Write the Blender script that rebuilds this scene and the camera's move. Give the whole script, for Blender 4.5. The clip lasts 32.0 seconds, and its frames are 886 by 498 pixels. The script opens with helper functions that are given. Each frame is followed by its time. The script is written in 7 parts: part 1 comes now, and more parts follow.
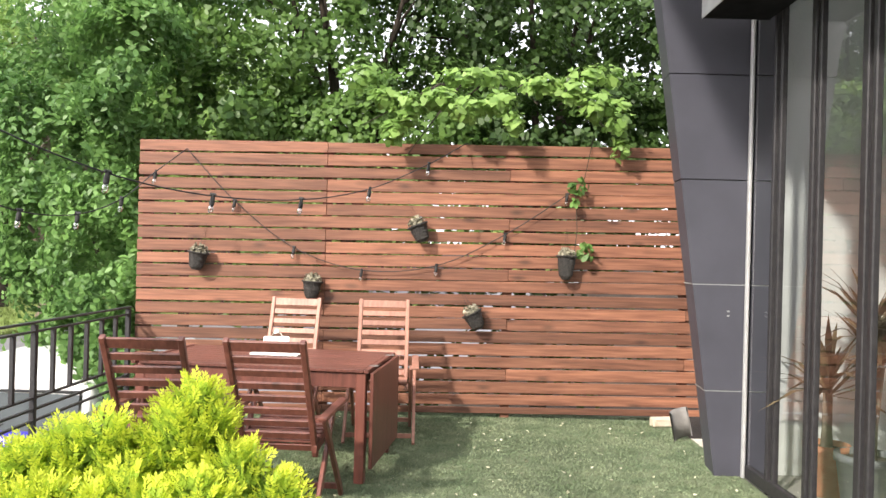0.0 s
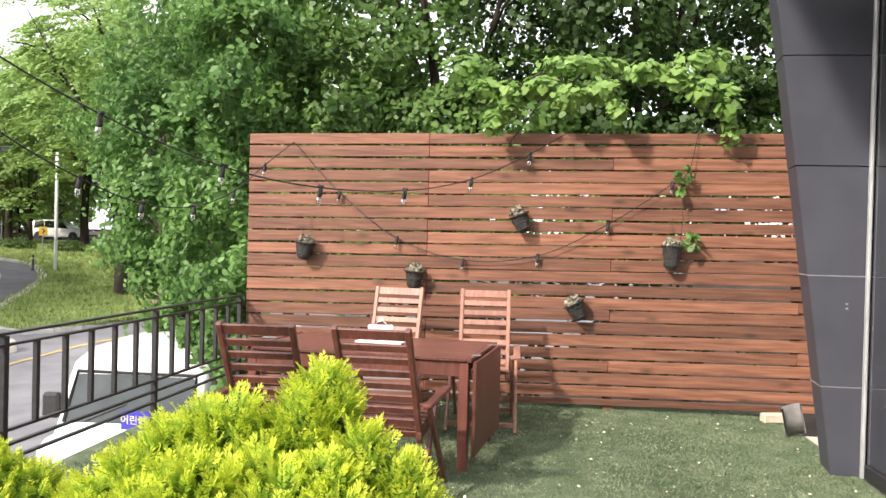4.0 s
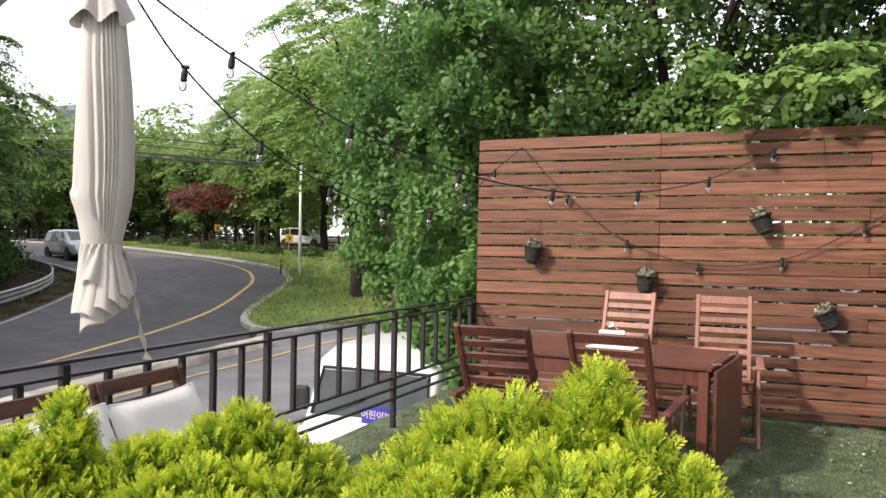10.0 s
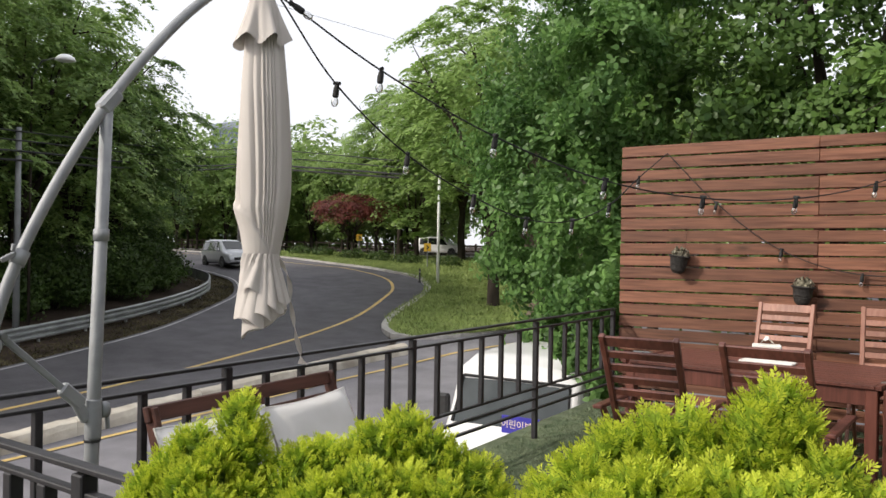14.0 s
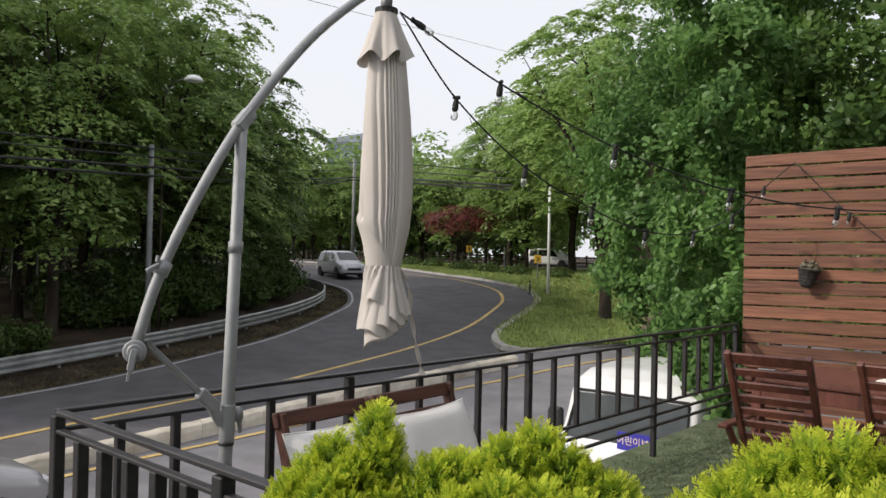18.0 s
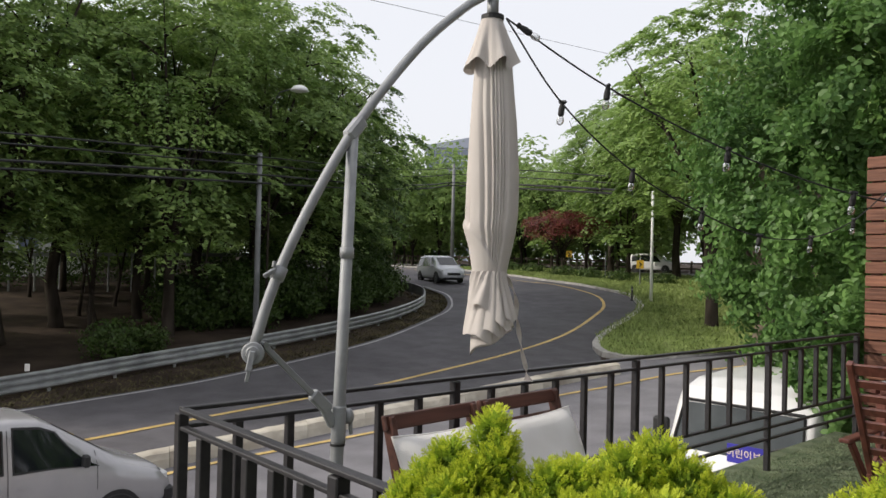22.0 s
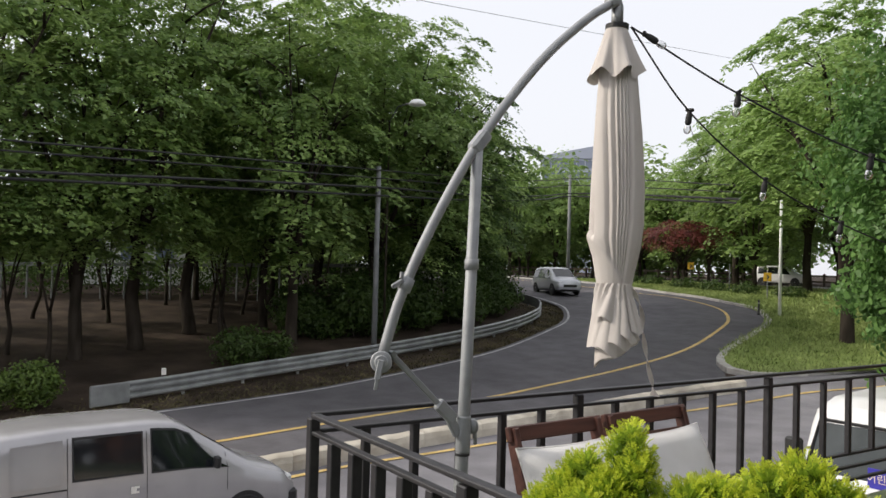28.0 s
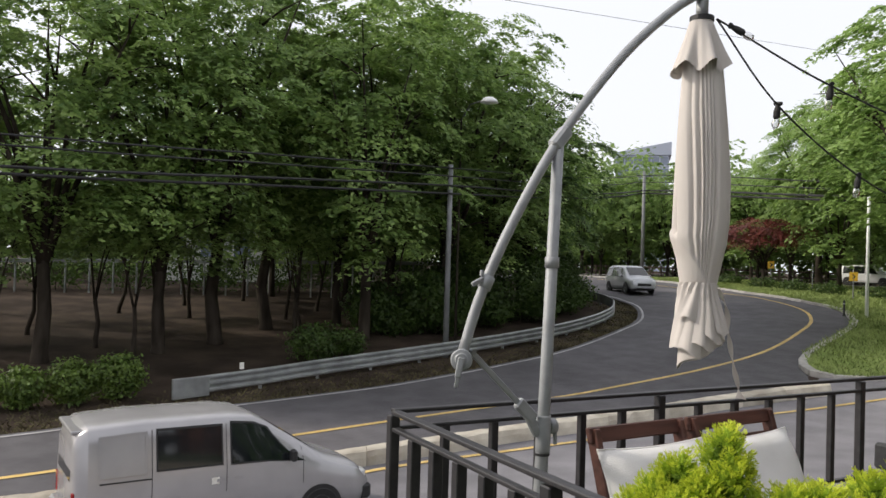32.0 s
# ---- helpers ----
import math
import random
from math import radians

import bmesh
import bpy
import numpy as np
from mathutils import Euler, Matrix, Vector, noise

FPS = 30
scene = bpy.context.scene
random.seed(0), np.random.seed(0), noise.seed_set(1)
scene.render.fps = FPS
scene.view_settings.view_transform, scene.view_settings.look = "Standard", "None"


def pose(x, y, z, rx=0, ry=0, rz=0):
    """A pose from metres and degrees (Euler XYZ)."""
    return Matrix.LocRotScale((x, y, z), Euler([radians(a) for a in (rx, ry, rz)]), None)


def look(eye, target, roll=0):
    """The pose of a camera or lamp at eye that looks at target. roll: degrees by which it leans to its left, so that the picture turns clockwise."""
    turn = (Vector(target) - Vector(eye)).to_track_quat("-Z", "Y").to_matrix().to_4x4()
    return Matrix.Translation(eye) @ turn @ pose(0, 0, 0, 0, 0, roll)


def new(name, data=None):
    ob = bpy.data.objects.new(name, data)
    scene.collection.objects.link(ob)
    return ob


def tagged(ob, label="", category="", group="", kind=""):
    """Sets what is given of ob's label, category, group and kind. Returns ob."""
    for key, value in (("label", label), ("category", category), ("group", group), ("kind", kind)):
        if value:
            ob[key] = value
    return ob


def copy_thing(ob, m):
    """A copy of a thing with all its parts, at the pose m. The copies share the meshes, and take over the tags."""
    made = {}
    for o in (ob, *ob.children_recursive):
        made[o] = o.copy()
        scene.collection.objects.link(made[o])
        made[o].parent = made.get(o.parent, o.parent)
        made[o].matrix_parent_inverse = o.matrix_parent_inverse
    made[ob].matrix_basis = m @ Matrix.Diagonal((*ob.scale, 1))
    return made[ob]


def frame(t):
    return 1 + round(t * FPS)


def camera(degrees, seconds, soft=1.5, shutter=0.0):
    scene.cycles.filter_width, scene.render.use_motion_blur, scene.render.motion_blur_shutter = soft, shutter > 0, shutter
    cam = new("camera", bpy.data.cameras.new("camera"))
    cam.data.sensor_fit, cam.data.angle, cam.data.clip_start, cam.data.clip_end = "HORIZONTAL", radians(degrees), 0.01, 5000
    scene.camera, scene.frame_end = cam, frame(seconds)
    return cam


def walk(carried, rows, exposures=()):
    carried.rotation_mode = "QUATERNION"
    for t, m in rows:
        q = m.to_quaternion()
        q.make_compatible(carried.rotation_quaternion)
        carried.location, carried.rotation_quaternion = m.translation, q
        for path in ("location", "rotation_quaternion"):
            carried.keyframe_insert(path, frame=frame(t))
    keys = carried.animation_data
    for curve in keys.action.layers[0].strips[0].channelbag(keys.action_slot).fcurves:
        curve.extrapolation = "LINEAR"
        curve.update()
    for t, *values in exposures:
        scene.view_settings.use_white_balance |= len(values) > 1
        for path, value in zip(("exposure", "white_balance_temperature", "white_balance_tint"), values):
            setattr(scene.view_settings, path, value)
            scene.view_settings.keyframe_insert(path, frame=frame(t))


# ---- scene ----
cam = camera(57.3, 32.0)

PATH = [
    (0, (0.319, -0.226, 1.469), (0.321, 1.774, 1.476), 1.5),
    (0.5, (0.315, -0.221, 1.467), (0.299, 1.779, 1.471), 1.6),
    (1, (0.312, -0.221, 1.467), (0.275, 1.779, 1.466), 1.5),
    (1.5, (0.311, -0.229, 1.468), (0.251, 1.77, 1.463), 1.4),
    (2, (0.308, -0.232, 1.467), (0.218, 1.766, 1.457), 1.5),
    (2.5, (0.303, -0.232, 1.466), (0.18, 1.765, 1.45), 1.5),
    (3, (0.301, -0.242, 1.468), (0.147, 1.752, 1.446), 1.5),
    (3.5, (0.295, -0.241, 1.467), (0.101, 1.75, 1.444), 1.5),
    (5.5, (0.273, -0.242, 1.463), (-0.095, 1.724, 1.438), 1.2),
    (6, (0.267, -0.24, 1.462), (-0.145, 1.717, 1.435), 1.2),
    (6.5, (0.261, -0.236, 1.459), (-0.197, 1.711, 1.434), 1.2),
    (7, (0.255, -0.232, 1.458), (-0.246, 1.704, 1.433), 1.2),
    (7.5, (0.25, -0.236, 1.458), (-0.295, 1.689, 1.432), 1.2),
    (8, (0.243, -0.235, 1.458), (-0.346, 1.676, 1.433), 1.3),
    (8.5, (0.235, -0.238, 1.458), (-0.395, 1.66, 1.436), 1.3),
    (9, (0.229, -0.245, 1.457), (-0.444, 1.638, 1.436), 1.2),
    (9.5, (0.22, -0.244, 1.455), (-0.498, 1.623, 1.434), 1.2),
    (10, (0.212, -0.247, 1.454), (-0.545, 1.604, 1.432), 1.1),
    (10.5, (0.204, -0.249, 1.453), (-0.593, 1.585, 1.431), 1.0),
    (11, (0.2, -0.253, 1.453), (-0.632, 1.565, 1.433), 0.9),
    (11.5, (0.196, -0.254, 1.452), (-0.677, 1.545, 1.435), 0.8),
    (12, (0.192, -0.255, 1.452), (-0.717, 1.526, 1.439), 0.8),
    (12.5, (0.188, -0.256, 1.453), (-0.757, 1.507, 1.444), 0.8),
    (13, (0.185, -0.257, 1.454), (-0.797, 1.485, 1.447), 0.8),
    (13.5, (0.182, -0.261, 1.453), (-0.838, 1.46, 1.447), 0.9),
    (14, (0.177, -0.263, 1.455), (-0.879, 1.436, 1.449), 1.0),
    (14.5, (0.174, -0.268, 1.456), (-0.914, 1.409, 1.453), 1.0),
    (16.5, (0.151, -0.28, 1.458), (-1.048, 1.32, 1.467), 1.0),
    (17, (0.149, -0.284, 1.458), (-1.076, 1.297, 1.468), 1.0),
    (17.5, (0.148, -0.288, 1.459), (-1.102, 1.274, 1.472), 1.1),
    (18, (0.143, -0.291, 1.459), (-1.131, 1.25, 1.476), 1.2),
    (18.5, (0.144, -0.296, 1.458), (-1.154, 1.224, 1.481), 1.4),
    (19, (0.14, -0.299, 1.458), (-1.183, 1.2, 1.485), 1.4),
    (19.5, (0.137, -0.305, 1.457), (-1.21, 1.173, 1.486), 1.3),
    (20, (0.133, -0.306, 1.458), (-1.239, 1.149, 1.486), 1.2),
    (20.5, (0.131, -0.31, 1.457), (-1.262, 1.125, 1.485), 1.2),
    (21, (0.13, -0.313, 1.459), (-1.286, 1.099, 1.485), 1.2),
    (21.5, (0.131, -0.318, 1.458), (-1.304, 1.074, 1.484), 1.3),
    (22, (0.125, -0.318, 1.461), (-1.327, 1.057, 1.485), 1.3),
    (22.5, (0.126, -0.321, 1.46), (-1.345, 1.033, 1.482), 1.2),
    (23, (0.126, -0.32, 1.459), (-1.363, 1.016, 1.479), 1.2),
    (23.5, (0.127, -0.324, 1.457), (-1.378, 0.994, 1.479), 1.0),
    (24, (0.125, -0.328, 1.459), (-1.394, 0.972, 1.482), 1.2),
    (24.5, (0.121, -0.327, 1.459), (-1.412, 0.957, 1.485), 1.4),
    (25, (0.125, -0.332, 1.458), (-1.424, 0.933, 1.49), 1.5),
    (25.5, (0.122, -0.333, 1.457), (-1.441, 0.914, 1.493), 1.7),
    (27.5, (0.114, -0.348, 1.46), (-1.501, 0.83, 1.499), 1.5),
    (28, (0.115, -0.355, 1.461), (-1.517, 0.801, 1.506), 1.5),
    (28.5, (0.115, -0.359, 1.46), (-1.531, 0.776, 1.507), 1.5),
    (29, (0.109, -0.36, 1.46), (-1.549, 0.758, 1.508), 1.5),
    (29.5, (0.105, -0.362, 1.459), (-1.567, 0.735, 1.504), 1.6),
    (30, (0.103, -0.364, 1.461), (-1.58, 0.716, 1.503), 1.6),
    (30.5, (0.098, -0.367, 1.458), (-1.597, 0.693, 1.498), 1.5),
    (31, (0.095, -0.37, 1.459), (-1.612, 0.671, 1.496), 1.6),
    (31.5, (0.093, -0.373, 1.458), (-1.624, 0.652, 1.493), 1.6),
    (32, (0.089, -0.377, 1.46), (-1.637, 0.632, 1.495), 1.7),
]
walk(cam, [(t, look(eye, target, roll)) for t, eye, target, roll in PATH], [(0.0, 1.32), (3.5, 1.18), (9.0, 0.63), (14.0, 0.13), (19.0, -0.09), (25.0, -0.08), (32.0, 0.05)])

# ---- world, sun, exposure ----
SUN_TO = Vector((-0.50, -0.67, 0.57)).normalized()
world = bpy.data.worlds.new("hazy_sky")
scene.world = world
world.use_nodes = True
wn = world.node_tree.nodes
wn.clear()
w_out = wn.new("ShaderNodeOutputWorld")
w_bg = wn.new("ShaderNodeBackground")
w_sky = wn.new("ShaderNodeTexSky")
w_sky.sky_type = "NISHITA"
w_sky.sun_disc = False
w_sky.sun_elevation = math.asin(SUN_TO.z)
w_sky.sun_rotation = math.atan2(SUN_TO.x, SUN_TO.y)
w_sky.air_density, w_sky.dust_density, w_sky.ozone_density = 1.0, 6.0, 1.0
w_mix = wn.new("ShaderNodeMixRGB")
w_mix.inputs["Fac"].default_value = 0.8
w_mix.inputs["Color2"].default_value = (7.35, 7.4, 7.75, 1)
world.node_tree.links.new(w_sky.outputs["Color"], w_mix.inputs["Color1"])
world.node_tree.links.new(w_mix.outputs["Color"], w_bg.inputs["Color"])
world.node_tree.links.new(w_bg.outputs["Background"], w_out.inputs["Surface"])
w_bg.inputs["Strength"].default_value = 0.15
sun_data = bpy.data.lights.new("sun", "SUN")
sun_data.energy, sun_data.angle, sun_data.color = 2.6, radians(3.0), (1.0, 0.93, 0.82)
sun = new("sun", sun_data)
sun.matrix_basis = look(SUN_TO * 60, (0, 0, 0))


# ---- materials ----
def mat(name, c1, c2=None, scale=6.0, rough=0.6, bump=0.0, bscale=None, metal=0.0, stretch=(1, 1, 1), spec=0.5, detail=6.0, rand=0.0,
        island=0.0, coords="Object", lo=0.35, hi=0.65, stain=0.0):
    """Two-tone noise material with a second, broader stain, bump and a random shift per object or per island."""
    m = bpy.data.materials.new(name)
    m.use_nodes = True
    nt = m.node_tree
    nd, lk = nt.nodes, nt.links
    bsdf = nd["Principled BSDF"]
    bsdf.inputs["Roughness"].default_value = rough
    bsdf.inputs["Metallic"].default_value = metal
    bsdf.inputs["Specular IOR Level"].default_value = spec
    c2 = c2 or tuple(v * 0.8 for v in c1)
    tc = nd.new("ShaderNodeTexCoord")
    mp = nd.new("ShaderNodeMapping")
    mp.inputs["Scale"].default_value = stretch
    lk.new(tc.outputs[coords], mp.inputs["Vector"])
    vec = mp.outputs["Vector"]
    if rand or island:
        info = nd.new("ShaderNodeObjectInfo") if rand else nd.new("ShaderNodeNewGeometry")
        seed = info.outputs["Random"] if rand else info.outputs["Random Per Island"]
    if rand:
        add = nd.new("ShaderNodeVectorMath")
        add.operation = "MULTIPLY_ADD"
        add.inputs[1].default_value = (1, 1, 1)
        mul = nd.new("ShaderNodeMath")
        mul.operation = "MULTIPLY"
        mul.inputs[1].default_value = 37.0
        lk.new(seed, mul.inputs[0])
        lk.new(vec, add.inputs[0])
        lk.new(mul.outputs[0], add.inputs[2])
        vec = add.outputs[0]
    n1 = nd.new("ShaderNodeTexNoise")
    n1.inputs["Scale"].default_value, n1.inputs["Detail"].default_value = scale, detail
    lk.new(vec, n1.inputs["Vector"])
    ramp = nd.new("ShaderNodeValToRGB")
    ramp.color_ramp.elements[0].position, ramp.color_ramp.elements[1].position = lo, hi
    ramp.color_ramp.elements[0].color, ramp.color_ramp.elements[1].color = (*c1, 1), (*c2, 1)
    lk.new(n1.outputs["Fac"], ramp.inputs["Fac"])
    col = ramp.outputs["Color"]
    if stain:
        n2 = nd.new("ShaderNodeTexNoise")
        n2.inputs["Scale"].default_value, n2.inputs["Detail"].default_value = scale * 0.13, 3.0
        lk.new(vec, n2.inputs["Vector"])
        r2 = nd.new("ShaderNodeMapRange")
        r2.inputs["From Min"].default_value, r2.inputs["From Max"].default_value = 0.35, 0.7
        r2.inputs["To Min"].default_value, r2.inputs["To Max"].default_value = 1.0 - stain, 1.0 + stain
        lk.new(n2.outputs["Fac"], r2.inputs["Value"])
        hs = nd.new("ShaderNodeHueSaturation")
        lk.new(col, hs.inputs["Color"])
        lk.new(r2.outputs["Result"], hs.inputs["Value"])
        col = hs.outputs["Color"]
    if rand or island:
        r3 = nd.new("ShaderNodeMapRange")
        amount = rand or island
        r3.inputs["To Min"].default_value, r3.inputs["To Max"].default_value = 1.0 - amount, 1.0 + amount
        lk.new(seed, r3.inputs["Value"])
        h2 = nd.new("ShaderNodeHueSaturation")
        lk.new(col, h2.inputs["Color"])
        lk.new(r3.outputs["Result"], h2.inputs["Value"])
        col = h2.outputs["Color"]
    lk.new(col, bsdf.inputs["Base Color"])
    if bump:
        nb = nd.new("ShaderNodeTexNoise")
        nb.inputs["Scale"].default_value, nb.inputs["Detail"].default_value = bscale or scale * 4, 5.0
        lk.new(vec, nb.inputs["Vector"])
        bp = nd.new("ShaderNodeBump")
        bp.inputs["Strength"].default_value, bp.inputs["Distance"].default_value = bump, 0.02
        lk.new(nb.outputs["Fac"], bp.inputs["Height"])
        lk.new(bp.outputs["Normal"], bsdf.inputs["Normal"])
    return m


def leaf_mat(name, dark, light, through_light=0.35, rough=0.45):
    """Leaf: colour varies by island and by a broad noise; some light passes through."""
    m = bpy.data.materials.new(name)
    m.use_nodes = True
    nd, lk = m.node_tree.nodes, m.node_tree.links
    bsdf = nd["Principled BSDF"]
    bsdf.inputs["Roughness"].default_value = rough
    bsdf.inputs["Specular IOR Level"].default_value = 0.35
    geo = nd.new("ShaderNodeNewGeometry")
    tc = nd.new("ShaderNodeTexCoord")
    n1 = nd.new("ShaderNodeTexNoise")
    n1.inputs["Scale"].default_value = 0.7
    lk.new(tc.outputs["Object"], n1.inputs["Vector"])
    mx = nd.new("ShaderNodeMath")
    mx.operation = "MULTIPLY_ADD"
    mx.inputs[1].default_value = 0.35
    lk.new(geo.outputs["Random Per Island"], mx.inputs[0])
    sc = nd.new("ShaderNodeMath")
    sc.operation = "MULTIPLY"
    sc.inputs[1].default_value = 0.85
    lk.new(n1.outputs["Fac"], sc.inputs[0])
    lk.new(sc.outputs[0], mx.inputs[2])
    ramp = nd.new("ShaderNodeValToRGB")
    ramp.color_ramp.elements[0].position, ramp.color_ramp.elements[1].position = 0.25, 0.85
    ramp.color_ramp.elements[0].color, ramp.color_ramp.elements[1].color = (*dark, 1), (*light, 1)
    lk.new(mx.outputs[0], ramp.inputs["Fac"])
    lk.new(ramp.outputs["Color"], bsdf.inputs["Base Color"])
    tr = nd.new("ShaderNodeBsdfTranslucent")
    lk.new(ramp.outputs["Color"], tr.inputs["Color"])
    ms = nd.new("ShaderNodeMixShader")
    ms.inputs["Fac"].default_value = through_light
    lk.new(bsdf.outputs["BSDF"], ms.inputs[1])
    lk.new(tr.outputs["BSDF"], ms.inputs[2])
    lk.new(ms.outputs["Shader"], nd["Material Output"].inputs["Surface"])
    return m


def glass_mat(name, tint=(0.9, 0.95, 0.95), alpha=0.12, rough=0.02):
    """Window pane: clear, with a mirror-like gloss on top."""
    m = bpy.data.materials.new(name)
    m.use_nodes = True
    nd, lk = m.node_tree.nodes, m.node_tree.links
    gl = nd.new("ShaderNodeBsdfGlossy")
    gl.inputs["Roughness"].default_value = rough
    tp = nd.new("ShaderNodeBsdfTransparent")
    tp.inputs["Color"].default_value = (*tint, 1)
    fr = nd.new("ShaderNodeFresnel")
    fr.inputs["IOR"].default_value = 1.5
    ad = nd.new("ShaderNodeMath")
    ad.inputs[1].default_value = alpha
    lk.new(fr.outputs[0], ad.inputs[0])
    ms = nd.new("ShaderNodeMixShader")
    lk.new(ad.outputs[0], ms.inputs["Fac"])
    lk.new(tp.outputs[0], ms.inputs[1])
    lk.new(gl.outputs[0], ms.inputs[2])
    lk.new(ms.outputs["Shader"], nd["Material Output"].inputs["Surface"])
    return m


def wood_mat(name, c1, c2, axis=0, rough=0.5, rand=0.22, bump=0.25):
    """Stained timber: grain along one axis, knots and a tone of its own for each piece."""
    st = [9, 9, 9]
    st[axis] = 0.55
    m = mat(name, c1, c2, scale=4.5, rough=rough, bump=bump, bscale=7.0, stretch=tuple(st), rand=rand, lo=0.3, hi=0.72, stain=0.18)
    nd, lk = m.node_tree.nodes, m.node_tree.links
    bsdf = nd["Principled BSDF"]
    src = bsdf.inputs["Base Color"].links[0].from_socket
    tc = nd.new("ShaderNodeTexCoord")
    info = nd.new("ShaderNodeObjectInfo")
    ad = nd.new("ShaderNodeVectorMath")
    ad.operation = "MULTIPLY_ADD"
    sc = [7.0, 7.0, 7.0]
    sc[axis] = 2.6
    ad.inputs[1].default_value = sc
    mu = nd.new("ShaderNodeMath")
    mu.operation = "MULTIPLY"
    mu.inputs[1].default_value = 91.0
    lk.new(info.outputs["Random"], mu.inputs[0])
    lk.new(tc.outputs["Object"], ad.inputs[0])
    lk.new(mu.outputs[0], ad.inputs[2])
    vo = nd.new("ShaderNodeTexVoronoi")
    vo.inputs["Scale"].default_value = 1.0
    lk.new(ad.outputs[0], vo.inputs["Vector"])
    mr = nd.new("ShaderNodeMapRange")
    mr.inputs["From Min"].default_value, mr.inputs["From Max"].default_value = 0.05, 0.22
    mr.inputs["To Min"].default_value, mr.inputs["To Max"].default_value = 0.45, 1.0
    lk.new(vo.outputs["Distance"], mr.inputs["Value"])
    hs = nd.new("ShaderNodeHueSaturation")
    lk.new(src, hs.inputs["Color"])
    lk.new(mr.outputs["Result"], hs.inputs["Value"])
    lk.new(hs.outputs["Color"], bsdf.inputs["Base Color"])
    return m


M = {}
M["fence"] = wood_mat("fence_stain", (0.115, 0.043, 0.024), (0.265, 0.114, 0.066), 0, 0.62, 0.30)
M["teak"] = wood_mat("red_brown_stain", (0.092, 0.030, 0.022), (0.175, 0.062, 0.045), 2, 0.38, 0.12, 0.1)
# paler copy of the teak: sunlight by the fence is put into the colour
M["teak_sunlit"] = wood_mat("sunlit_red_stain", (0.28, 0.125, 0.088), (0.39, 0.195, 0.14), 2, 0.5, 0.1, 0.1)
M["dark_teak"] = wood_mat("dark_brown_stain", (0.06, 0.024, 0.018), (0.11, 0.045, 0.032), 0, 0.45, 0.1, 0.1)
M["turf"] = mat("artificial_turf", (0.115, 0.15, 0.085), (0.20, 0.235, 0.145), 5.0, 0.9, 0.9, 260.0, stain=0.3, spec=0.2)
M["turf_blade"] = mat("turf_blade", (0.115, 0.16, 0.085), (0.21, 0.25, 0.15), 3.0, 0.8, island=0.4, spec=0.2)
M["metal_dark"] = mat("painted_dark_steel", (0.016, 0.015, 0.018), (0.028, 0.026, 0.028), 30, 0.5, 0.05, 200)
M["mast"] = mat("grey_aluminium", (0.29, 0.30, 0.31), (0.36, 0.37, 0.38), 14, 0.55, 0.05, 120, metal=0.25, stain=0.1)
M["canvas"] = mat("beige_canvas", (0.57, 0.525, 0.49), (0.63, 0.585, 0.55), 2.2, 0.9, 0.06, 160, stain=0.08, spec=0.1, detail=3.0)
M["cushion"] = mat("off_white_cloth", (0.78, 0.76, 0.73), (0.86, 0.84, 0.82), 4.0, 0.95, 0.3, 180, stain=0.06, spec=0.1)
M["asphalt"] = mat("asphalt", (0.081, 0.076, 0.083), (0.114, 0.107, 0.116), 1.3, 0.85, 0.5, 60, stain=0.2, coords="Object")
M["asphalt_pale"] = mat("worn_asphalt", (0.165, 0.158, 0.172), (0.225, 0.216, 0.232), 0.9, 0.85, 0.4, 60, stain=0.15)
M["concrete"] = mat("weathered_concrete", (0.42, 0.37, 0.30), (0.60, 0.55, 0.46), 1.8, 0.9, 0.6, 25, stain=0.25, rand=0.03)
M["kerb"] = mat("kerb_stone", (0.36, 0.34, 0.32), (0.50, 0.48, 0.45), 3.0, 0.9, 0.4, 40, stain=0.15, rand=0.12)
M["yellow"] = mat("yellow_road_paint", (0.52, 0.35, 0.11), (0.66, 0.48, 0.19), 6.0, 0.7, 0.2, 60, stain=0.15)
M["white_line"] = mat("white_road_paint", (0.33, 0.32, 0.33), (0.46, 0.45, 0.45), 6.0, 0.7, 0.2, 60, stain=0.2)
M["dirt"] = mat("forest_soil", (0.030, 0.022, 0.017), (0.064, 0.047, 0.036), 0.8, 0.95, 0.8, 12, stain=0.3, spec=0.1)
M["grass"] = mat("verge_grass", (0.17, 0.225, 0.065), (0.26, 0.32, 0.10), 0.9, 0.95, 0.8, 14, stain=0.25, spec=0.1)
M["blade"] = mat("grass_blade", (0.18, 0.235, 0.075), (0.30, 0.36, 0.13), 0.6, 0.8, island=0.35, spec=0.2)
M["litter"] = mat("dry_litter", (0.055, 0.048, 0.027), (0.14, 0.125, 0.065), 0.8, 0.95, island=0.3, spec=0.1)
M["galv"] = mat("galvanised_steel", (0.24, 0.25, 0.25), (0.36, 0.37, 0.37), 2.0, 0.45, 0.05, 30, metal=0.5, stain=0.15)
M["bark"] = mat("bark", (0.03, 0.024, 0.019), (0.07, 0.057, 0.046), 3.0, 0.95, 0.9, 16, stretch=(1, 1, 0.3), stain=0.2, spec=0.1)
M["bark_pale"] = mat("mottled_bark", (0.12, 0.095, 0.07), (0.27, 0.23, 0.18), 3.5, 0.95, 0.7, 16, stretch=(1, 1, 0.5), spec=0.1)
M["leaf"] = leaf_mat("forest_leaf", (0.11, 0.195, 0.066), (0.37, 0.50, 0.155), 0.55)
# forest leaf made darker: the shade by the bend is in its colour
M["leaf_shaded"] = leaf_mat("shaded_forest_leaf", (0.05, 0.105, 0.03), (0.18, 0.28, 0.075), 0.45)
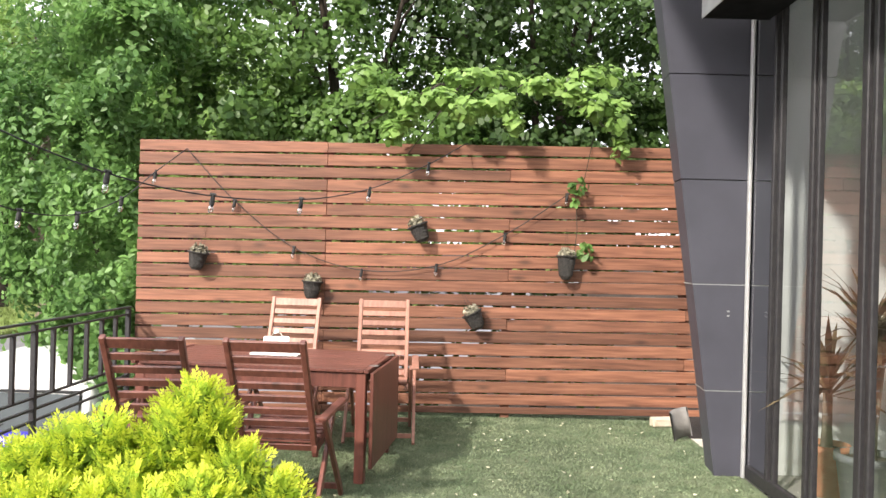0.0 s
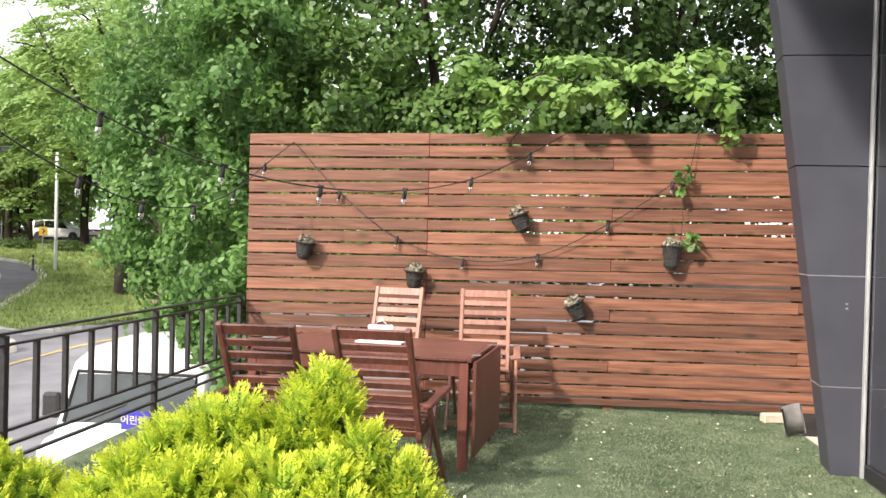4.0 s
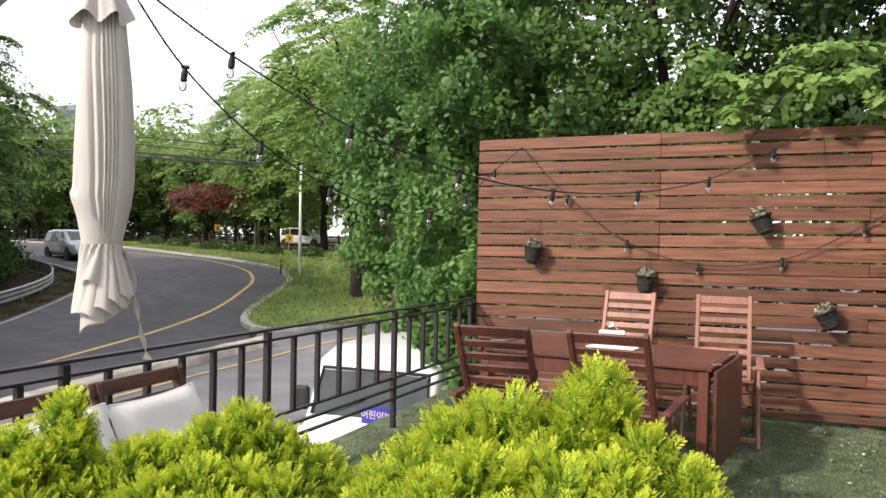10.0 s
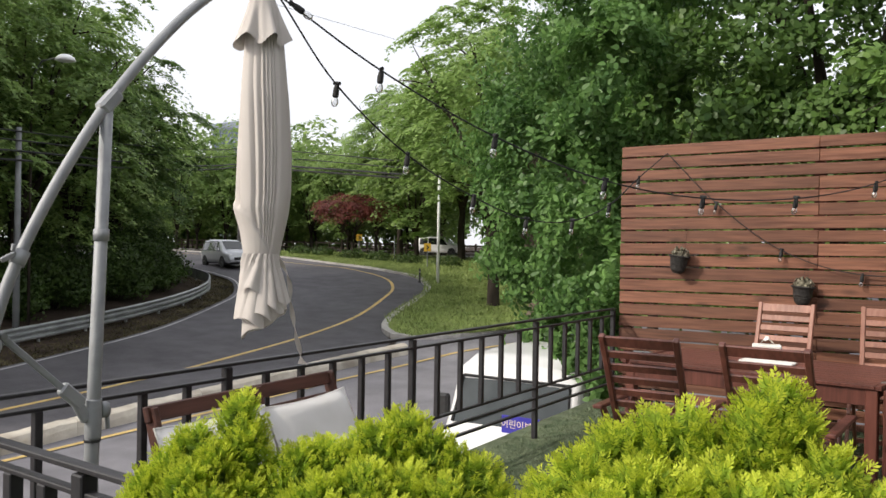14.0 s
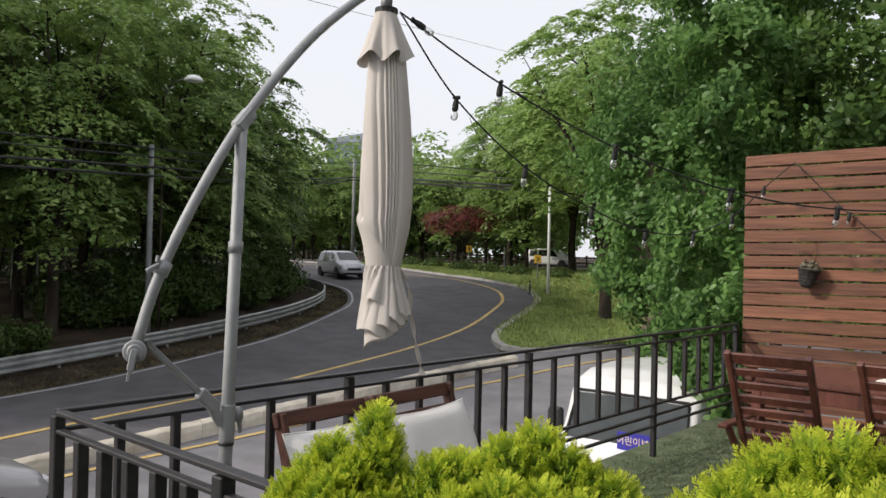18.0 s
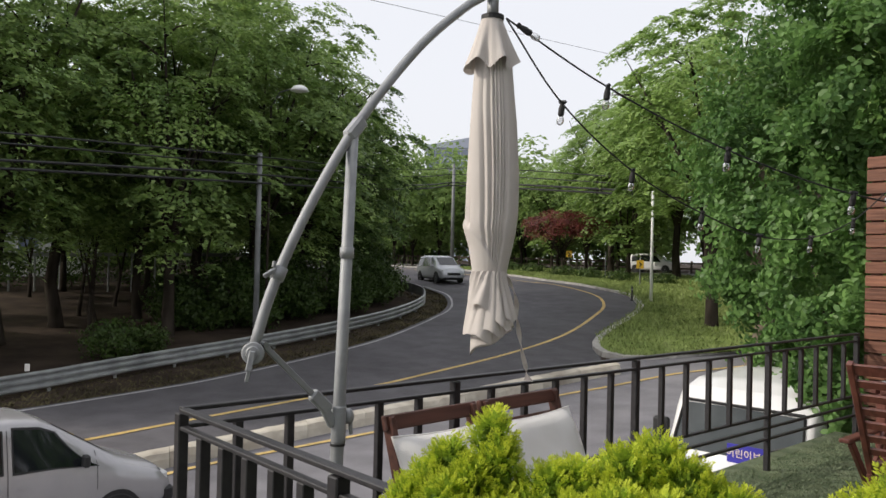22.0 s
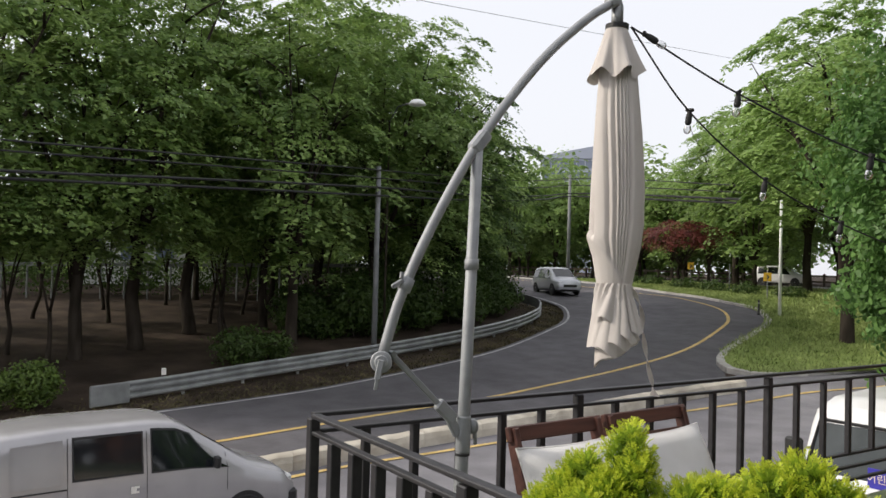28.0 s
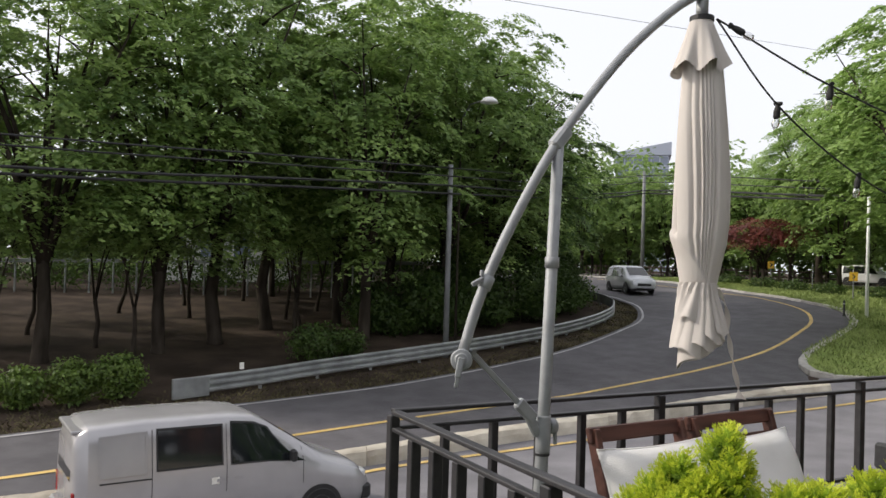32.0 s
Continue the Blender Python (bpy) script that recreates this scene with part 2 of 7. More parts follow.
M["leaf_street"] = leaf_mat("street_tree_leaf", (0.042, 0.112, 0.028), (0.20, 0.355, 0.098), 0.42)
M["leaf_hedge"] = leaf_mat("hedge_leaf", (0.045, 0.085, 0.02), (0.17, 0.25, 0.05))
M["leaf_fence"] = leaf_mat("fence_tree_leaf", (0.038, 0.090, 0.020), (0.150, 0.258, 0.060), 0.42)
# darker copy of the fence tree leaf, with shade put into its colour
M["leaf_dark"] = leaf_mat("shaded_fence_leaf", (0.020, 0.047, 0.011), (0.072, 0.132, 0.031))
M["leaf_bright"] = leaf_mat("spring_leaf", (0.125, 0.225, 0.052), (0.385, 0.53, 0.165), 0.45)
M["leaf_branch"] = leaf_mat("young_leaf", (0.11, 0.22, 0.045), (0.29, 0.44, 0.12), 0.4)
M["leaf_red"] = leaf_mat("red_maple_leaf", (0.09, 0.02, 0.02), (0.24, 0.07, 0.055))
M["leaf_bronze"] = leaf_mat("bronze_blade", (0.085, 0.06, 0.03), (0.23, 0.18, 0.10), 0.25)
M["leaf_shrub"] = leaf_mat("shrub_leaf", (0.03, 0.06, 0.014), (0.085, 0.14, 0.03))
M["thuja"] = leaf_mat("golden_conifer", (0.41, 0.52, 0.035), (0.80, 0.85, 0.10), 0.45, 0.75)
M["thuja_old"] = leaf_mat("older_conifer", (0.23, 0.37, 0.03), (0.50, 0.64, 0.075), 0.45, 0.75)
# inner sprays: the shade between plumes is put into this darker green
M["thuja_inner"] = leaf_mat("shaded_conifer", (0.09, 0.17, 0.016), (0.26, 0.39, 0.04), 0.4, 0.75)
M["panel"] = mat("charcoal_cladding", (0.046, 0.046, 0.061), (0.058, 0.058, 0.076), 3.0, 0.5, 0.04, 120, stain=0.1)
M["alu"] = mat("pale_window_frame", (0.45, 0.45, 0.46), (0.55, 0.55, 0.56), 8.0, 0.4, metal=0.3)
# eave underside: its shadow is put into the near-black colour
M["soffit"] = mat("shadowed_soffit", (0.008, 0.008, 0.009), (0.014, 0.014, 0.015), 8, 0.9, spec=0.1)
M["plaster"] = mat("interior_plaster", (0.55, 0.55, 0.54), (0.66, 0.66, 0.65), 2.0, 0.9, 0.1, 40)
M["floor_in"] = mat("interior_floor", (0.24, 0.22, 0.20), (0.34, 0.32, 0.30), 2.0, 0.5)
M["terracotta"] = mat("terracotta", (0.42, 0.17, 0.09), (0.55, 0.25, 0.14), 8.0, 0.8, 0.2, 60)
M["white_plastic"] = mat("white_plastic", (0.75, 0.75, 0.74), (0.82, 0.82, 0.81), 8.0, 0.4)
M["wicker"] = mat("dark_wicker", (0.018, 0.016, 0.016), (0.05, 0.045, 0.04), 60.0, 0.7, 0.8, 160)
M["succulent"] = mat("dried_succulent", (0.16, 0.15, 0.10), (0.36, 0.33, 0.25), 30.0, 0.85, island=0.5)
M["rubber"] = mat("black_rubber", (0.012, 0.012, 0.013), (0.022, 0.022, 0.022), 20, 0.7)
M["silver"] = mat("silver_car_paint", (0.40, 0.39, 0.40), (0.45, 0.44, 0.45), 1.5, 0.22, metal=0.35)
M["silver_light"] = mat("light_silver_paint", (0.50, 0.51, 0.54), (0.56, 0.57, 0.60), 1.5, 0.22, metal=0.25)
M["white_paint"] = mat("white_car_paint", (0.72, 0.72, 0.72), (0.80, 0.80, 0.80), 1.5, 0.25)
M["car_glass"] = mat("tinted_glass", (0.008, 0.010, 0.012), (0.014, 0.016, 0.018), 3.0, 0.06, spec=0.8)
M["black_trim"] = mat("black_trim", (0.015, 0.015, 0.016), (0.025, 0.025, 0.026), 20, 0.55)
M["red_lamp"] = mat("red_lamp_glass", (0.28, 0.01, 0.01), (0.36, 0.02, 0.02), 10, 0.15)
M["clear_lamp"] = mat("clear_lamp_glass", (0.6, 0.6, 0.6), (0.7, 0.7, 0.7), 10, 0.1)
M["blue_sign"] = mat("blue_sign", (0.035, 0.03, 0.30), (0.045, 0.04, 0.36), 12, 0.4)
M["cream_letter"] = mat("cream_lettering", (0.75, 0.62, 0.42), (0.8, 0.68, 0.48), 12, 0.5)
M["yellow_sign"] = mat("yellow_sign", (0.65, 0.38, 0.02), (0.72, 0.45, 0.04), 6, 0.5)
M["paper"] = mat("white_paper", (0.75, 0.73, 0.68), (0.85, 0.83, 0.78), 10, 0.9)
M["glass"] = glass_mat("window_glass", (0.88, 0.94, 0.95), 0.16)
M["bulb"] = glass_mat("bulb_glass", (0.95, 0.95, 0.95), 0.15)
M["far_building"] = mat("far_cladding", (0.42, 0.46, 0.56), (0.48, 0.52, 0.62), 0.1, 0.5)
M["far_window"] = mat("far_window_glass", (0.20, 0.24, 0.32), (0.26, 0.30, 0.38), 0.2, 0.2)
M["old_wood"] = mat("weathered_wood", (0.10, 0.075, 0.055), (0.20, 0.16, 0.125), 2.0, 0.85, 0.3, 20, stain=0.2)
M["stone_wall"] = mat("low_stone_wall", (0.28, 0.26, 0.23), (0.40, 0.37, 0.33), 0.7, 0.9, 0.4, 8, stain=0.2)
M["pole"] = mat("grey_pole", (0.17, 0.175, 0.18), (0.23, 0.235, 0.24), 3.0, 0.6, metal=0.2, stain=0.15)
M["pot_black"] = mat("dark_planter", (0.05, 0.045, 0.04), (0.08, 0.075, 0.07), 8.0, 0.8, 0.3, 50)
M["soil"] = mat("potting_soil", (0.03, 0.02, 0.014), (0.06, 0.042, 0.03), 30.0, 0.95, 0.8, 80)
M["debris"] = mat("dry_petals", (0.42, 0.42, 0.28), (0.62, 0.60, 0.45), 10, 0.9, island=0.4)


# ---- mesh helpers ----
class Geo:
    """Collects vertices and faces of one mesh."""

    def __init__(self):
        self.v, self.f = [], []

    def add(self, verts, faces):
        n = len(self.v)
        self.v += [tuple(p) for p in verts]
        self.f += [tuple(i + n for i in q) for q in faces]
        return self

    def box(self, lo, hi, m=None, bevel=0.0):
        """Box from corner to corner; bevel cuts its edges."""
        lo, hi = Vector(lo), Vector(hi)
        if bevel <= 0:
            pts = [Vector((x, y, z)) for z in (lo.z, hi.z) for y in (lo.y, hi.y) for x in (lo.x, hi.x)]
            fs = [(0, 2, 3, 1), (4, 5, 7, 6), (0, 1, 5, 4), (2, 6, 7, 3), (0, 4, 6, 2), (1, 3, 7, 5)]
        else:
            c, hs = (lo + hi) / 2, (hi - lo) / 2
            b = min(bevel, *(0.49 * a for a in hs))
            pts, idx = [], {}
            for sx in (-1, 1):
                for sy in (-1, 1):
                    for sz in (-1, 1):
                        for ax in range(3):
                            s = [sx, sy, sz]
                            p = Vector([c[i] + s[i] * (hs[i] - (0 if i == ax else b)) for i in range(3)])
                            idx[(sx, sy, sz, ax)] = len(pts)
                            pts.append(p)
            fs = []
            for ax in range(3):
                a2, a3 = (ax + 1) % 3, (ax + 2) % 3
                for s in (-1, 1):
                    quad = []
                    for u, w in ((-1, -1), (1, -1), (1, 1), (-1, 1)):
                        k = [0, 0, 0]
                        k[ax], k[a2], k[a3] = s, u, w
                        quad.append(idx[(*k, ax)])
                    fs.append(tuple(quad if s > 0 else quad[::-1]))
            for ax in range(3):
                a2, a3 = (ax + 1) % 3, (ax + 2) % 3
                for s2 in (-1, 1):
                    for s3 in (-1, 1):
                        e = []
                        for s1, own in ((-1, a2), (1, a2), (1, a3), (-1, a3)):
                            k = [0, 0, 0]
                            k[ax], k[a2], k[a3] = s1, s2, s3
                            e.append(idx[(*k, own)])
                        fs.append(tuple(e if s2 * s3 < 0 else e[::-1]))
            for sx in (-1, 1):
                for sy in (-1, 1):
                    for sz in (-1, 1):
                        t = [idx[(sx, sy, sz, a)] for a in range(3)]
                        fs.append(tuple(t if sx * sy * sz > 0 else t[::-1]))
        if m:
            pts = [m @ p for p in pts]
        return self.add(pts, fs)

    def beam(self, a, b, w, t, up=(0, 0, 1), bevel=0.003):
        """Squared timber from a to b: w across, t along the up direction."""
        a, b = Vector(a), Vector(b)
        y = (b - a).normalized()
        x = y.cross(Vector(up)).normalized()
        z = x.cross(y)
        m = Matrix((x, y, z)).transposed().to_4x4()
        m.translation = (a + b) / 2
        h = (b - a).length / 2
        return self.box((-w / 2, -h, -t / 2), (w / 2, h, t / 2), m, bevel)

    def tube(self, pts, radii, sides=10, caps=True):
        """Round bar along the points, a radius to each."""
        pts = [Vector(p) for p in pts]
        if not isinstance(radii, (list, tuple)):
            radii = [radii] * len(pts)
        n0, ref = len(self.v), None
        for i, p in enumerate(pts):
            d = (pts[min(i + 1, len(pts) - 1)] - pts[max(i - 1, 0)]).normalized()
            if ref is None:
                ref = Vector((1, 0, 0)) if abs(d.x) < 0.8 else Vector((0, 1, 0))
            x = (ref - d * ref.dot(d)).normalized()
            ref, y = x, d.cross(x)
            for k in range(sides):
                a = 2 * math.pi * k / sides
                self.v.append(tuple(p + (x * math.cos(a) + y * math.sin(a)) * radii[i]))
        for i in range(len(pts) - 1):
            for k in range(sides):
                a, b = n0 + i * sides + k, n0 + i * sides + (k + 1) % sides
                self.f.append((a, b, b + sides, a + sides))
        if caps:
            self.f.append(tuple(n0 + k for k in range(sides))[::-1])
            self.f.append(tuple(n0 + (len(pts) - 1) * sides + k for k in range(sides)))
        return self

    def lathe(self, rings, sides=20, wave=None, at=(0, 0, 0), caps=True):
        """Turned body: rings of (radius, z); wave(angle, i) scales the radius."""
        n0 = len(self.v)
        for i, (r, z) in enumerate(rings):
            for k in range(sides):
                a = 2 * math.pi * k / sides
                s = r * (wave(a, i) if wave else 1)
                self.v.append((at[0] + s * math.cos(a), at[1] + s * math.sin(a), at[2] + z))
        for i in range(len(rings) - 1):
            for k in range(sides):
                a, b = n0 + i * sides + k, n0 + i * sides + (k + 1) % sides
                self.f.append((a, b, b + sides, a + sides))
        if caps:
            self.f.append(tuple(n0 + k for k in range(sides))[::-1])
            self.f.append(tuple(n0 + (len(rings) - 1) * sides + k for k in range(sides)))
        return self

    def grid(self, rows, flip=False):
        """Sheet through rows of points."""
        n0, w = len(self.v), len(rows[0])
        for row in rows:
            self.v += [tuple(p) for p in row]
        for i in range(len(rows) - 1):
            for k in range(w - 1):
                q = (n0 + i * w + k, n0 + i * w + k + 1, n0 + (i + 1) * w + k + 1, n0 + (i + 1) * w + k)
                self.f.append(q[::-1] if flip else q)
        return self


def mesh_of(name, geo, material, smooth=False):
    me = bpy.data.meshes.new(name)
    me.from_pydata(geo.v, [], geo.f)
    if smooth:
        me.polygons.foreach_set("use_smooth", [True] * len(me.polygons))
    me.materials.append(material)
    me.update()
    return me


def part(name, geo, material, parent=None, label="", smooth=False, at=None):
    """One mesh object under a thing or part; at: its pose in the parent."""
    ob = new(name, geo if isinstance(geo, bpy.types.Mesh) else mesh_of(name, geo, material, smooth))
    ob.parent = parent
    if at is not None:
        ob.matrix_basis = at
    return tagged(ob, label)


def thing(name, label, category, at=None, group="", kind=""):
    ob = new(name)
    ob.empty_display_size = 0.1
    if at is not None:
        ob.matrix_basis = at
    return tagged(ob, label, category, group, kind)


def solid(name, geo, material, label, category, group="", kind="", smooth=False):
    return tagged(part(name, geo, material, None, "", smooth), label, category, group, kind)


def quads_mesh(name, verts, per, material, smooth=False):
    """Mesh of many separate faces with per corners each, from an array."""
    n = len(verts)
    me = bpy.data.meshes.new(name)
    me.vertices.add(n)
    me.vertices.foreach_set("co", np.ascontiguousarray(verts, dtype=np.float32).ravel())
    me.loops.add(n)
    me.loops.foreach_set("vertex_index", np.arange(n, dtype=np.int32))
    me.polygons.add(n // per)
    me.polygons.foreach_set("loop_start", np.arange(0, n, per, dtype=np.int32))
    me.materials.append(material)
    me.update(calc_edges=True)
    return me


def unit(v):
    return v / np.maximum(np.linalg.norm(v, axis=-1, keepdims=True), 1e-9)


LEAF4 = np.array([(0, -0.5, 0), (0.36, 0.02, 0.12), (0, 0.5, 0), (-0.36, 0.02, 0.12)])
LEAF3 = np.array([(0.36, -0.34, 0.06), (0, 0.58, -0.05), (-0.36, -0.34, 0.06)])
LEAF6 = np.array([(0, -0.5, 0), (0.27, -0.22, 0.06), (0.27, 0.14, 0.09), (0, 0.62, -0.10), (-0.27, 0.14, 0.09), (-0.27, -0.22, 0.06)])
LEAFFAN = np.array([(0, -0.45, 0), (0.50, 0.05, 0.08), (0.34, 0.38, 0.03), (0, 0.30, -0.05), (-0.34, 0.38, 0.03), (-0.50, 0.05, 0.08)])


def leaves(rng, centres, normals, size, shape, jitter=0.6):
    """Corner points of one leaf of that shape at each centre."""
    n = len(centres)
    nr = unit(normals + rng.normal(0, jitter, (n, 3)))
    t = unit(np.cross(nr, rng.normal(0, 1, (n, 3))))
    b = np.cross(nr, t)
    s = (size * rng.uniform(0.6, 1.25, n))[:, None, None]
    p = shape[None, :, 0, None] * b[:, None] + shape[None, :, 1, None] * t[:, None] + shape[None, :, 2, None] * nr[:, None]
    return (centres[:, None] + p * s).reshape(-1, 3)


def curve(pts, n, closed=False):
    """Smooth line through the points, n points evenly along each of its spans by arc length."""
    P = np.array(pts, dtype=float)
    Q = np.vstack([2 * P[0] - P[1], P, 2 * P[-1] - P[-2]])
    out = []
    for i in range(1, len(Q) - 2):
        for u in np.linspace(0, 1, 16, endpoint=False):
            a, b, c, d = Q[i - 1], Q[i], Q[i + 1], Q[i + 2]
            out.append(0.5 * (2 * b + (c - a) * u + (2 * a - 5 * b + 4 * c - d) * u * u + (3 * b - a - 3 * c + d) * u ** 3))
    out.append(P[-1])
    out = np.array(out)
    s = np.r_[0, np.cumsum(np.linalg.norm(np.diff(out, axis=0), axis=1))]
    q = np.linspace(0, s[-1], n)
    return np.stack([np.interp(q, s, out[:, k]) for k in range(out.shape[1])], axis=1)


# ---- the lie of the land ----
LAND_R = (0, 16, 25, 35, 45, 52, 65, 85, 120, 300, 3000)
LAND_Z = (-3.05, -3.0, -2.45, -1.5, -0.6, -0.05, 0.45, 0.7, 0.8, 1.0, 1.2)


def land(x, y):
    """Height of the ground: a road in a hollow, rising away from the terrace, with a raised parking strip beside it."""
    x, y = np.asarray(x, dtype=float), np.asarray(y, dtype=float)
    base = np.interp(np.hypot(x, y), LAND_R, LAND_Z)
    s = np.clip((y - 2) / 6, 0, 1)
    return base + 1.3 * np.exp(-((x + 3.5) / 7.0) ** 2) * s * s * (3 - 2 * s) * np.clip((30 - y) / 15, 0, 1)


def drape(a, b, n, across, lift):
    """Sheet on the ground between two lines."""
    A, B = curve(a, n), curve(b, n)
    rows = []
    for p, q in zip(A, B):
        row = []
        for u in np.linspace(0, 1, across + 1):
            x, y = p[0] + (q[0] - p[0]) * u, p[1] + (q[1] - p[1]) * u
            row.append((x, y, float(land(x, y)) + lift))
        rows.append(row)
    return Geo().grid(rows)


def side_of(pts, n, off):
    """The line moved sideways by off (to its right)."""
    P = curve(pts, n)
    d = unit(np.gradient(P, axis=0))
    return np.stack([P[:, 0] + d[:, 1] * off, P[:, 1] - d[:, 0] * off], axis=1)

# ---- ground and roads ----
rng = np.random.default_rng(5)
radii_g = [0, *range(2, 54), 58, 65, 75, 85, 100, 120, 160, 220, 300, 500, 900, 1600, 3000]
g = Geo()
rows = []
for r in radii_g:
    rows.append([(r * math.cos(a), r * math.sin(a), float(land(r * math.cos(a), r * math.sin(a))) - 0.05) for a in np.linspace(0, 2 * math.pi, 181)])
solid("ground", g.grid(rows, flip=True), M["dirt"], "brown bare earth of the wooded slope", "ground", kind="structure", smooth=True)

W_LINE = [(-16.5, -26), (-18.6, -12), (-20.4, 0.3), (-21.4, 4.2), (-21.95, 7.6), (-22.7, 12.2), (-23.9, 17.4), (-24.75, 20.1), (-26.05, 22.9), (-27.3, 25.2),
          (-28.4, 27.1), (-30.0, 28.95), (-32.6, 31.1), (-35.1, 32.25), (-37.0, 32.85), (-46, 34.6), (-62, 38)]
Y_LINE = [(-13.5, -26), (-15.8, -12), (-17.45, 0.3), (-17.95, 3.3), (-18.72, 9.5), (-19.05, 14.0), (-19.35, 17.3), (-19.85, 22.2), (-20.85, 26.65),
          (-22.85, 31.35), (-24.7, 34.8), (-27.55, 37.9), (-31.5, 40.05), (-35.9, 41.1), (-45, 43.2), (-62, 46)]
ROAD_IN = [tuple(p) for p in side_of(W_LINE, 60, -0.24)]
ROAD_OUT = [(-11.0, -26), (-13.7, -12), (-15.2, 0.4), (-15.6, 4), (-15.75, 8.5), (-15.85, 12), (-15.85, 18.0), (-15.9, 21.5), (-16.9, 23.7), (-18.5, 25.3), (-19.6, 27.5),
            (-21.15, 31.5), (-22.65, 34.95), (-24.15, 37.05), (-26.35, 39.3), (-29.5, 40.75), (-35.0, 42.8), (-44, 46.2), (-62, 49.6)]
solid("road", drape(ROAD_IN, ROAD_OUT, 120, 10, 0.03), M["asphalt"], "dark asphalt road bending round the wood", "road", kind="structure", smooth=True)
LOW_L = [(-11.6, -26), (-13.8, -12), (-15.2, 0), (-15.5, 6), (-15.65, 12), (-15.7, 18), (-15.6, 21.8), (-16.9, 24.3), (-15.5, 25.5), (-14.4, 28.0), (-11.5, 35), (-8, 43)]
LOW_R = [(-2.7, -26), (-2.7, -12), (-2.7, 0), (-2.7, 4), (-2.7, 7), (-1.5, 12), (-1, 18), (0, 22), (1, 26), (2, 30), (5, 40), (9, 50)]
solid("road_lower", drape(LOW_L, LOW_R, 90, 16, 0.02), M["asphalt_pale"], "worn pale grey asphalt street beside the terrace", "road", kind="structure", smooth=True)


def ribbon(name, pts, width, lift, material, label, n=160, kind="structure", category="road marking"):
    a, b = side_of(pts, n, -width / 2), side_of(pts, n, width / 2)
    rows = [[(p[0], p[1], float(land(*p)) + lift) for p in (u, v)] for u, v in zip(a, b)]
    return solid(name, Geo().grid(rows, flip=True), material, label, category, kind=kind)


ribbon("road_marking_edge", W_LINE, 0.11, 0.045, M["white_line"], "worn white edge line along the road")
ribbon("road_marking_centre", Y_LINE, 0.16, 0.045, M["yellow"], "worn yellow centre line along the bend")
N_LINE = [(-11.5, -26), (-13.4, -12), (-14.35, 0), (-14.8, 4.6), (-15.1, 7.6), (-15.0, 10.6), (-14.75, 15.0), (-14.6, 18.6), (-14.1, 22.4), (-13.75, 24.0), (-12.7, 26.6), (-11.0, 31), (-7, 42)]
ribbon("road_marking_lower", N_LINE, 0.15, 0.04, M["yellow"], "worn yellow line beside the concrete divider")

# broken concrete divider between the two roads
DIV_FAR = curve([(-12.2, -20), (-14.1, -12), (-15.2, -2), (-15.6, 2), (-15.82, 5), (-15.93, 8), (-16.08, 11), (-16.05, 15), (-16.15, 19), (-15.85, 21.6), (-15.6, 22.6)], 26)
DIV_NEAR = curve([(-11.75, -20), (-13.65, -12), (-14.75, -2), (-15.15, 2), (-15.36, 5), (-15.46, 8), (-15.60, 11), (-15.55, 15), (-15.62, 19), (-15.35, 21.4), (-15.15, 22.3)], 26)
divider = thing("concrete_divider", "weathered low concrete divider with broken edges between the roads", "divider", kind="structure")
for i in range(25):
    p0, p1, q0, q1 = DIV_FAR[i], DIV_FAR[i + 1], DIV_NEAR[i], DIV_NEAR[i + 1]
    rows = []
    for u in np.linspace(0.002, 0.998, 9):
        P, Q = p0 + (p1 - p0) * u, q0 + (q1 - q0) * u
        d = unit(P - Q)
        jt = rng.normal(0, 0.013 if 0.05 < u < 0.95 else 0.004, 6)
        zt = 0.34 + rng.normal(0, 0.007 if 0.05 < u < 0.95 else 0.0)
        zb = float(land(*((P + Q) / 2)))
        row = [(*(Q + d * 0.0), zb - 0.1), (*(Q + d * (0.02 + abs(jt[0]))), zb + zt * 0.55 + jt[1]), (*(Q + d * (0.07 + abs(jt[2]))), zb + zt - 0.03 + jt[3] * 0.5),
               (*(Q + d * 0.16), zb + zt), (*(P - d * 0.14), zb + zt + 0.02), (*(P - d * (0.04 + abs(jt[4]))), zb + zt - 0.02), (*P, zb - 0.1)]
        rows.append(row)
    gg = Geo().grid(rows)
    n = len(rows[0])
    gg.f.append(tuple(range(n))[::-1])
    gg.f.append(tuple(range((len(rows) - 1) * n, len(rows) * n)))
    part("slab", gg, M["concrete"], divider)

# kerb stones round the grass verge
KERB = curve([(-8.4, 42.5), (-11.6, 35), (-13.2, 31), (-14.4, 28.0), (-15.4, 25.6), (-16.1, 24.65), (-16.95, 24.35), (-17.95, 24.75), (-18.85, 25.8), (-19.8, 27.7), (-21.3, 31.6),
              (-22.75, 34.9), (-24.2, 36.95), (-26.4, 39.2), (-29.5, 40.6), (-35, 42.6), (-44, 46.0), (-60, 49.3)], 75)
kerb = thing("kerb", "pale grey kerb stones round the grass verge", "kerb", kind="structure")
kd = unit(np.gradient(KERB, axis=0))
for i in range(74):
    a, b = KERB[i], KERB[i + 1]
    rows = []
    for u, k in ((0.01, i), (0.99, i + 1)):
        p = a + (b - a) * u
        nrm = np.array((-kd[k][1], kd[k][0])) * -1
        z = float(land(*p))
        wd = 0.30
        rows.append([(*(p - nrm * 0.0), z - 0.1), (*p, z + 0.14), (*(p + nrm * 0.03), z + 0.16), (*(p + nrm * wd), z + 0.16), (*(p + nrm * wd), z - 0.1)])
    gg = Geo().grid(rows)
    gg.f += [(0, 1, 2, 3, 4), (9, 8, 7, 6, 5)]
    part("kerb_stone", gg, M["kerb"], kerb)

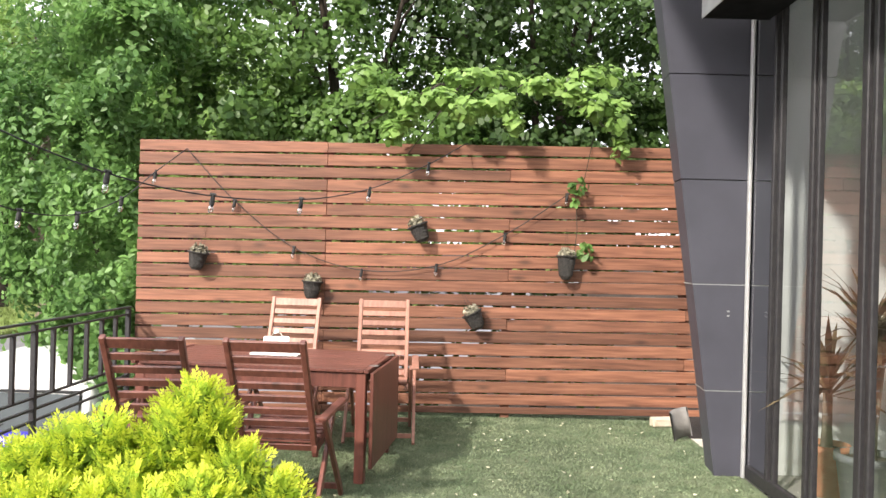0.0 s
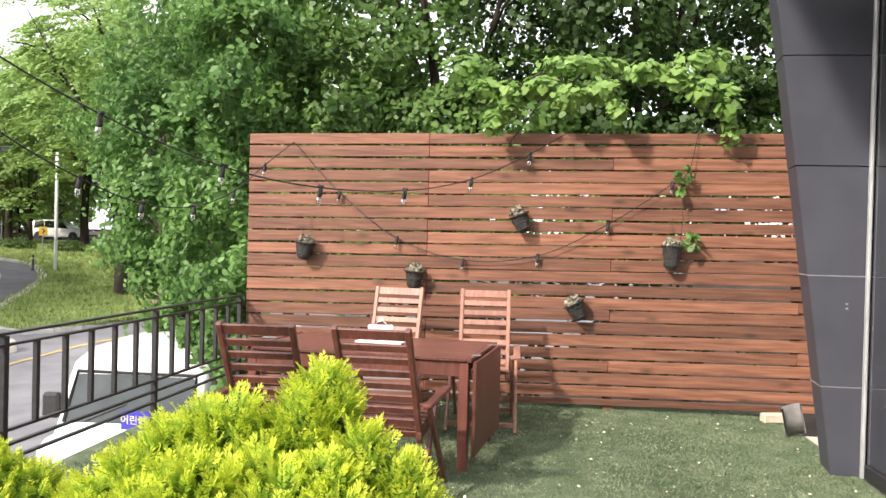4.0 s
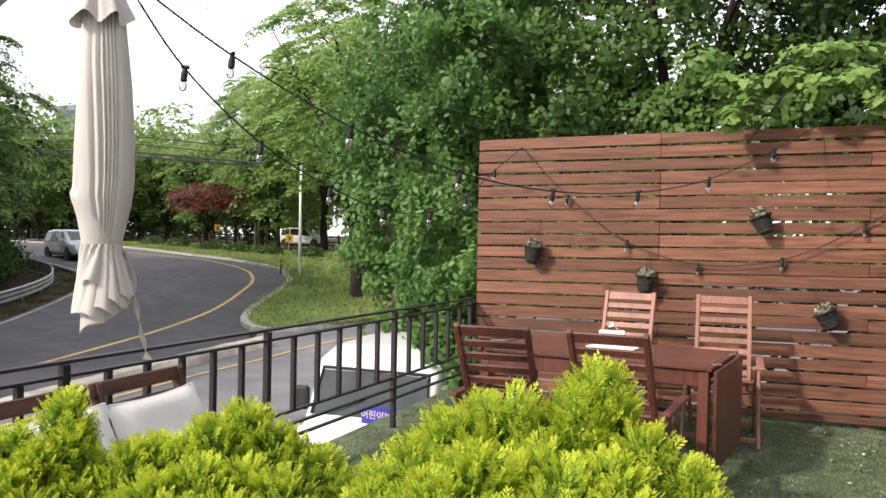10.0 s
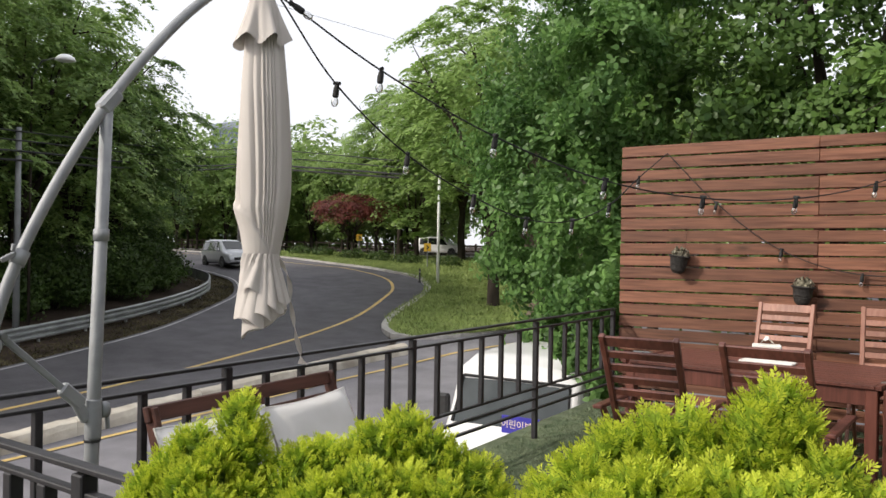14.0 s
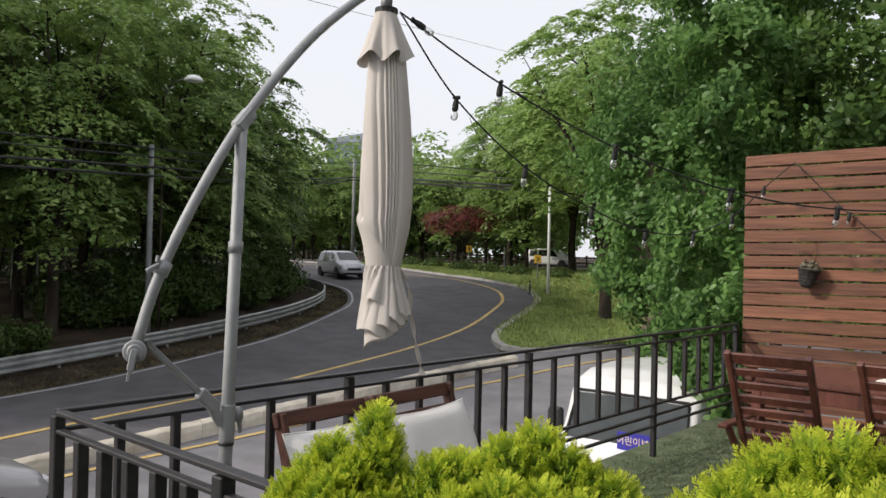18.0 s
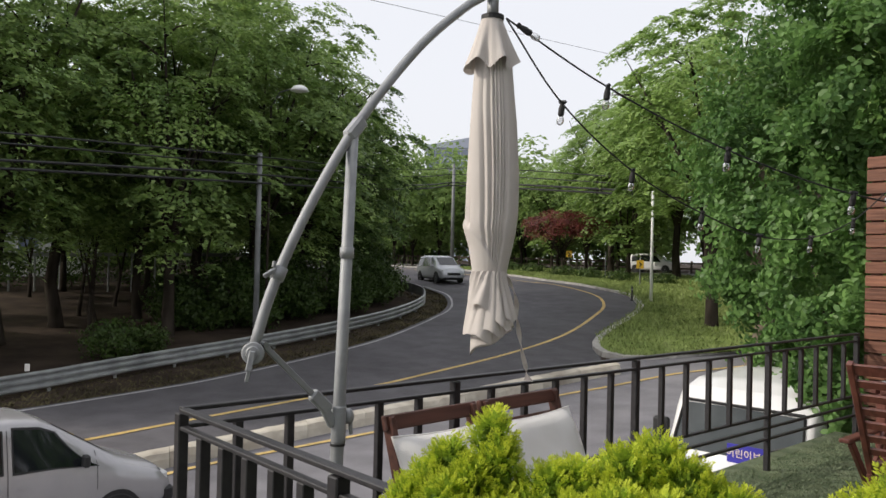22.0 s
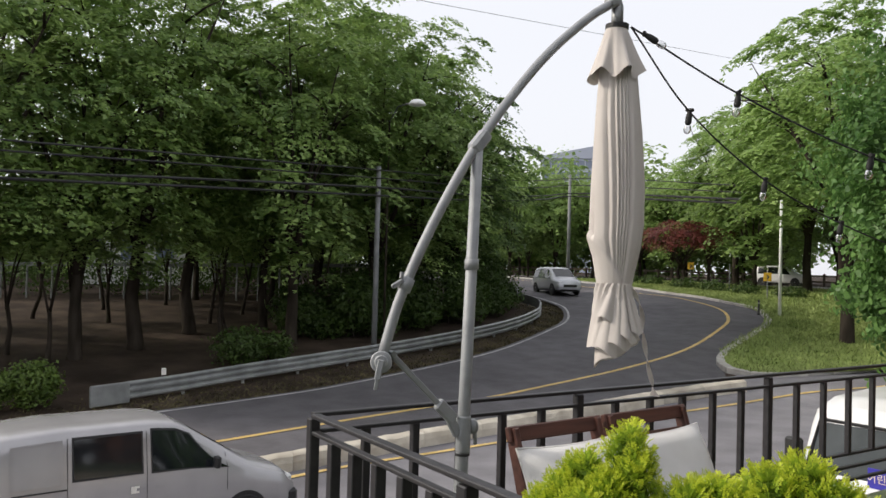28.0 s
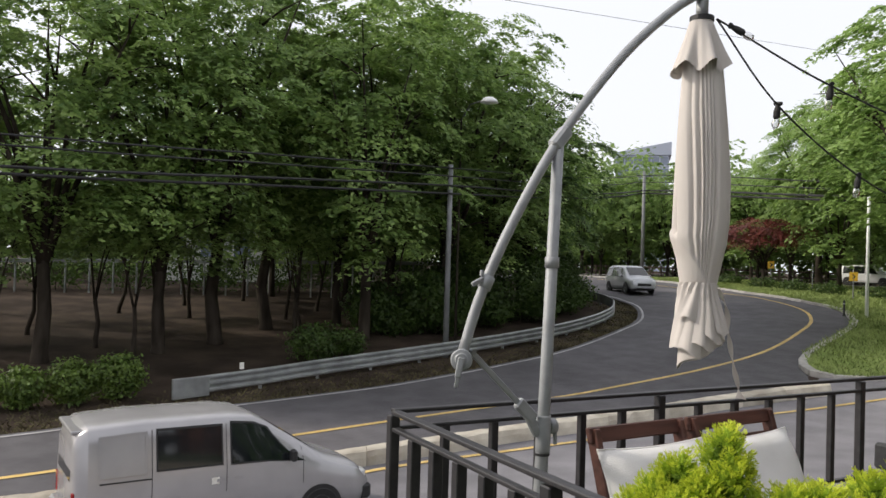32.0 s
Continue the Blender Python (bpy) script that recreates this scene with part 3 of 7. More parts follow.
# grass verge inside the bend
va = [tuple(p) for p in KERB[8:70:4]]
vb = [(2, 36), (0, 38), (-2, 40), (-4, 42), (-6, 44), (-8, 46), (-10, 48), (-12, 50), (-15, 52), (-18, 54), (-22, 55), (-26, 56), (-30, 57), (-36, 58), (-44, 59), (-54, 60)]
verge_a, verge_b = curve(va, 60), curve(vb, 60)
rows = [[(p[0] + (q[0] - p[0]) * u, p[1] + (q[1] - p[1]) * u, float(land(p[0] + (q[0] - p[0]) * u, p[1] + (q[1] - p[1]) * u)) + 0.13) for u in np.linspace(0, 1, 13)]
        for p, q in zip(verge_a, verge_b)]
solid("verge", Geo().grid(rows), M["grass"], "rough green grass verge beside the bend", "grass", kind="structure", smooth=True)
n = 60000
ti, u = rng.uniform(0, 58, n), rng.beta(1.0, 1.8, n)
i0 = ti.astype(int)
fr = (ti - i0)[:, None]
pa, pb = verge_a[i0] * (1 - fr) + verge_a[i0 + 1] * fr, verge_b[i0] * (1 - fr) + verge_b[i0 + 1] * fr
pp = pa + (pb - pa) * u[:, None]
zz = land(pp[:, 0], pp[:, 1]) + 0.12
hh = rng.uniform(0.05, 0.20, n)
an = rng.uniform(0, 2 * math.pi, n)
wv = np.stack([np.cos(an), np.sin(an), np.zeros(n)], 1) * 0.03
base = np.c_[pp, zz]
tip = base + np.c_[rng.normal(0, 0.08, (n, 2)), hh]
solid("grass", quads_mesh("grass", np.stack([base - wv, base + wv, tip], 1).reshape(-1, 3), 3, M["blade"]), None, "long tufts of green verge grass", "grass", kind="stuff")

# dry grass and litter on the earth strip beside the road
n = 16000
wl = curve(W_LINE, 400)
wn_ = unit(np.gradient(wl, axis=0))
k = rng.integers(110, 330, n)
off = 0.22 + 2.6 * rng.beta(0.9, 2.2, n)
pp = wl[k] + rng.normal(0, 0.1, (n, 2)) + np.c_[-wn_[k, 1], wn_[k, 0]] * off[:, None]
base = np.c_[pp, land(pp[:, 0], pp[:, 1]) - 0.055]
an = rng.uniform(0, 2 * math.pi, n)
wv = np.stack([np.cos(an), np.sin(an), np.zeros(n)], 1) * 0.022
tip = base + np.c_[rng.normal(0, 0.09, (n, 2)), rng.uniform(0.02, 0.11, n)]
solid("dry_grass", quads_mesh("dry_grass", np.stack([base - wv, base + wv, tip], 1).reshape(-1, 3), 3, M["litter"]), None, "dry brown grass and litter beside the guard rail", "grass", kind="stuff")

# guard rail on the wooded side
GR = curve([(-23.0, 4.6), (-23.42, 5.9), (-24.48, 9.5), (-25.1, 12.4), (-26.0, 16.8), (-27.1, 21.0), (-28.15, 23.7), (-29.5, 26.1), (-31.0, 27.9), (-33.3, 29.6), (-37.4, 30.8)], 90)
grd = unit(np.gradient(GR, axis=0))
guard = thing("guard_rail", "grey galvanised corrugated guard rail along the road edge", "guard rail", kind="structure")
prof = [(0.0, 0.07), (0.06, 0.11), (0.06, 0.17), (0.0, 0.22), (0.0, 0.26), (0.06, 0.30), (0.06, 0.36), (0.0, 0.41), (0.0, 0.44), (0.06, 0.49), (0.06, 0.53), (0.0, 0.57), (-0.02, 0.57), (-0.02, 0.07)]
rows = []
for p, d in zip(GR[3:], grd[3:]):
    nrm = np.array((d[1], -d[0]))
    z = float(land(*p))
    rows.append([(p[0] + nrm[0] * a, p[1] + nrm[1] * a, z + b) for a, b in prof])
part("beam", Geo().grid(rows), M["galv"], guard)
for p in GR[8::6]:
    z = float(land(*p))
    part("post", Geo().tube([(p[0] - 0.09, p[1] + 0.04, z - 0.2), (p[0] - 0.09, p[1] + 0.04, z + 0.54)], 0.055, 8), M["galv"], guard)
p, q, z = GR[0], GR[7], float(land(*GR[0]))
gg = Geo()
d = unit(q - p)
gg.beam((*p, z + 0.29), (*(p + d * 1.15), z + 0.31), 0.10, 0.58, bevel=0.02)
part("end_terminal", gg, M["galv"], guard, "pale grey sheet steel end box")
gg = Geo().box((-0.065, -0.02, 0), (0.065, 0.02, 0.2), None, 0.01)
m_post = thing("delineator", "small pale yellow delineator plate on the guard rail", "delineator", pose(-23.75, 6.75, float(land(-23.75, 6.75)) + 0.60, 0, 0, 80))
part("plate", gg, M["paper"], m_post)

# ---- the terrace ----
gg = Geo().box((-2.72, -3.5, -0.18), (2.395, 7.25, 0.0), None, 0.01)
solid("floor", gg, M["turf"], "terrace floor covered with green artificial turf", "floor", kind="structure")
gg = Geo().box((-2.68, -3.5, -3.4), (8.0, 7.2, -0.181))
solid("wall_base", gg, M["concrete"], "concrete wall under the terrace", "wall", kind="structure")
n = 90000
bx, by = rng.uniform(-2.6, 2.35, n), 7.2 - 4.6 * rng.beta(1.1, 1.4, n)
an, hh = rng.uniform(0, 6.28, n), rng.uniform(0.006, 0.014, n)
base = np.stack([bx, by, np.zeros(n)], 1)
wv = np.stack([np.cos(an), np.sin(an), np.zeros(n)], 1) * 0.004
tip = base + np.c_[rng.normal(0, 0.009, (n, 2)), hh]
solid("turf", quads_mesh("turf", np.stack([base - wv, base + wv, tip], 1).reshape(-1, 3), 3, M["turf_blade"]), None, "short green artificial turf pile", "turf", kind="stuff")
n = 170
cen = np.stack([rng.uniform(-0.6, 2.3, n), rng.uniform(3.6, 6.9, n), np.full(n, 0.02)], 1)
solid("petals", quads_mesh("petals", leaves(rng, cen, np.tile((0, 0, 1.0), (n, 1)), np.full(n, 0.028), LEAF4, 0.3), 4, M["debris"]), None,
      "scattered dry pale petals on the turf", "petals", kind="stuff")

# slatted timber fence
fence = thing("fence", "reddish-brown stained timber fence of horizontal boards", "fence", pose(0, 7.0, 0), kind="structure")
pitch, rise = 0.1112, 0.009
for r in range(22):
    cuts = [-2.4] + [[-0.72], [0.912], [-0.72, 2.5]][(r * 2 + r // 4) % 3] + [3.0]
    z0 = 2.412 - (r + 1) * pitch
    for a, b in zip(cuts, cuts[1:]):
        gap = rng.choice([0.009, 0.012, 0.015, 0.020], p=[0.25, 0.35, 0.25, 0.15])
        bw = pitch - gap if r < 21 else max(0.05, z0 + pitch - 0.02)
        dz, dy, sl = rng.normal(0, 0.0012), rng.normal(0, 0.0025), rise + rng.normal(0, 0.0012)
        low = z0 + gap / 2 if r < 21 else 0.012
        gg = Geo().box((a + 0.001, dy, 0), (b - 0.001, dy + 0.026, bw), None, 0.004)
        gg.v = [(x, y + 0.002 * math.sin(x * 2.1 + r), z + sl * (x - a)) for x, y, z in gg.v]
        part("board", gg, M["fence"], fence, at=pose(0, 0, low + dz + rise * (a + 2.4)))
for px in (-2.33, -0.72, 0.912, 2.5):
    part("post", Geo().box((px - 0.04, 0.034, -0.1), (px + 0.04, 0.104, 2.38), None, 0.004), M["fence"], fence)

# steel railing
def rail_run(name, a, b, posts, balusters, label, bar=0.031):
    a, b = Vector(a), Vector(b)
    d = (b - a).normalized()
    run = thing(name, label, "railing", kind="structure")
    for z, w, t in ((0.907, 0.038, 0.015), (0.845, 0.031, 0.014), (0.385, 0.03, 0.016), (0.305, 0.03, 0.016), (0.225, 0.03, 0.016)):
        part("bar", Geo().beam(a + Vector((0, 0, z)), b + Vector((0, 0, z)), w, t, bevel=0.003), M["metal_dark"], run)
    for s in posts:
        p = a + d * s
        part("post", Geo().beam(p + Vector((0, 0, -0.02)), p + Vector((0, 0, 0.894)), bar + 0.008, bar + 0.008, up=d, bevel=0.004), M["metal_dark"], run)
    for s in balusters:
        p = a + d * s
        part("baluster", Geo().beam(p + Vector((0, 0, 0.392)), p + Vector((0, 0, 0.840)), bar, bar, up=d, bevel=0.003), M["metal_dark"], run)
    return run


RA, RB = Vector((-2.44, 6.98, 0)), Vector((-2.60, 1.0, 0))
post_s = [0.03, 1.595, 3.22, 4.655, 5.978]
bal = []
for s0, s1 in zip(post_s, post_s[1:]):
    bal += [s0 + (s1 - s0) * i / 6 for i in range(1, 6)]
rail_run("railing", RA, RB, post_s, bal, "dark painted steel railing along the terrace edge")
RC = Vector((-1.23, 0.927, 0))
rail_run("railing_side", RB + Vector((0.03, -0.002, 0)), RC, [0.99, 1.33], [0.165 * i for i in range(1, 8) if i % 6], "dark painted steel railing across the terrace side", 0.038)

# ---- building with glass front ----
gg = Geo()
def fin(z):
    return 2.2 - 0.1365 * z
PZ = [0.0, 0.58, 1.30, 2.01, 2.725, 3.44, 4.16, 4.7]
wing = thing("wall_wing", "charcoal clad leaning wing wall beside the glass front", "wall", kind="structure")
for z0, z1 in zip(PZ, PZ[1:]):
    z1 -= 0.008
    pts = [(fin(z0), 5.27, z0), (2.385, 5.27, z0), (2.385, 5.55, z0), (fin(z0) + 0.03, 5.55, z0), (fin(z1), 5.27, z1), (2.385, 5.27, z1), (2.385, 5.55, z1), (fin(z1) + 0.03, 5.55, z1)]
    part("panel", Geo().add(pts, [(0, 3, 2, 1), (4, 5, 6, 7), (0, 1, 5, 4), (1, 2, 6, 5), (2, 3, 7, 6), (3, 0, 4, 7)]), M["panel"], wing)
pts = [(fin(0) + 0.02, 5.29, 0), (2.36, 5.29, 0), (2.36, 5.53, 0), (fin(0) + 0.05, 5.53, 0), (fin(4.7) + 0.02, 5.29, 4.7), (2.36, 5.29, 4.7), (2.36, 5.53, 4.7), (fin(4.7) + 0.05, 5.53, 4.7)]
part("core", Geo().add(pts, [(0, 3, 2, 1), (4, 5, 6, 7), (0, 1, 5, 4), (1, 2, 6, 5), (2, 3, 7, 6), (3, 0, 4, 7)]), M["black_trim"], wing)
for z in PZ[1:3]:
    x0 = fin(z)
    part("sealant", Geo().box((x0 - 0.002, 5.2665, z - 0.008), (2.37, 5.2695, z - 0.001)), M["galv"], wing, "pale sealed joint")
    part("sealant", Geo().beam((x0 - 0.003, 5.266, z - 0.0045), (x0 + 0.026, 5.55, z - 0.0045), 0.004, 0.008, bevel=0.0), M["galv"], wing, "pale sealed joint")
for z in (1.08, 1.11):
    part("fixing", Geo().box((2.26, 5.262, z), (2.275, 5.269, z + 0.012)), M["galv"], wing)
# added panels behind the first pane stand in for the wing's reflection
for z0, z1 in zip(PZ, PZ[1:6]):
    part("inner_panel", Geo().box((2.422, 5.268, max(z0, 0.012)), (2.60, 5.292, z1 - 0.008)), M["panel"], wing)
solid("wall_end", Geo().box((2.39, 5.3, -0.18), (8.0, 5.6, 4.7)), M["plaster"], "plain end wall of the building", "wall", kind="structure")
solid("wall_back", Geo().box((4.1, -3.5, -0.18), (4.3, 5.295, 4.7)), M["plaster"], "pale plaster back wall of the room", "wall", kind="structure")
solid("wall_far_end", Geo().box((2.42, -3.8, -0.18), (8.0, -3.505, 4.7)), M["plaster"], "plain wall closing the room", "wall", kind="structure")
solid("floor_inside", Geo().box((2.41, -3.5, -0.18), (4.095, 5.295, 0.01)), M["floor_in"], "smooth grey-brown floor inside the glass front", "floor", kind="structure")
solid("ceiling", Geo().box((2.3, -3.8, 4.0), (8.0, 5.26, 4.7)), M["plaster"], "plain plaster ceiling slab of the room", "ceiling", kind="structure")
eave = thing("eave", "dark eave with a pale metal edge over the glass front", "eave", kind="structure")
part("soffit", Geo().box((1.94, -3.5, 3.0), (2.37, 4.92, 3.10), None, 0.006), M["soffit"], eave)
part("edge_trim", Geo().box((1.932, -3.5, 2.995), (1.938, 4.93, 3.12), None, 0.002), M["alu"], eave)
part("end_trim", Geo().box((1.94, 4.923, 2.998), (2.37, 4.930, 3.12), None, 0.002), M["soffit"], eave)
# unseen slab, added and outlined to throw the slanting shadow on the wing
pts = [(x, y, z) for z in (4.4, 4.6) for x, y in ((1.6, -3.5), (2.29, -3.5), (2.29, 5.26), (1.19, 5.26), (0.36, 2.59), (1.6, 1.9))]
solid("roof_overhang", Geo().add(pts, [(5, 4, 3, 2, 1, 0), (6, 7, 8, 9, 10, 11)] + [(k, (k + 1) % 6, (k + 1) % 6 + 6, k + 6) for k in range(6)]), M["panel"], "unseen overhang added to cast the slanting shadow on the wing wall", "roof", kind="structure")
front = thing("window_1", "tall glazed front with dark and pale metal frames", "window", kind="structure")
part("window_frame", Geo().box((2.372, 5.225, 0.0), (2.392, 5.262, 4.0), None, 0.004), M["alu"], front, "pale metal frame")
for y, w in ((4.86, 0.035), (4.76, 0.03), (4.33, 0.05), (4.25, 0.035), (3.76, 0.06), (3.67, 0.04), (2.6, 0.06), (1.4, 0.06), (0.2, 0.06), (-1.0, 0.06), (-2.2, 0.06), (-3.4, 0.06)):
    part("mullion", Geo().box((2.378, y - w / 2, 0.0), (2.415, y + w / 2, 4.0), None, 0.006), M["metal_dark"], front)
part("bottom_rail", Geo().box((2.376, -3.45, 0.012), (2.420, 5.195, 0.10), None, 0.006), M["metal_dark"], front)
ys = [5.20, 4.845, 4.745, 4.31, 4.235, 3.735, 3.655, 2.57, 1.37, 0.17, -1.03, -2.23, -3.42]
for a, b in zip(ys[::1], ys[1:]):
    pane = part("pane", Geo().add([(2.396, b + 0.012, 0.10), (2.396, a - 0.02, 0.10), (2.396, a - 0.02, 4.0), (2.396, b + 0.012, 4.0)], [(0, 3, 2, 1)]), M["glass"], front)
    pane.visible_shadow = False


# ---- trees and shrubs ----
def limbs(geo, rng, base, height, r0, fork, spread, n, lean=(0, 0)):
    """Tapered trunk that forks into n limbs with side branches; gives the limb ends."""
    base = Vector(base)
    top = base + Vector((lean[0], lean[1], fork))
    geo.tube([base - Vector((0, 0, 0.3)), base + Vector((0, 0, 0.15)), base.lerp(top, 0.5) + Vector((rng.normal(0, 0.06), rng.normal(0, 0.06), 0)), top],
             [r0 * 1.5, r0 * 1.1, r0 * 0.9, r0 * 0.78], 9)
    ends = []
    for i in range(n):
        a = 2 * math.pi * (i + rng.uniform(-0.3, 0.3)) / n
        out = Vector((math.cos(a), math.sin(a), 0)) * spread * rng.uniform(0.5, 1.0)
        up = (height - fork) * rng.uniform(0.65, 0.98)
        mid = top + out * 0.35 + Vector((0, 0, up * 0.45))
        end = top + out + Vector((0, 0, up))
        geo.tube([top - Vector((0, 0, 0.2)), mid, end], [r0 * 0.55, r0 * 0.35, r0 * 0.06], 7)
        ends.append(end)
        for k in range(3):
            u = rng.uniform(0.2, 0.8)
            s = top.lerp(mid, u) if k == 0 else mid.lerp(end, u)
            a2 = a + rng.uniform(-1.3, 1.3)
            e = s + Vector((math.cos(a2), math.sin(a2), rng.uniform(0.1, 0.8))) * spread * rng.uniform(0.3, 0.55)
            geo.tube([s, s.lerp(e, 0.5) + Vector((0, 0, 0.1)), e], [r0 * 0.22, r0 * 0.14, r0 * 0.03], 5)
    return ends


def spray_crown(rng, centre, radii, sprays, per, spread, size, low=-0.75, inner=0.55):
    """Leaves in flat, drooping pads on the open outer part of an uneven ellipsoid."""
    c, r = np.array(centre), np.array(radii)
    d = unit(rng.normal(0, 1, (sprays * 2, 3)))
    d = d[d[:, 2] > low][:sprays]
    k = len(d)
    bulge = 0.84 + 0.22 * np.sin(d[:, 0] * 5.1 + c[0]) * np.cos(d[:, 1] * 4.3 + d[:, 2] * 5)
    rad = rng.uniform(inner, 1.0, k) ** 0.6 * bulge
    p = c + d * r * rad[:, None]
    sp = spread * rng.uniform(0.45, 1.3, k)
    ang, q = rng.uniform(0, 2 * math.pi, (k, per)), np.sqrt(rng.uniform(0, 1, (k, per)))
    lobes = 0.72 + 0.28 * np.sin(ang * rng.integers(4, 7, (k, 1)) + rng.uniform(0, 6, (k, 1)))
    q = q * lobes
    off = np.stack([np.cos(ang) * q, np.sin(ang) * q, -0.45 * q * q + rng.normal(0, 0.05, (k, per))], 2) * sp[:, None, None]
    tilt = d * np.array([0.55, 0.55, 0])
    off[:, :, 2] -= (off[:, :, 0] * tilt[:, None, 0] + off[:, :, 1] * tilt[:, None, 1])
    pos = (p[:, None] + off).reshape(-1, 3)
    nrm = np.tile((0, 0, 1.0), (len(pos), 1)) + np.repeat(tilt, per, 0) + (off * 0.5).reshape(-1, 3) * np.array([1, 1, 0])
    return leaves(rng, pos, nrm, np.full(len(pos), size), LEAF3, 0.28)


def forest_tree(seed, height, crown, fork, r0, sprays, per, size, material, label, spread=0.92, bark="bark"):
    r = np.random.default_rng(seed)
    t = thing("tree", label, "tree", group="roadside trees")
    gg = Geo()
    limbs(gg, r, (0, 0, 0), height * 0.84, r0 * 0.74, fork, crown[0] * 0.7, 8)
    part("trunk", gg, M[bark], t, smooth=True)
    cz = height - crown[2]
    v = spray_crown(r, (0, 0, cz), crown, sprays, per, spread, size, -0.88)
    part("crown", quads_mesh("crown", v, 3, material), None, t)
    return t


WOODS = "tall leafy tree with layered green foliage in the wood"
KINDS = [forest_tree(11, 13.0, (4.5, 4.5, 6.0), 2.6, 0.26, 300, 120, 0.165, M["leaf"], WOODS),
         forest_tree(12, 11.5, (4.0, 4.0, 5.3), 2.3, 0.22, 270, 120, 0.165, M["leaf"], "leafy tree with spreading green crown in the wood"),
         forest_tree(13, 14.0, (4.8, 4.4, 6.4), 3.0, 0.30, 310, 120, 0.165, M["leaf"], "tall dark-trunked tree with dense green crown"),
         forest_tree(14, 9.0, (3.4, 3.4, 4.1), 1.9, 0.17, 190, 120, 0.15, M["leaf_shaded"], "smaller tree at the edge of the wood, its green darkened for shade"),
         forest_tree(15, 11.0, (4.2, 4.2, 4.2), 2.6, 0.26, 330, 110, 0.155, M["leaf_bright"], "bright green leafy tree beside the bend", 0.74),
         forest_tree(16, 12.5, (4.4, 4.4, 5.6), 2.0, 0.24, 150, 72, 0.28, M["leaf"], "distant leafy green tree", 1.2),
         forest_tree(17, 10.5, (4.0, 4.0, 4.8), 1.6, 0.2, 140, 72, 0.28, M["leaf"], "distant rounded green tree", 1.2)]
# kind, x, y, scale
ISLAND_WOOD = [
    (0, -29.0, 1.7, 1.24), (1, -29.7, 5.5, 1.26), (2, -30.9, 7.8, 1.22), (0, -30.0, 13.6, 1.24), (1, -33.6, 13.9, 1.25), (2, -33.4, 10.6, 1.15), (0, -31.9, 18.5, 1.25), (1, -33.8, 22.2, 1.26),
    (3, -35.2, 25.4, 1.38), (3, -38.8, 27.6, 1.22), (2, -36.5, 18.2, 1.22), (0, -38.5, 22.2, 1.2), (2, -32.5, -2.8, 1.1), (1, -43.0, 14.0, 1.2),
    (0, -47.0, 20.5, 1.0), (3, -44.0, 26.0, 1.0), (0, -55.0, 2.0, 1.0), (3, -41.0, 17.5, 1.2)]
BEND_WOOD = [
    (4, -31.3, 53.1, 1.55), (4, -38.8, 55.6, 1.42), (4, -24.8, 45.5, 1.45), (1, -34.5, 51.5, 1.2), (0, -38.0, 57.0, 1.05), (4, -17.5, 32.6, 1.42),
    (4, -17.5, 41.0, 1.25), (4, -14.0, 36.0, 1.2), (1, -22.0, 52.0, 1.2), (2, -46.0, 62.0, 0.85), (3, -51.0, 64.0, 1.1), (1, -57.0, 66.0, 1.0), (0, -63.0, 68.0, 0.95), (2, -69.0, 72.0, 1.0),
    (1, -76.0, 70.0, 1.0), (0, -82.0, 64.0, 1.0), (3, -58.0, 74.0, 1.2), (1, -44.0, 70.0, 1.0), (2, -34.0, 62.0, 1.1)]
FAR_WOOD = [
    (0, -70.0, 78.0, 1.0), (3, -80.0, 76.0, 1.3), (1, -88.0, 70.0, 1.2), (0, -90.0, 60.0, 1.0), (2, -52.0, 76.0, 1.0), (1, -40.0, 64.0, 1.0), (0, -28.0, 58.0, 1.1), (2, -92.0, 80.0, 1.1),
    (3, -86.0, 52.0, 1.2), (1, -84.0, 46.0, 1.0), (2, -64.0, 56.0, 0.8), (3, -70.0, 60.0, 1.1), (1, -76.0, 56.0, 0.95), (3, -56.0, 30.0, 0.95), (0, -66.0, 30.0, 0.95), (1, -60.0, 22.0, 1.0),
    (2, -64.0, 12.0, 1.0), (0, -66.0, -2.0, 1.0), (3, -50.0, 30.0, 1.0), (4, -9.0, 34.0, 1.2), (4, -8.0, 26.0, 1.0),
    (0, -64.0, 53.5, 1.02), (1, -61.5, 57.5, 1.19), (0, -58.6, 60.0, 1.0), (1, -55.2, 63.2, 1.16), (0, -52.0, 66.4, 0.97), (1, -49.4, 61.0, 1.06)]
for i, (k, x, y, s) in enumerate(ISLAND_WOOD + BEND_WOOD + FAR_WOOD):
    if math.hypot(x, y) > 45 and k != 4:
        k = 5 + k % 2
    rot = Matrix.Rotation(i * 2.39, 4, "Z")
    tr = copy_thing(KINDS[k], Matrix.Translation((x, y, float(land(x, y)))) @ rot @ Matrix.Diagonal((s, s, s, 1)))
for k in KINDS:
    for o in list(k.children_recursive):
        bpy.data.objects.remove(o)
    bpy.data.objects.remove(k)

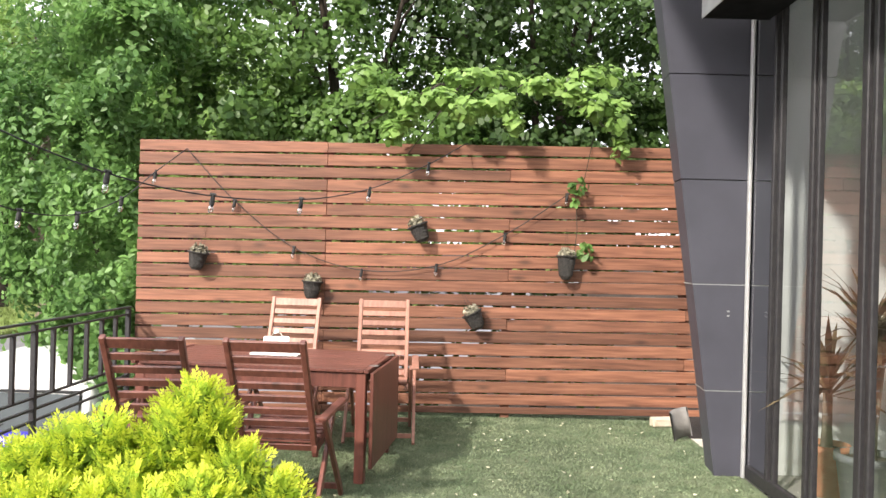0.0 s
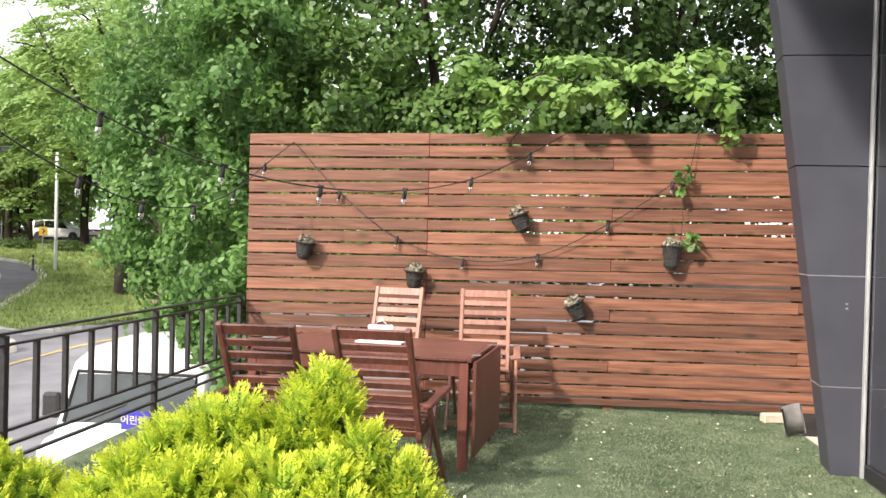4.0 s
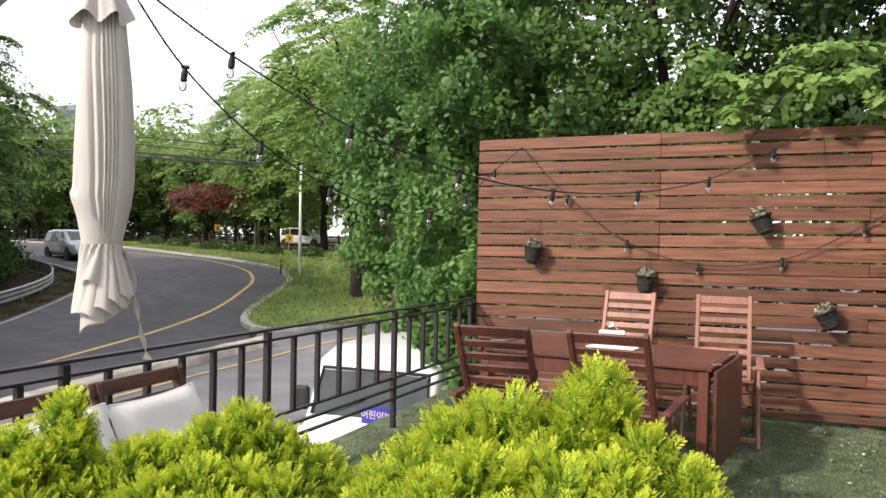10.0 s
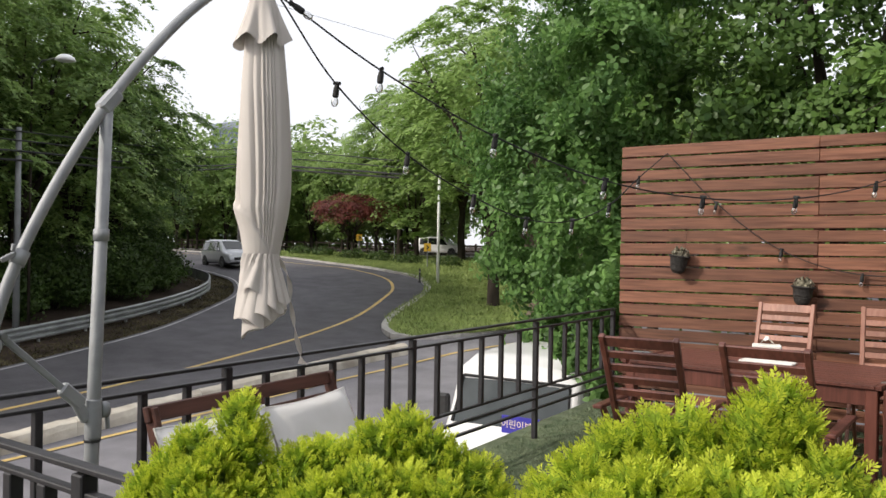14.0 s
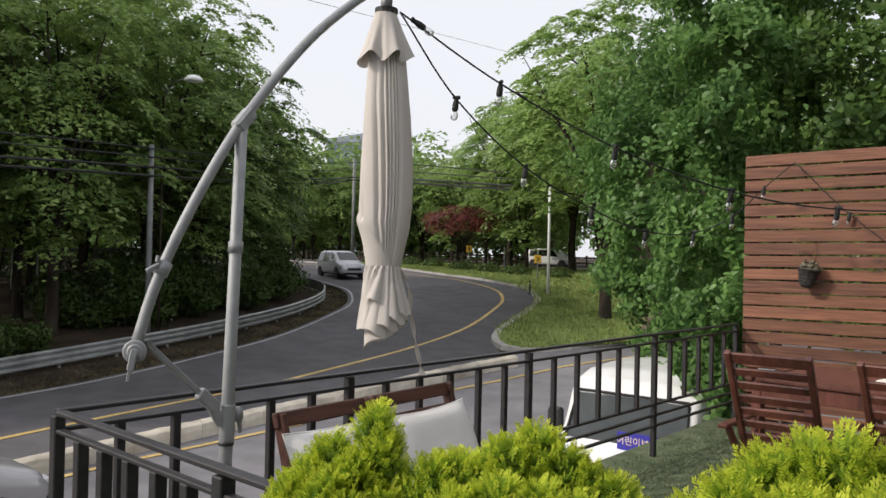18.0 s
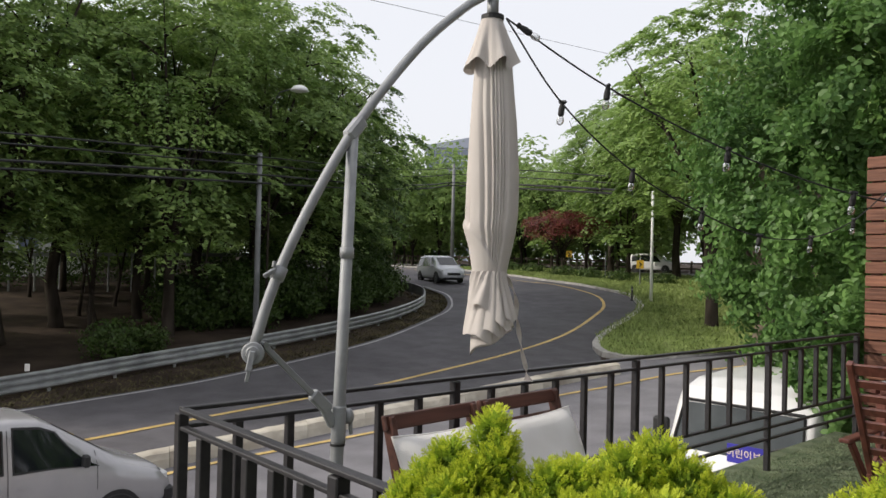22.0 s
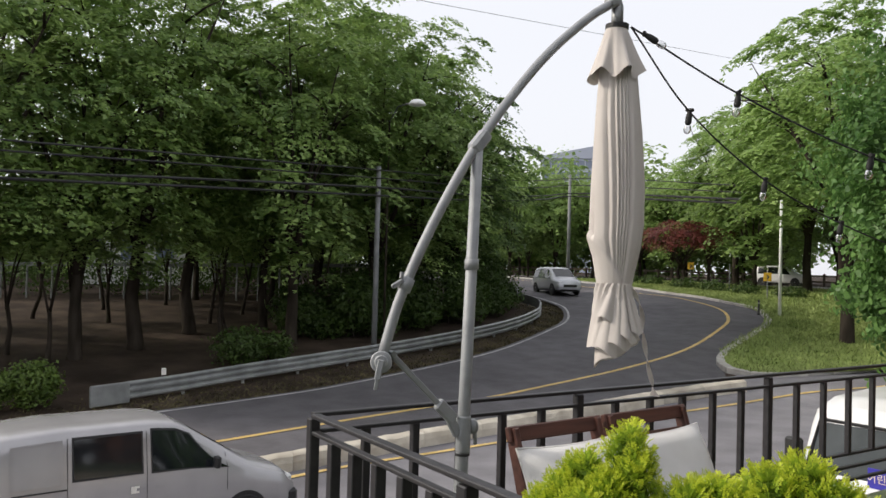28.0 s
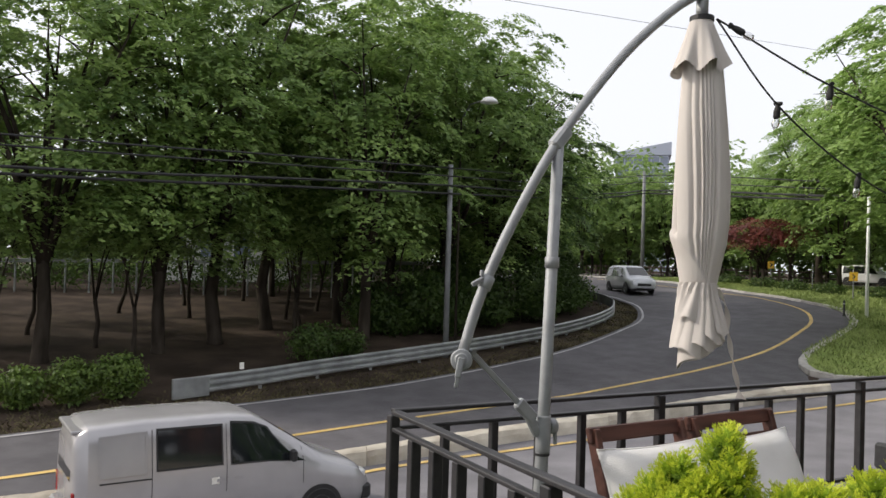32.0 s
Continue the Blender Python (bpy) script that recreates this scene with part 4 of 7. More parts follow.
# distant woods that close the view
r = np.random.default_rng(21)
far = []
for x0, y0, x1, y1, n, hgt in ((-58, -22, -66, 34, 15, 6.0), (-70, 30, -98, 56, 9, 9.0), (-104, 62, -62, 82, 13, 11.5), (-62, 80, -20, 80, 12, 11.0), (-20, 60, 10, 50, 8, 9.0), (-86, 54, -62, 76, 8, 14.5)):
    for k in range(n):
        u = (k + r.uniform(0, 0.6)) / n
        x, y = x0 + (x1 - x0) * u + r.normal(0, 1.5), y0 + (y1 - y0) * u + r.normal(0, 1.5)
        z, hh = float(land(x, y)), hgt * r.uniform(0.8, 1.15)
        m = 1100
        d = unit(r.normal(0, 1, (m, 3)))
        p = np.array((x, y, z + hh * 0.48)) + d * np.array((4.2, 4.2, hh * 0.54)) * (r.uniform(0.3, 1, (m, 1)) ** 0.5)
        far.append(leaves(r, p, d + np.array((0, 0, 0.5)), np.full(m, 0.75), LEAF4, 0.6))
solid("far_wood", quads_mesh("far_wood", np.concatenate(far), 4, M["leaf"]), None, "distant dense green woodland", "woods", kind="stuff")

# slim young stems in the wood
r = np.random.default_rng(31)
for x, y in ((-31.5, 11.2), (-32.8, 11.9), (-29.3, 4.6), (-31.0, 3.6), (-30.5, 5.8), (-33.5, 6.4), (-34.0, 15.4), (-29.0, 0.4), (-31.5, -0.6), (-35.5, 12.2), (-32.0, 16.0), (-37.5, 14.5), (-36.0, 2.2), (-38.5, 5.5), (-36.8, 8.2), (-40.5, 8.8), (-39.0, 0.5), (-35.0, -1.5), (-33.8, 1.6), (-41.5, 12.0)):
    t = thing("sapling", "slim dark young tree in the wood", "tree", Matrix.Translation((x, y, float(land(x, y)))), group="saplings")
    gg = Geo()
    limbs(gg, r, (0, 0, 0), 5.2, 0.085, 1.7, 1.0, 3, (r.normal(0, 0.15), r.normal(0, 0.15)))
    part("trunk", gg, M["bark"], t, smooth=True)
    part("crown", quads_mesh("crown", spray_crown(r, (0, 0, 4.4), (1.9, 1.9, 1.7), 60, 70, 0.7, 0.14), 3, M["leaf"]), None, t)

# red maple beyond the bend
t = thing("maple_tree", "red-leaved maple beside the far street", "tree", Matrix.Translation((-39.2, 49.6, float(land(-39.2, 49.6)))))
gg = Geo()
limbs(gg, r, (0, 0, 0), 4.4, 0.15, 1.5, 2.2, 6)
part("trunk", gg, M["bark"], t, smooth=True)
part("crown", quads_mesh("crown", spray_crown(r, (0, 0, 3.9), (3.5, 3.5, 1.35), 130, 80, 0.75, 0.17), 3, M["leaf_red"]), None, t)


def clumps(rng, blobs, size, shape, jitter=0.75, hang=0.35, gaps=0.0):
    """Leaves in uneven clumps: (centre, radii, count); they face outwards and up."""
    out = []
    for (cx, cy, cz), rad, n in blobs:
        d = unit(rng.normal(0, 1, (n, 3)))
        q = rng.uniform(0.25, 1.0, n) ** 0.45 * (0.86 + 0.22 * np.sin(d[:, 0] * 7 + cx * 3) * np.cos(d[:, 2] * 6 + cz * 2) + rng.normal(0, 0.05, n))
        p = np.array((cx, cy, cz)) + d * np.array(rad) * q[:, None]
        if gaps:
            w = np.sin(p[:, 0] * 6.1 + 1.3 * np.sin(p[:, 2] * 3.1)) + np.sin(p[:, 1] * 5.3 + 2.0 + np.sin(p[:, 0] * 2.7)) + np.sin(p[:, 2] * 6.7 + 1.7 * np.sin(p[:, 1] * 2.9))
            keep = w > gaps
            p, d = p[keep], d[keep]
        out.append(leaves(rng, p, d + np.array((0, -0.25, hang)), np.full(len(p), size), shape, jitter))
    return np.concatenate(out)


def shrub(name, label, category, x, y, blobs, size, material, group="", shape=LEAF4):
    r = np.random.default_rng(int(abs(x * 100 + y * 10)))
    t = thing(name, label, category, Matrix.Translation((x, y, float(land(x, y)) - 0.05)), group=group)
    gg = Geo()
    for (cx, cy, cz), rad, n in blobs:
        for k in range(3):
            e = (cx + r.normal(0, rad[0] * 0.4), cy + r.normal(0, rad[1] * 0.4), cz + rad[2] * 0.4)
            gg.tube([(cx * 0.4, cy * 0.4, 0), (cx * 0.7, cy * 0.7, cz * 0.5), e], [0.03, 0.022, 0.006], 5)
    part("stems", gg, M["bark"], t)
    part("foliage", quads_mesh("foliage", clumps(r, blobs, size, shape), len(shape), material), None, t)
    return t


for x, y, s in ((-23.0, -3.4, 1.0), (-23.2, -1.9, 0.95), (-23.4, -0.4, 1.05), (-23.3, 0.9, 0.9), (-23.5, 2.1, 1.0), (-23.7, 3.3, 1.05), (-23.6, -5.0, 1.0), (-24.4, -6.5, 1.0)):
    shrub("hedge_shrub", "rounded dark green clipped shrub by the road", "shrub", x, y, [((0, 0, 0.62 * s), (0.78 * s, 0.80 * s, 0.68 * s), 2600)], 0.11, M["leaf_hedge"], "roadside shrubs")
shrub("shrub", "loose green shrub behind the guard rail", "shrub", -26.9, 10.4, [((0, 0, 0.7), (0.9, 1.3, 0.75), 2600), ((-0.3, 1.3, 0.6), (0.7, 0.8, 0.6), 1300)], 0.11, M["leaf_shrub"])
for x, y, s in ((-47.2, -4.5, 1.0), (-47.0, -0.5, 1.1), (-46.6, 3.6, 1.05), (-46.0, 7.6, 1.15), (-45.4, 11.4, 1.0), (-44.6, 15.0, 1.1), (-43.4, 18.6, 1.05), (-42.2, 22.0, 1.1)):
    shrub("hedge_bush", "dim dark green hedge bush beyond the wood", "shrub", x, y, [((0, 0, 1.0 * s), (1.5 * s, 2.4 * s, 1.15 * s), 1500)], 0.17, M["leaf_shrub"], "hedge bushes")
for x, y, s in ((-30.2, 16.6, 1.0), (-30.9, 19.2, 1.1), (-31.4, 22.4, 1.15), (-32.8, 25.0, 1.1), (-34.6, 27.2, 1.05), (-33.0, 19.8, 1.2), (-37.2, 28.6, 1.0), (-31.0, 14.4, 0.8)):
    shrub("thicket", "dense dark green thicket behind the guard rail", "shrub", x, y, [((0, 0, 1.5 * s), (1.5 * s, 1.7 * s, 1.6 * s), 4200), ((0.4, 0.9, 0.8 * s), (1.2, 1.2, 0.9), 1500)], 0.15,
          M["leaf_shrub"], "thickets")
for x, y in ((-37.5, 47.6), (-34.6, 46.9), (-41.6, 49.0), (-44.6, 49.6), (-31.6, 46.2), (-28.2, 46.0)):
    shrub("low_shrub", "low dark shrub on the far verge", "shrub", x, y, [((0, 0, 0.5), (1.4, 0.8, 0.5), 900)], 0.13, M["leaf_shrub"], "verge shrubs")

# big leafy tree beside the terrace
r = np.random.default_rng(77)
TB = (-6.3, 12.2, float(land(-6.3, 12.2)))
t = thing("street_tree", "large leafy tree with pale mottled trunk beside the terrace", "tree", Matrix.Translation(TB))
gg = Geo()
limbs(gg, r, (0, 0, 0), 6.6, 0.17, 2.6, 1.3, 6, (0.9, -0.5))
part("trunk", gg, M["bark_pale"], t, smooth=True)
BL = [((-5.0, 10.8, 3.2), (1.4, 1.3, 1.7), 5200), ((-4.3, 9.7, 1.9), (1.3, 1.1, 2.0), 4600), ((-3.3, 8.7, 1.2), (0.75, 0.7, 2.0), 3200), ((-5.6, 11.9, 2.3), (1.0, 1.0, 1.2), 2300),
      ((-3.6, 11.2, 5.7), (1.6, 1.5, 1.8), 5000), ((-3.6, 9.9, 4.6), (1.5, 1.3, 1.8), 4200), ((-3.0, 8.2, 3.3), (0.8, 0.6, 1.3), 2200), ((-4.9, 10.6, 0.9), (0.6, 0.6, 0.6), 600),
      ((-4.1, 9.4, 0.4), (0.7, 0.6, 0.8), 1000), ((-2.85, 7.9, 0.2), (0.4, 0.5, 1.1), 1100), ((-2.4, 11.0, 7.8), (2.0, 1.8, 1.4), 4200), ((-3.25, 7.95, 0.30), (0.36, 0.4, 0.55), 700)]
BL = [((a[0] - TB[0], a[1] - TB[1], a[2] - TB[2]), b, int(c * 4.2)) for a, b, c in BL]
part("crown", quads_mesh("crown", clumps(r, BL, 0.086, LEAF6, 0.72, 0.25, 0.12), 6, M["leaf_street"]), None, t)

# trees close behind the fence
LEFT_CROWN = [((-1.6, 9.6, 4.3), (1.6, 1.1, 2.1), 4200), ((-0.4, 9.3, 2.9), (2.0, 0.8, 0.9), 3600), ((-0.6, 10.2, 6.6), (2.4, 1.4, 1.6), 4200), ((-0.8, 11.6, 4.2), (2.6, 0.6, 2.2), 3600), ((-2.2, 8.9, 3.0), (1.0, 0.7, 0.9), 1900), ((-1.4, 8.6, 1.2), (1.3, 0.5, 1.2), 1500)]
for bx, by, blobs, seed in (
        (-0.9, 10.3, LEFT_CROWN, 5),
        (1.6, 10.6, [((0.9, 9.9, 4.7), (1.9, 1.2, 2.0), 4400), ((1.7, 9.1, 2.8), (1.7, 0.7, 0.8), 2800), ((2.0, 10.4, 7.0), (2.4, 1.5, 1.6), 4200), ((2.2, 11.8, 4.2), (2.8, 0.6, 2.6), 6200), ((1.7, 8.6, 1.8), (1.9, 0.6, 0.9), 650), ((0.4, 8.0, 0.6), (2.8, 0.4, 0.9), 900)], 6),
        (4.2, 10.2, [((3.3, 9.6, 3.8), (1.5, 1.0, 1.8), 3600), ((4.6, 10.2, 6.2), (2.2, 1.4, 1.8), 3800), ((3.6, 9.2, 2.5), (1.0, 0.8, 0.7), 1300), ((2.5, 8.9, 1.9), (1.2, 0.5, 0.8), 900)], 7)):
    r = np.random.default_rng(seed)
    z = float(land(bx, by))
    t = thing("tree", "dense leafy tree behind the timber fence", "tree", Matrix.Translation((bx, by, z)), group="trees behind the fence")
    gg = Geo()
    limbs(gg, r, (0, 0, 0), 9.0, 0.13, 3.6, 1.8, 6)
    part("trunk", gg, M["bark"], t, smooth=True)
    bl = [((a[0] - bx, a[1] - by, a[2] - z), b, int(c * (2.5 if bx < 0 else 2.8))) for a, b, c in blobs]
    # the right-hand crowns get the leaf colour darkened for shade
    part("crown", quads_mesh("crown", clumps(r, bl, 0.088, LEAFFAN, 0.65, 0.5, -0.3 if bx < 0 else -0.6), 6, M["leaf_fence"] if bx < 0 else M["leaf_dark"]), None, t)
r = np.random.default_rng(9)
t = thing("overhanging_branch", "bright young leafy branch hanging over the fence top", "branch", Matrix.Translation((0.9, 7.5, 2.9)))
gg = Geo()
for e in ((-1.3, -0.7, -0.35), (-0.5, -0.9, -0.2), (0.2, -0.8, -0.15), (0.8, -0.6, -0.25), (-0.9, -0.75, -0.6), (1.05, -0.55, -0.5)):
    gg.tube([(0.2, 0.6, 0.3), (e[0] * 0.5, e[1] * 0.3, 0.12), e], [0.018, 0.011, 0.003], 6)
SB = [((-1.08, -0.72, -0.12), (0.17, 0.2, 0.11), 90), ((-0.88, -0.75, -0.17), (0.19, 0.2, 0.12), 110), ((-0.62, -0.72, -0.10), (0.20, 0.2, 0.10), 110), ((-0.42, -0.78, -0.20), (0.20, 0.2, 0.12), 120),
      ((-0.14, -0.76, -0.14), (0.20, 0.2, 0.13), 120), ((0.00, -0.80, -0.32), (0.11, 0.14, 0.12), 60), ((-1.02, -0.78, -0.42), (0.12, 0.14, 0.14), 60), ((-0.92, -0.76, -0.30), (0.12, 0.14, 0.12), 50),
      ((0.24, -0.70, 0.03), (0.24, 0.22, 0.09), 110), ((0.50, -0.74, -0.04), (0.16, 0.2, 0.12), 90), ((0.70, -0.74, -0.14), (0.18, 0.2, 0.16), 110), ((0.90, -0.72, -0.22), (0.14, 0.18, 0.20), 90),
      ((0.96, -0.66, -0.48), (0.10, 0.12, 0.13), 40), ((-0.30, -0.55, 0.12), (0.5, 0.25, 0.10), 150), ((-1.30, -0.6, 0.10), (0.25, 0.25, 0.14), 90), ((0.75, -0.55, 0.16), (0.4, 0.22, 0.10), 90)]
part("twigs", gg, M["bark"], t)
part("foliage", quads_mesh("foliage", clumps(r, SB, 0.088, LEAFFAN, 0.42, 0.9), 6, M["leaf_branch"]), None, t)


# ---- golden conifers in front ----
def lobe_width(u, hgt, rad, sharp):
    """Outline of a lobe: its width at the share u of the way down."""
    return np.sqrt(np.clip(1 - (1 - np.clip(u * hgt / (rad * sharp), 0, 1)) ** 2, 0, 1))


def conifer_leaves(rng, lobes, sharp, density=1.0):
    """Flat fern-like sprays over upright plumes: (tip, radius, height); young tips, older base and a core darkened for
    shade apart.
    """
    young, old, core = [], [], []
    for me, ((tx, ty, tz), rad, hgt) in enumerate(lobes):
        n = int(density * 30000 * rad * hgt)
        u = rng.uniform(0.0, 1.0, n) ** 1.2
        prof = lobe_width(u, hgt, rad, sharp)
        a = rng.uniform(0, 2 * math.pi, n)
        rr = rad * prof * rng.uniform(0.62, 0.90, n)
        p = np.stack([tx + rr * np.cos(a), ty + rr * np.sin(a), tz - 0.022 - u * hgt], 1)
        keep = np.ones(n, bool)
        for other, ((ox, oy, oz), orad, ohgt) in enumerate(lobes):
            if other != me:
                ou = (oz - p[:, 2]) / ohgt
                ow = orad * lobe_width(np.clip(ou, 0, 1), ohgt, orad, sharp) * 0.62
                keep &= ~((ou > 0.05) & (np.hypot(p[:, 0] - ox, p[:, 1] - oy) < ow))
        p, a, prof, u = p[keep], a[keep], prof[keep], u[keep]
        n = len(p)
        out = np.stack([np.cos(a), np.sin(a), np.zeros(n)], 1)
        axis = unit(out * (0.25 + 0.5 * prof)[:, None] + np.array((0, 0, 1.0)) + rng.normal(0, 0.17, (n, 3)))
        face = unit(out + rng.normal(0, 0.55, (n, 3)))
        flat = unit(np.cross(axis, face))
        face = np.cross(flat, axis)
        length = rng.uniform(0.026, 0.042, n)
        pairs = 7
        for k in range(2 * pairs + 1):
            tip = k == 2 * pairs
            w = 1.0 if tip else 0.12 + 0.80 * (k // 2) / (pairs - 0.5)
            side = 0 if tip else (-1) ** k
            spread = 0.0 if tip else 0.95 - 0.35 * w
            d = unit(axis * math.cos(spread) + flat * (side * math.sin(spread)) + rng.normal(0, 0.10, (n, 3)) + face * (0.22 * w))
            st0 = p + axis * (length * min(w, 0.90))[:, None] + face * (0.10 * length * w * w)[:, None]
            ln = (length * (0.20 if tip else 0.38 - 0.18 * w) * rng.uniform(0.8, 1.2, n))[:, None]
            wv = np.cross(d, face) * 0.17
            mid = st0 + d * ln * 0.55 + face * ln * 0.10
            quad = np.stack([st0, mid + wv * ln, st0 + d * ln, mid - wv * ln], 1).reshape(-1, 3)
            (young if w > 0.52 else old).append(quad)
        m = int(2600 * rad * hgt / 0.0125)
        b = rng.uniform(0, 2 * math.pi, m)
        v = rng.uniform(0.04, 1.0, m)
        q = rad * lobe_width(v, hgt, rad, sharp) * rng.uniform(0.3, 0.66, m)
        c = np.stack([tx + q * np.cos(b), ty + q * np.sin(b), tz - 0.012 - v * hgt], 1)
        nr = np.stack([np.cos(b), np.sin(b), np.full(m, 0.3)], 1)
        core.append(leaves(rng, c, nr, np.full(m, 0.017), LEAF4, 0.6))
    return np.concatenate(young), np.concatenate(old), np.concatenate(core)


def conifer(lobes, foot, label, seed, sharp=1.6, w=0.19):
    r = np.random.default_rng(seed)
    fx, fy = foot
    t = thing("conifer", label, "shrub", Matrix.Translation((fx, fy, 0.52)), group="golden conifers")
    rel = [((a[0] - fx, a[1] - fy, a[2] - 0.52), b, c) for a, b, c in lobes]
    gg = Geo()
    for (x, y, z), b, c in rel:
        gg.tube([(0, 0, -0.02), (x * 0.5, y * 0.5, z * 0.4), (x, y, z - 0.03)], [0.014, 0.009, 0.002], 6)
    part("stems", gg, M["bark"], t)
    young, old, core = conifer_leaves(r, rel, sharp)
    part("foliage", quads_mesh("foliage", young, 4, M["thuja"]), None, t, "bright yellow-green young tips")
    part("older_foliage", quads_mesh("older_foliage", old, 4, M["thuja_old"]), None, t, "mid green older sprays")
    part("inner_foliage", quads_mesh("inner_foliage", core, 4, M["thuja_inner"]), None, t, "inner foliage coloured darker for shade")
    pl = thing("planter", "dark square planter for a golden conifer", "planter", Matrix.Translation((fx, fy, 0)), group="planters")
    gg = Geo()
    for s in (-1, 1):
        gg.box((-w, s * w - 0.012, 0.0), (w, s * w + 0.012, 0.55), None, 0.004)
        gg.box((s * w - 0.012, 0.012 - w, 0.0), (s * w + 0.012, w - 0.012, 0.55), None, 0.004)
    part("box", gg, M["pot_black"], pl)
    part("soil", Geo().box((0.013 - w, 0.013 - w, 0.1), (w - 0.013, w - 0.013, 0.515)), M["soil"], pl)
    return t


def tips(points, rad, hgt, up=0.0):
    return [((p[0], p[1], p[2] + up), rad, hgt) for p in points]


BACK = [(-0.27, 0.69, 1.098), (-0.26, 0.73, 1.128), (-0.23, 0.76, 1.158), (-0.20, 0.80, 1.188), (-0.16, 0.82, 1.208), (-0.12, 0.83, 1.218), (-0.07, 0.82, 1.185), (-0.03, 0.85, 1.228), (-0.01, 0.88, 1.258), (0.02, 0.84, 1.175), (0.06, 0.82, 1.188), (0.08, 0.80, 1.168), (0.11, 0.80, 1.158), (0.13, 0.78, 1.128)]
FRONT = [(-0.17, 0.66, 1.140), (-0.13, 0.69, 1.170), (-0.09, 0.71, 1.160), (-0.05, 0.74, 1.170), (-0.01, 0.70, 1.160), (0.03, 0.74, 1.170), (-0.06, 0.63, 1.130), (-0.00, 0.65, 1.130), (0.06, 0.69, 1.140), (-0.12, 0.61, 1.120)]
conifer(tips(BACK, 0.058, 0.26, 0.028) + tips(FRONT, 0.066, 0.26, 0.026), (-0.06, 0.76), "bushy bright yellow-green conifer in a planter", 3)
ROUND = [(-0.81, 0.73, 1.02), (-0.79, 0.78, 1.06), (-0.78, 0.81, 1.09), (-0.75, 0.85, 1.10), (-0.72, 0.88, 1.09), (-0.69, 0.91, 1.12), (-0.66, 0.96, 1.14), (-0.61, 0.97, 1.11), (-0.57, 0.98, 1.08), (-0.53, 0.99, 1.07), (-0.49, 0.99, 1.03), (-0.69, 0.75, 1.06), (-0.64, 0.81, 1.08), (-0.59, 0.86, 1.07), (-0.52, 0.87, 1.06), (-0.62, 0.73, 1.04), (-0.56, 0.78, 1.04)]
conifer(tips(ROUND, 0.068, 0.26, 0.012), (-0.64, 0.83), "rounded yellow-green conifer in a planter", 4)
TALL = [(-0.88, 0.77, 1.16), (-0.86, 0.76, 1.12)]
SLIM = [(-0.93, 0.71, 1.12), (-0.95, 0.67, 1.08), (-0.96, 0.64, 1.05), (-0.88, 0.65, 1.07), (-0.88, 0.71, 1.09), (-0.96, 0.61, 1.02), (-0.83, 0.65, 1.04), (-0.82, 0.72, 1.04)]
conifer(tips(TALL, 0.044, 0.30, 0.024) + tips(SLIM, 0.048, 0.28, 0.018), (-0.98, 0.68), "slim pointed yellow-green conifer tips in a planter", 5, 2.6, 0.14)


# ---- terrace furniture ----
def garden_chair(at, wood, label, recline=0.40, high=1.005):
    """Folding armchair: local +y is where the sitter looks; the back leans to -y."""
    c = thing("garden_chair", label, "chair", at, group="garden chairs round the table")
    hw = 0.195
    top, foot = Vector((0, -0.30 - recline * 0.55, high)), Vector((0, -0.12, 0.34))
    along = (top - foot).normalized()
    nrm = Vector((0, -along.z, along.y))
    for s in (-1, 1):
        part("back_stile", Geo().beam(foot + Vector((s * hw, 0, 0)), top + Vector((s * hw, 0, 0)), 0.032, 0.036, up=nrm, bevel=0.005), wood, c)
        part("front_leg", Geo().beam((s * 0.265, -0.26, 0.572), (s * 0.265, 0.33, 0.0), 0.024, 0.045, up=(0, 0.7, 0.7), bevel=0.004), wood, c)
        part("rear_leg", Geo().beam((s * 0.235, 0.18, 0.568), (s * 0.235, -0.34, 0.0), 0.024, 0.045, up=(0, -0.7, 0.7), bevel=0.004), wood, c)
        part("armrest", Geo().beam((s * 0.27, -0.34, 0.585), (s * 0.27, 0.30, 0.575), 0.055, 0.022, bevel=0.006), wood, c)
        part("seat_rail", Geo().beam((s * 0.20, -0.18, 0.385), (s * 0.20, 0.27, 0.43), 0.028, 0.045, bevel=0.004), wood, c)
    n = 9
    ln = (top - foot).length
    for i in range(n):
        w = 0.062 if i == n - 1 else 0.044
        p = foot + along * (0.06 + (ln - 0.10) * i / (n - 1))
        part("back_slat", Geo().beam(p + Vector((-hw + 0.014, 0, 0)), p + Vector((hw - 0.014, 0, 0)), w, 0.016, up=nrm, bevel=0.003), wood, c)
    for i in range(7):
        y = -0.15 + 0.068 * i
        part("seat_slat", Geo().beam((-0.21, y, 0.408 + (y + 0.15) * 0.1 + 0.02), (0.21, y, 0.408 + (y + 0.15) * 0.1 + 0.02), 0.052, 0.016, bevel=0.003), wood, c)
    for y, z in ((-0.30, 0.06), (0.29, 0.06)):
        part("stretcher", Geo().beam((-0.25, y, z), (0.25, y, z), 0.022, 0.034, bevel=0.003), wood, c)
    return c


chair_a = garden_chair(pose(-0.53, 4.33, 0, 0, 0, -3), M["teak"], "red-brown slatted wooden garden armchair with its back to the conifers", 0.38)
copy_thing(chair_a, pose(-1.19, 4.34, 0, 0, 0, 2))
chair_c = garden_chair(pose(-0.92, 6.22, 0, 0, 0, 174), M["teak_sunlit"], "slatted wooden garden armchair by the fence, coloured pale as if sunlit", 0.10, 1.055)
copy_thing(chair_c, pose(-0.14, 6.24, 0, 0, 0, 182))

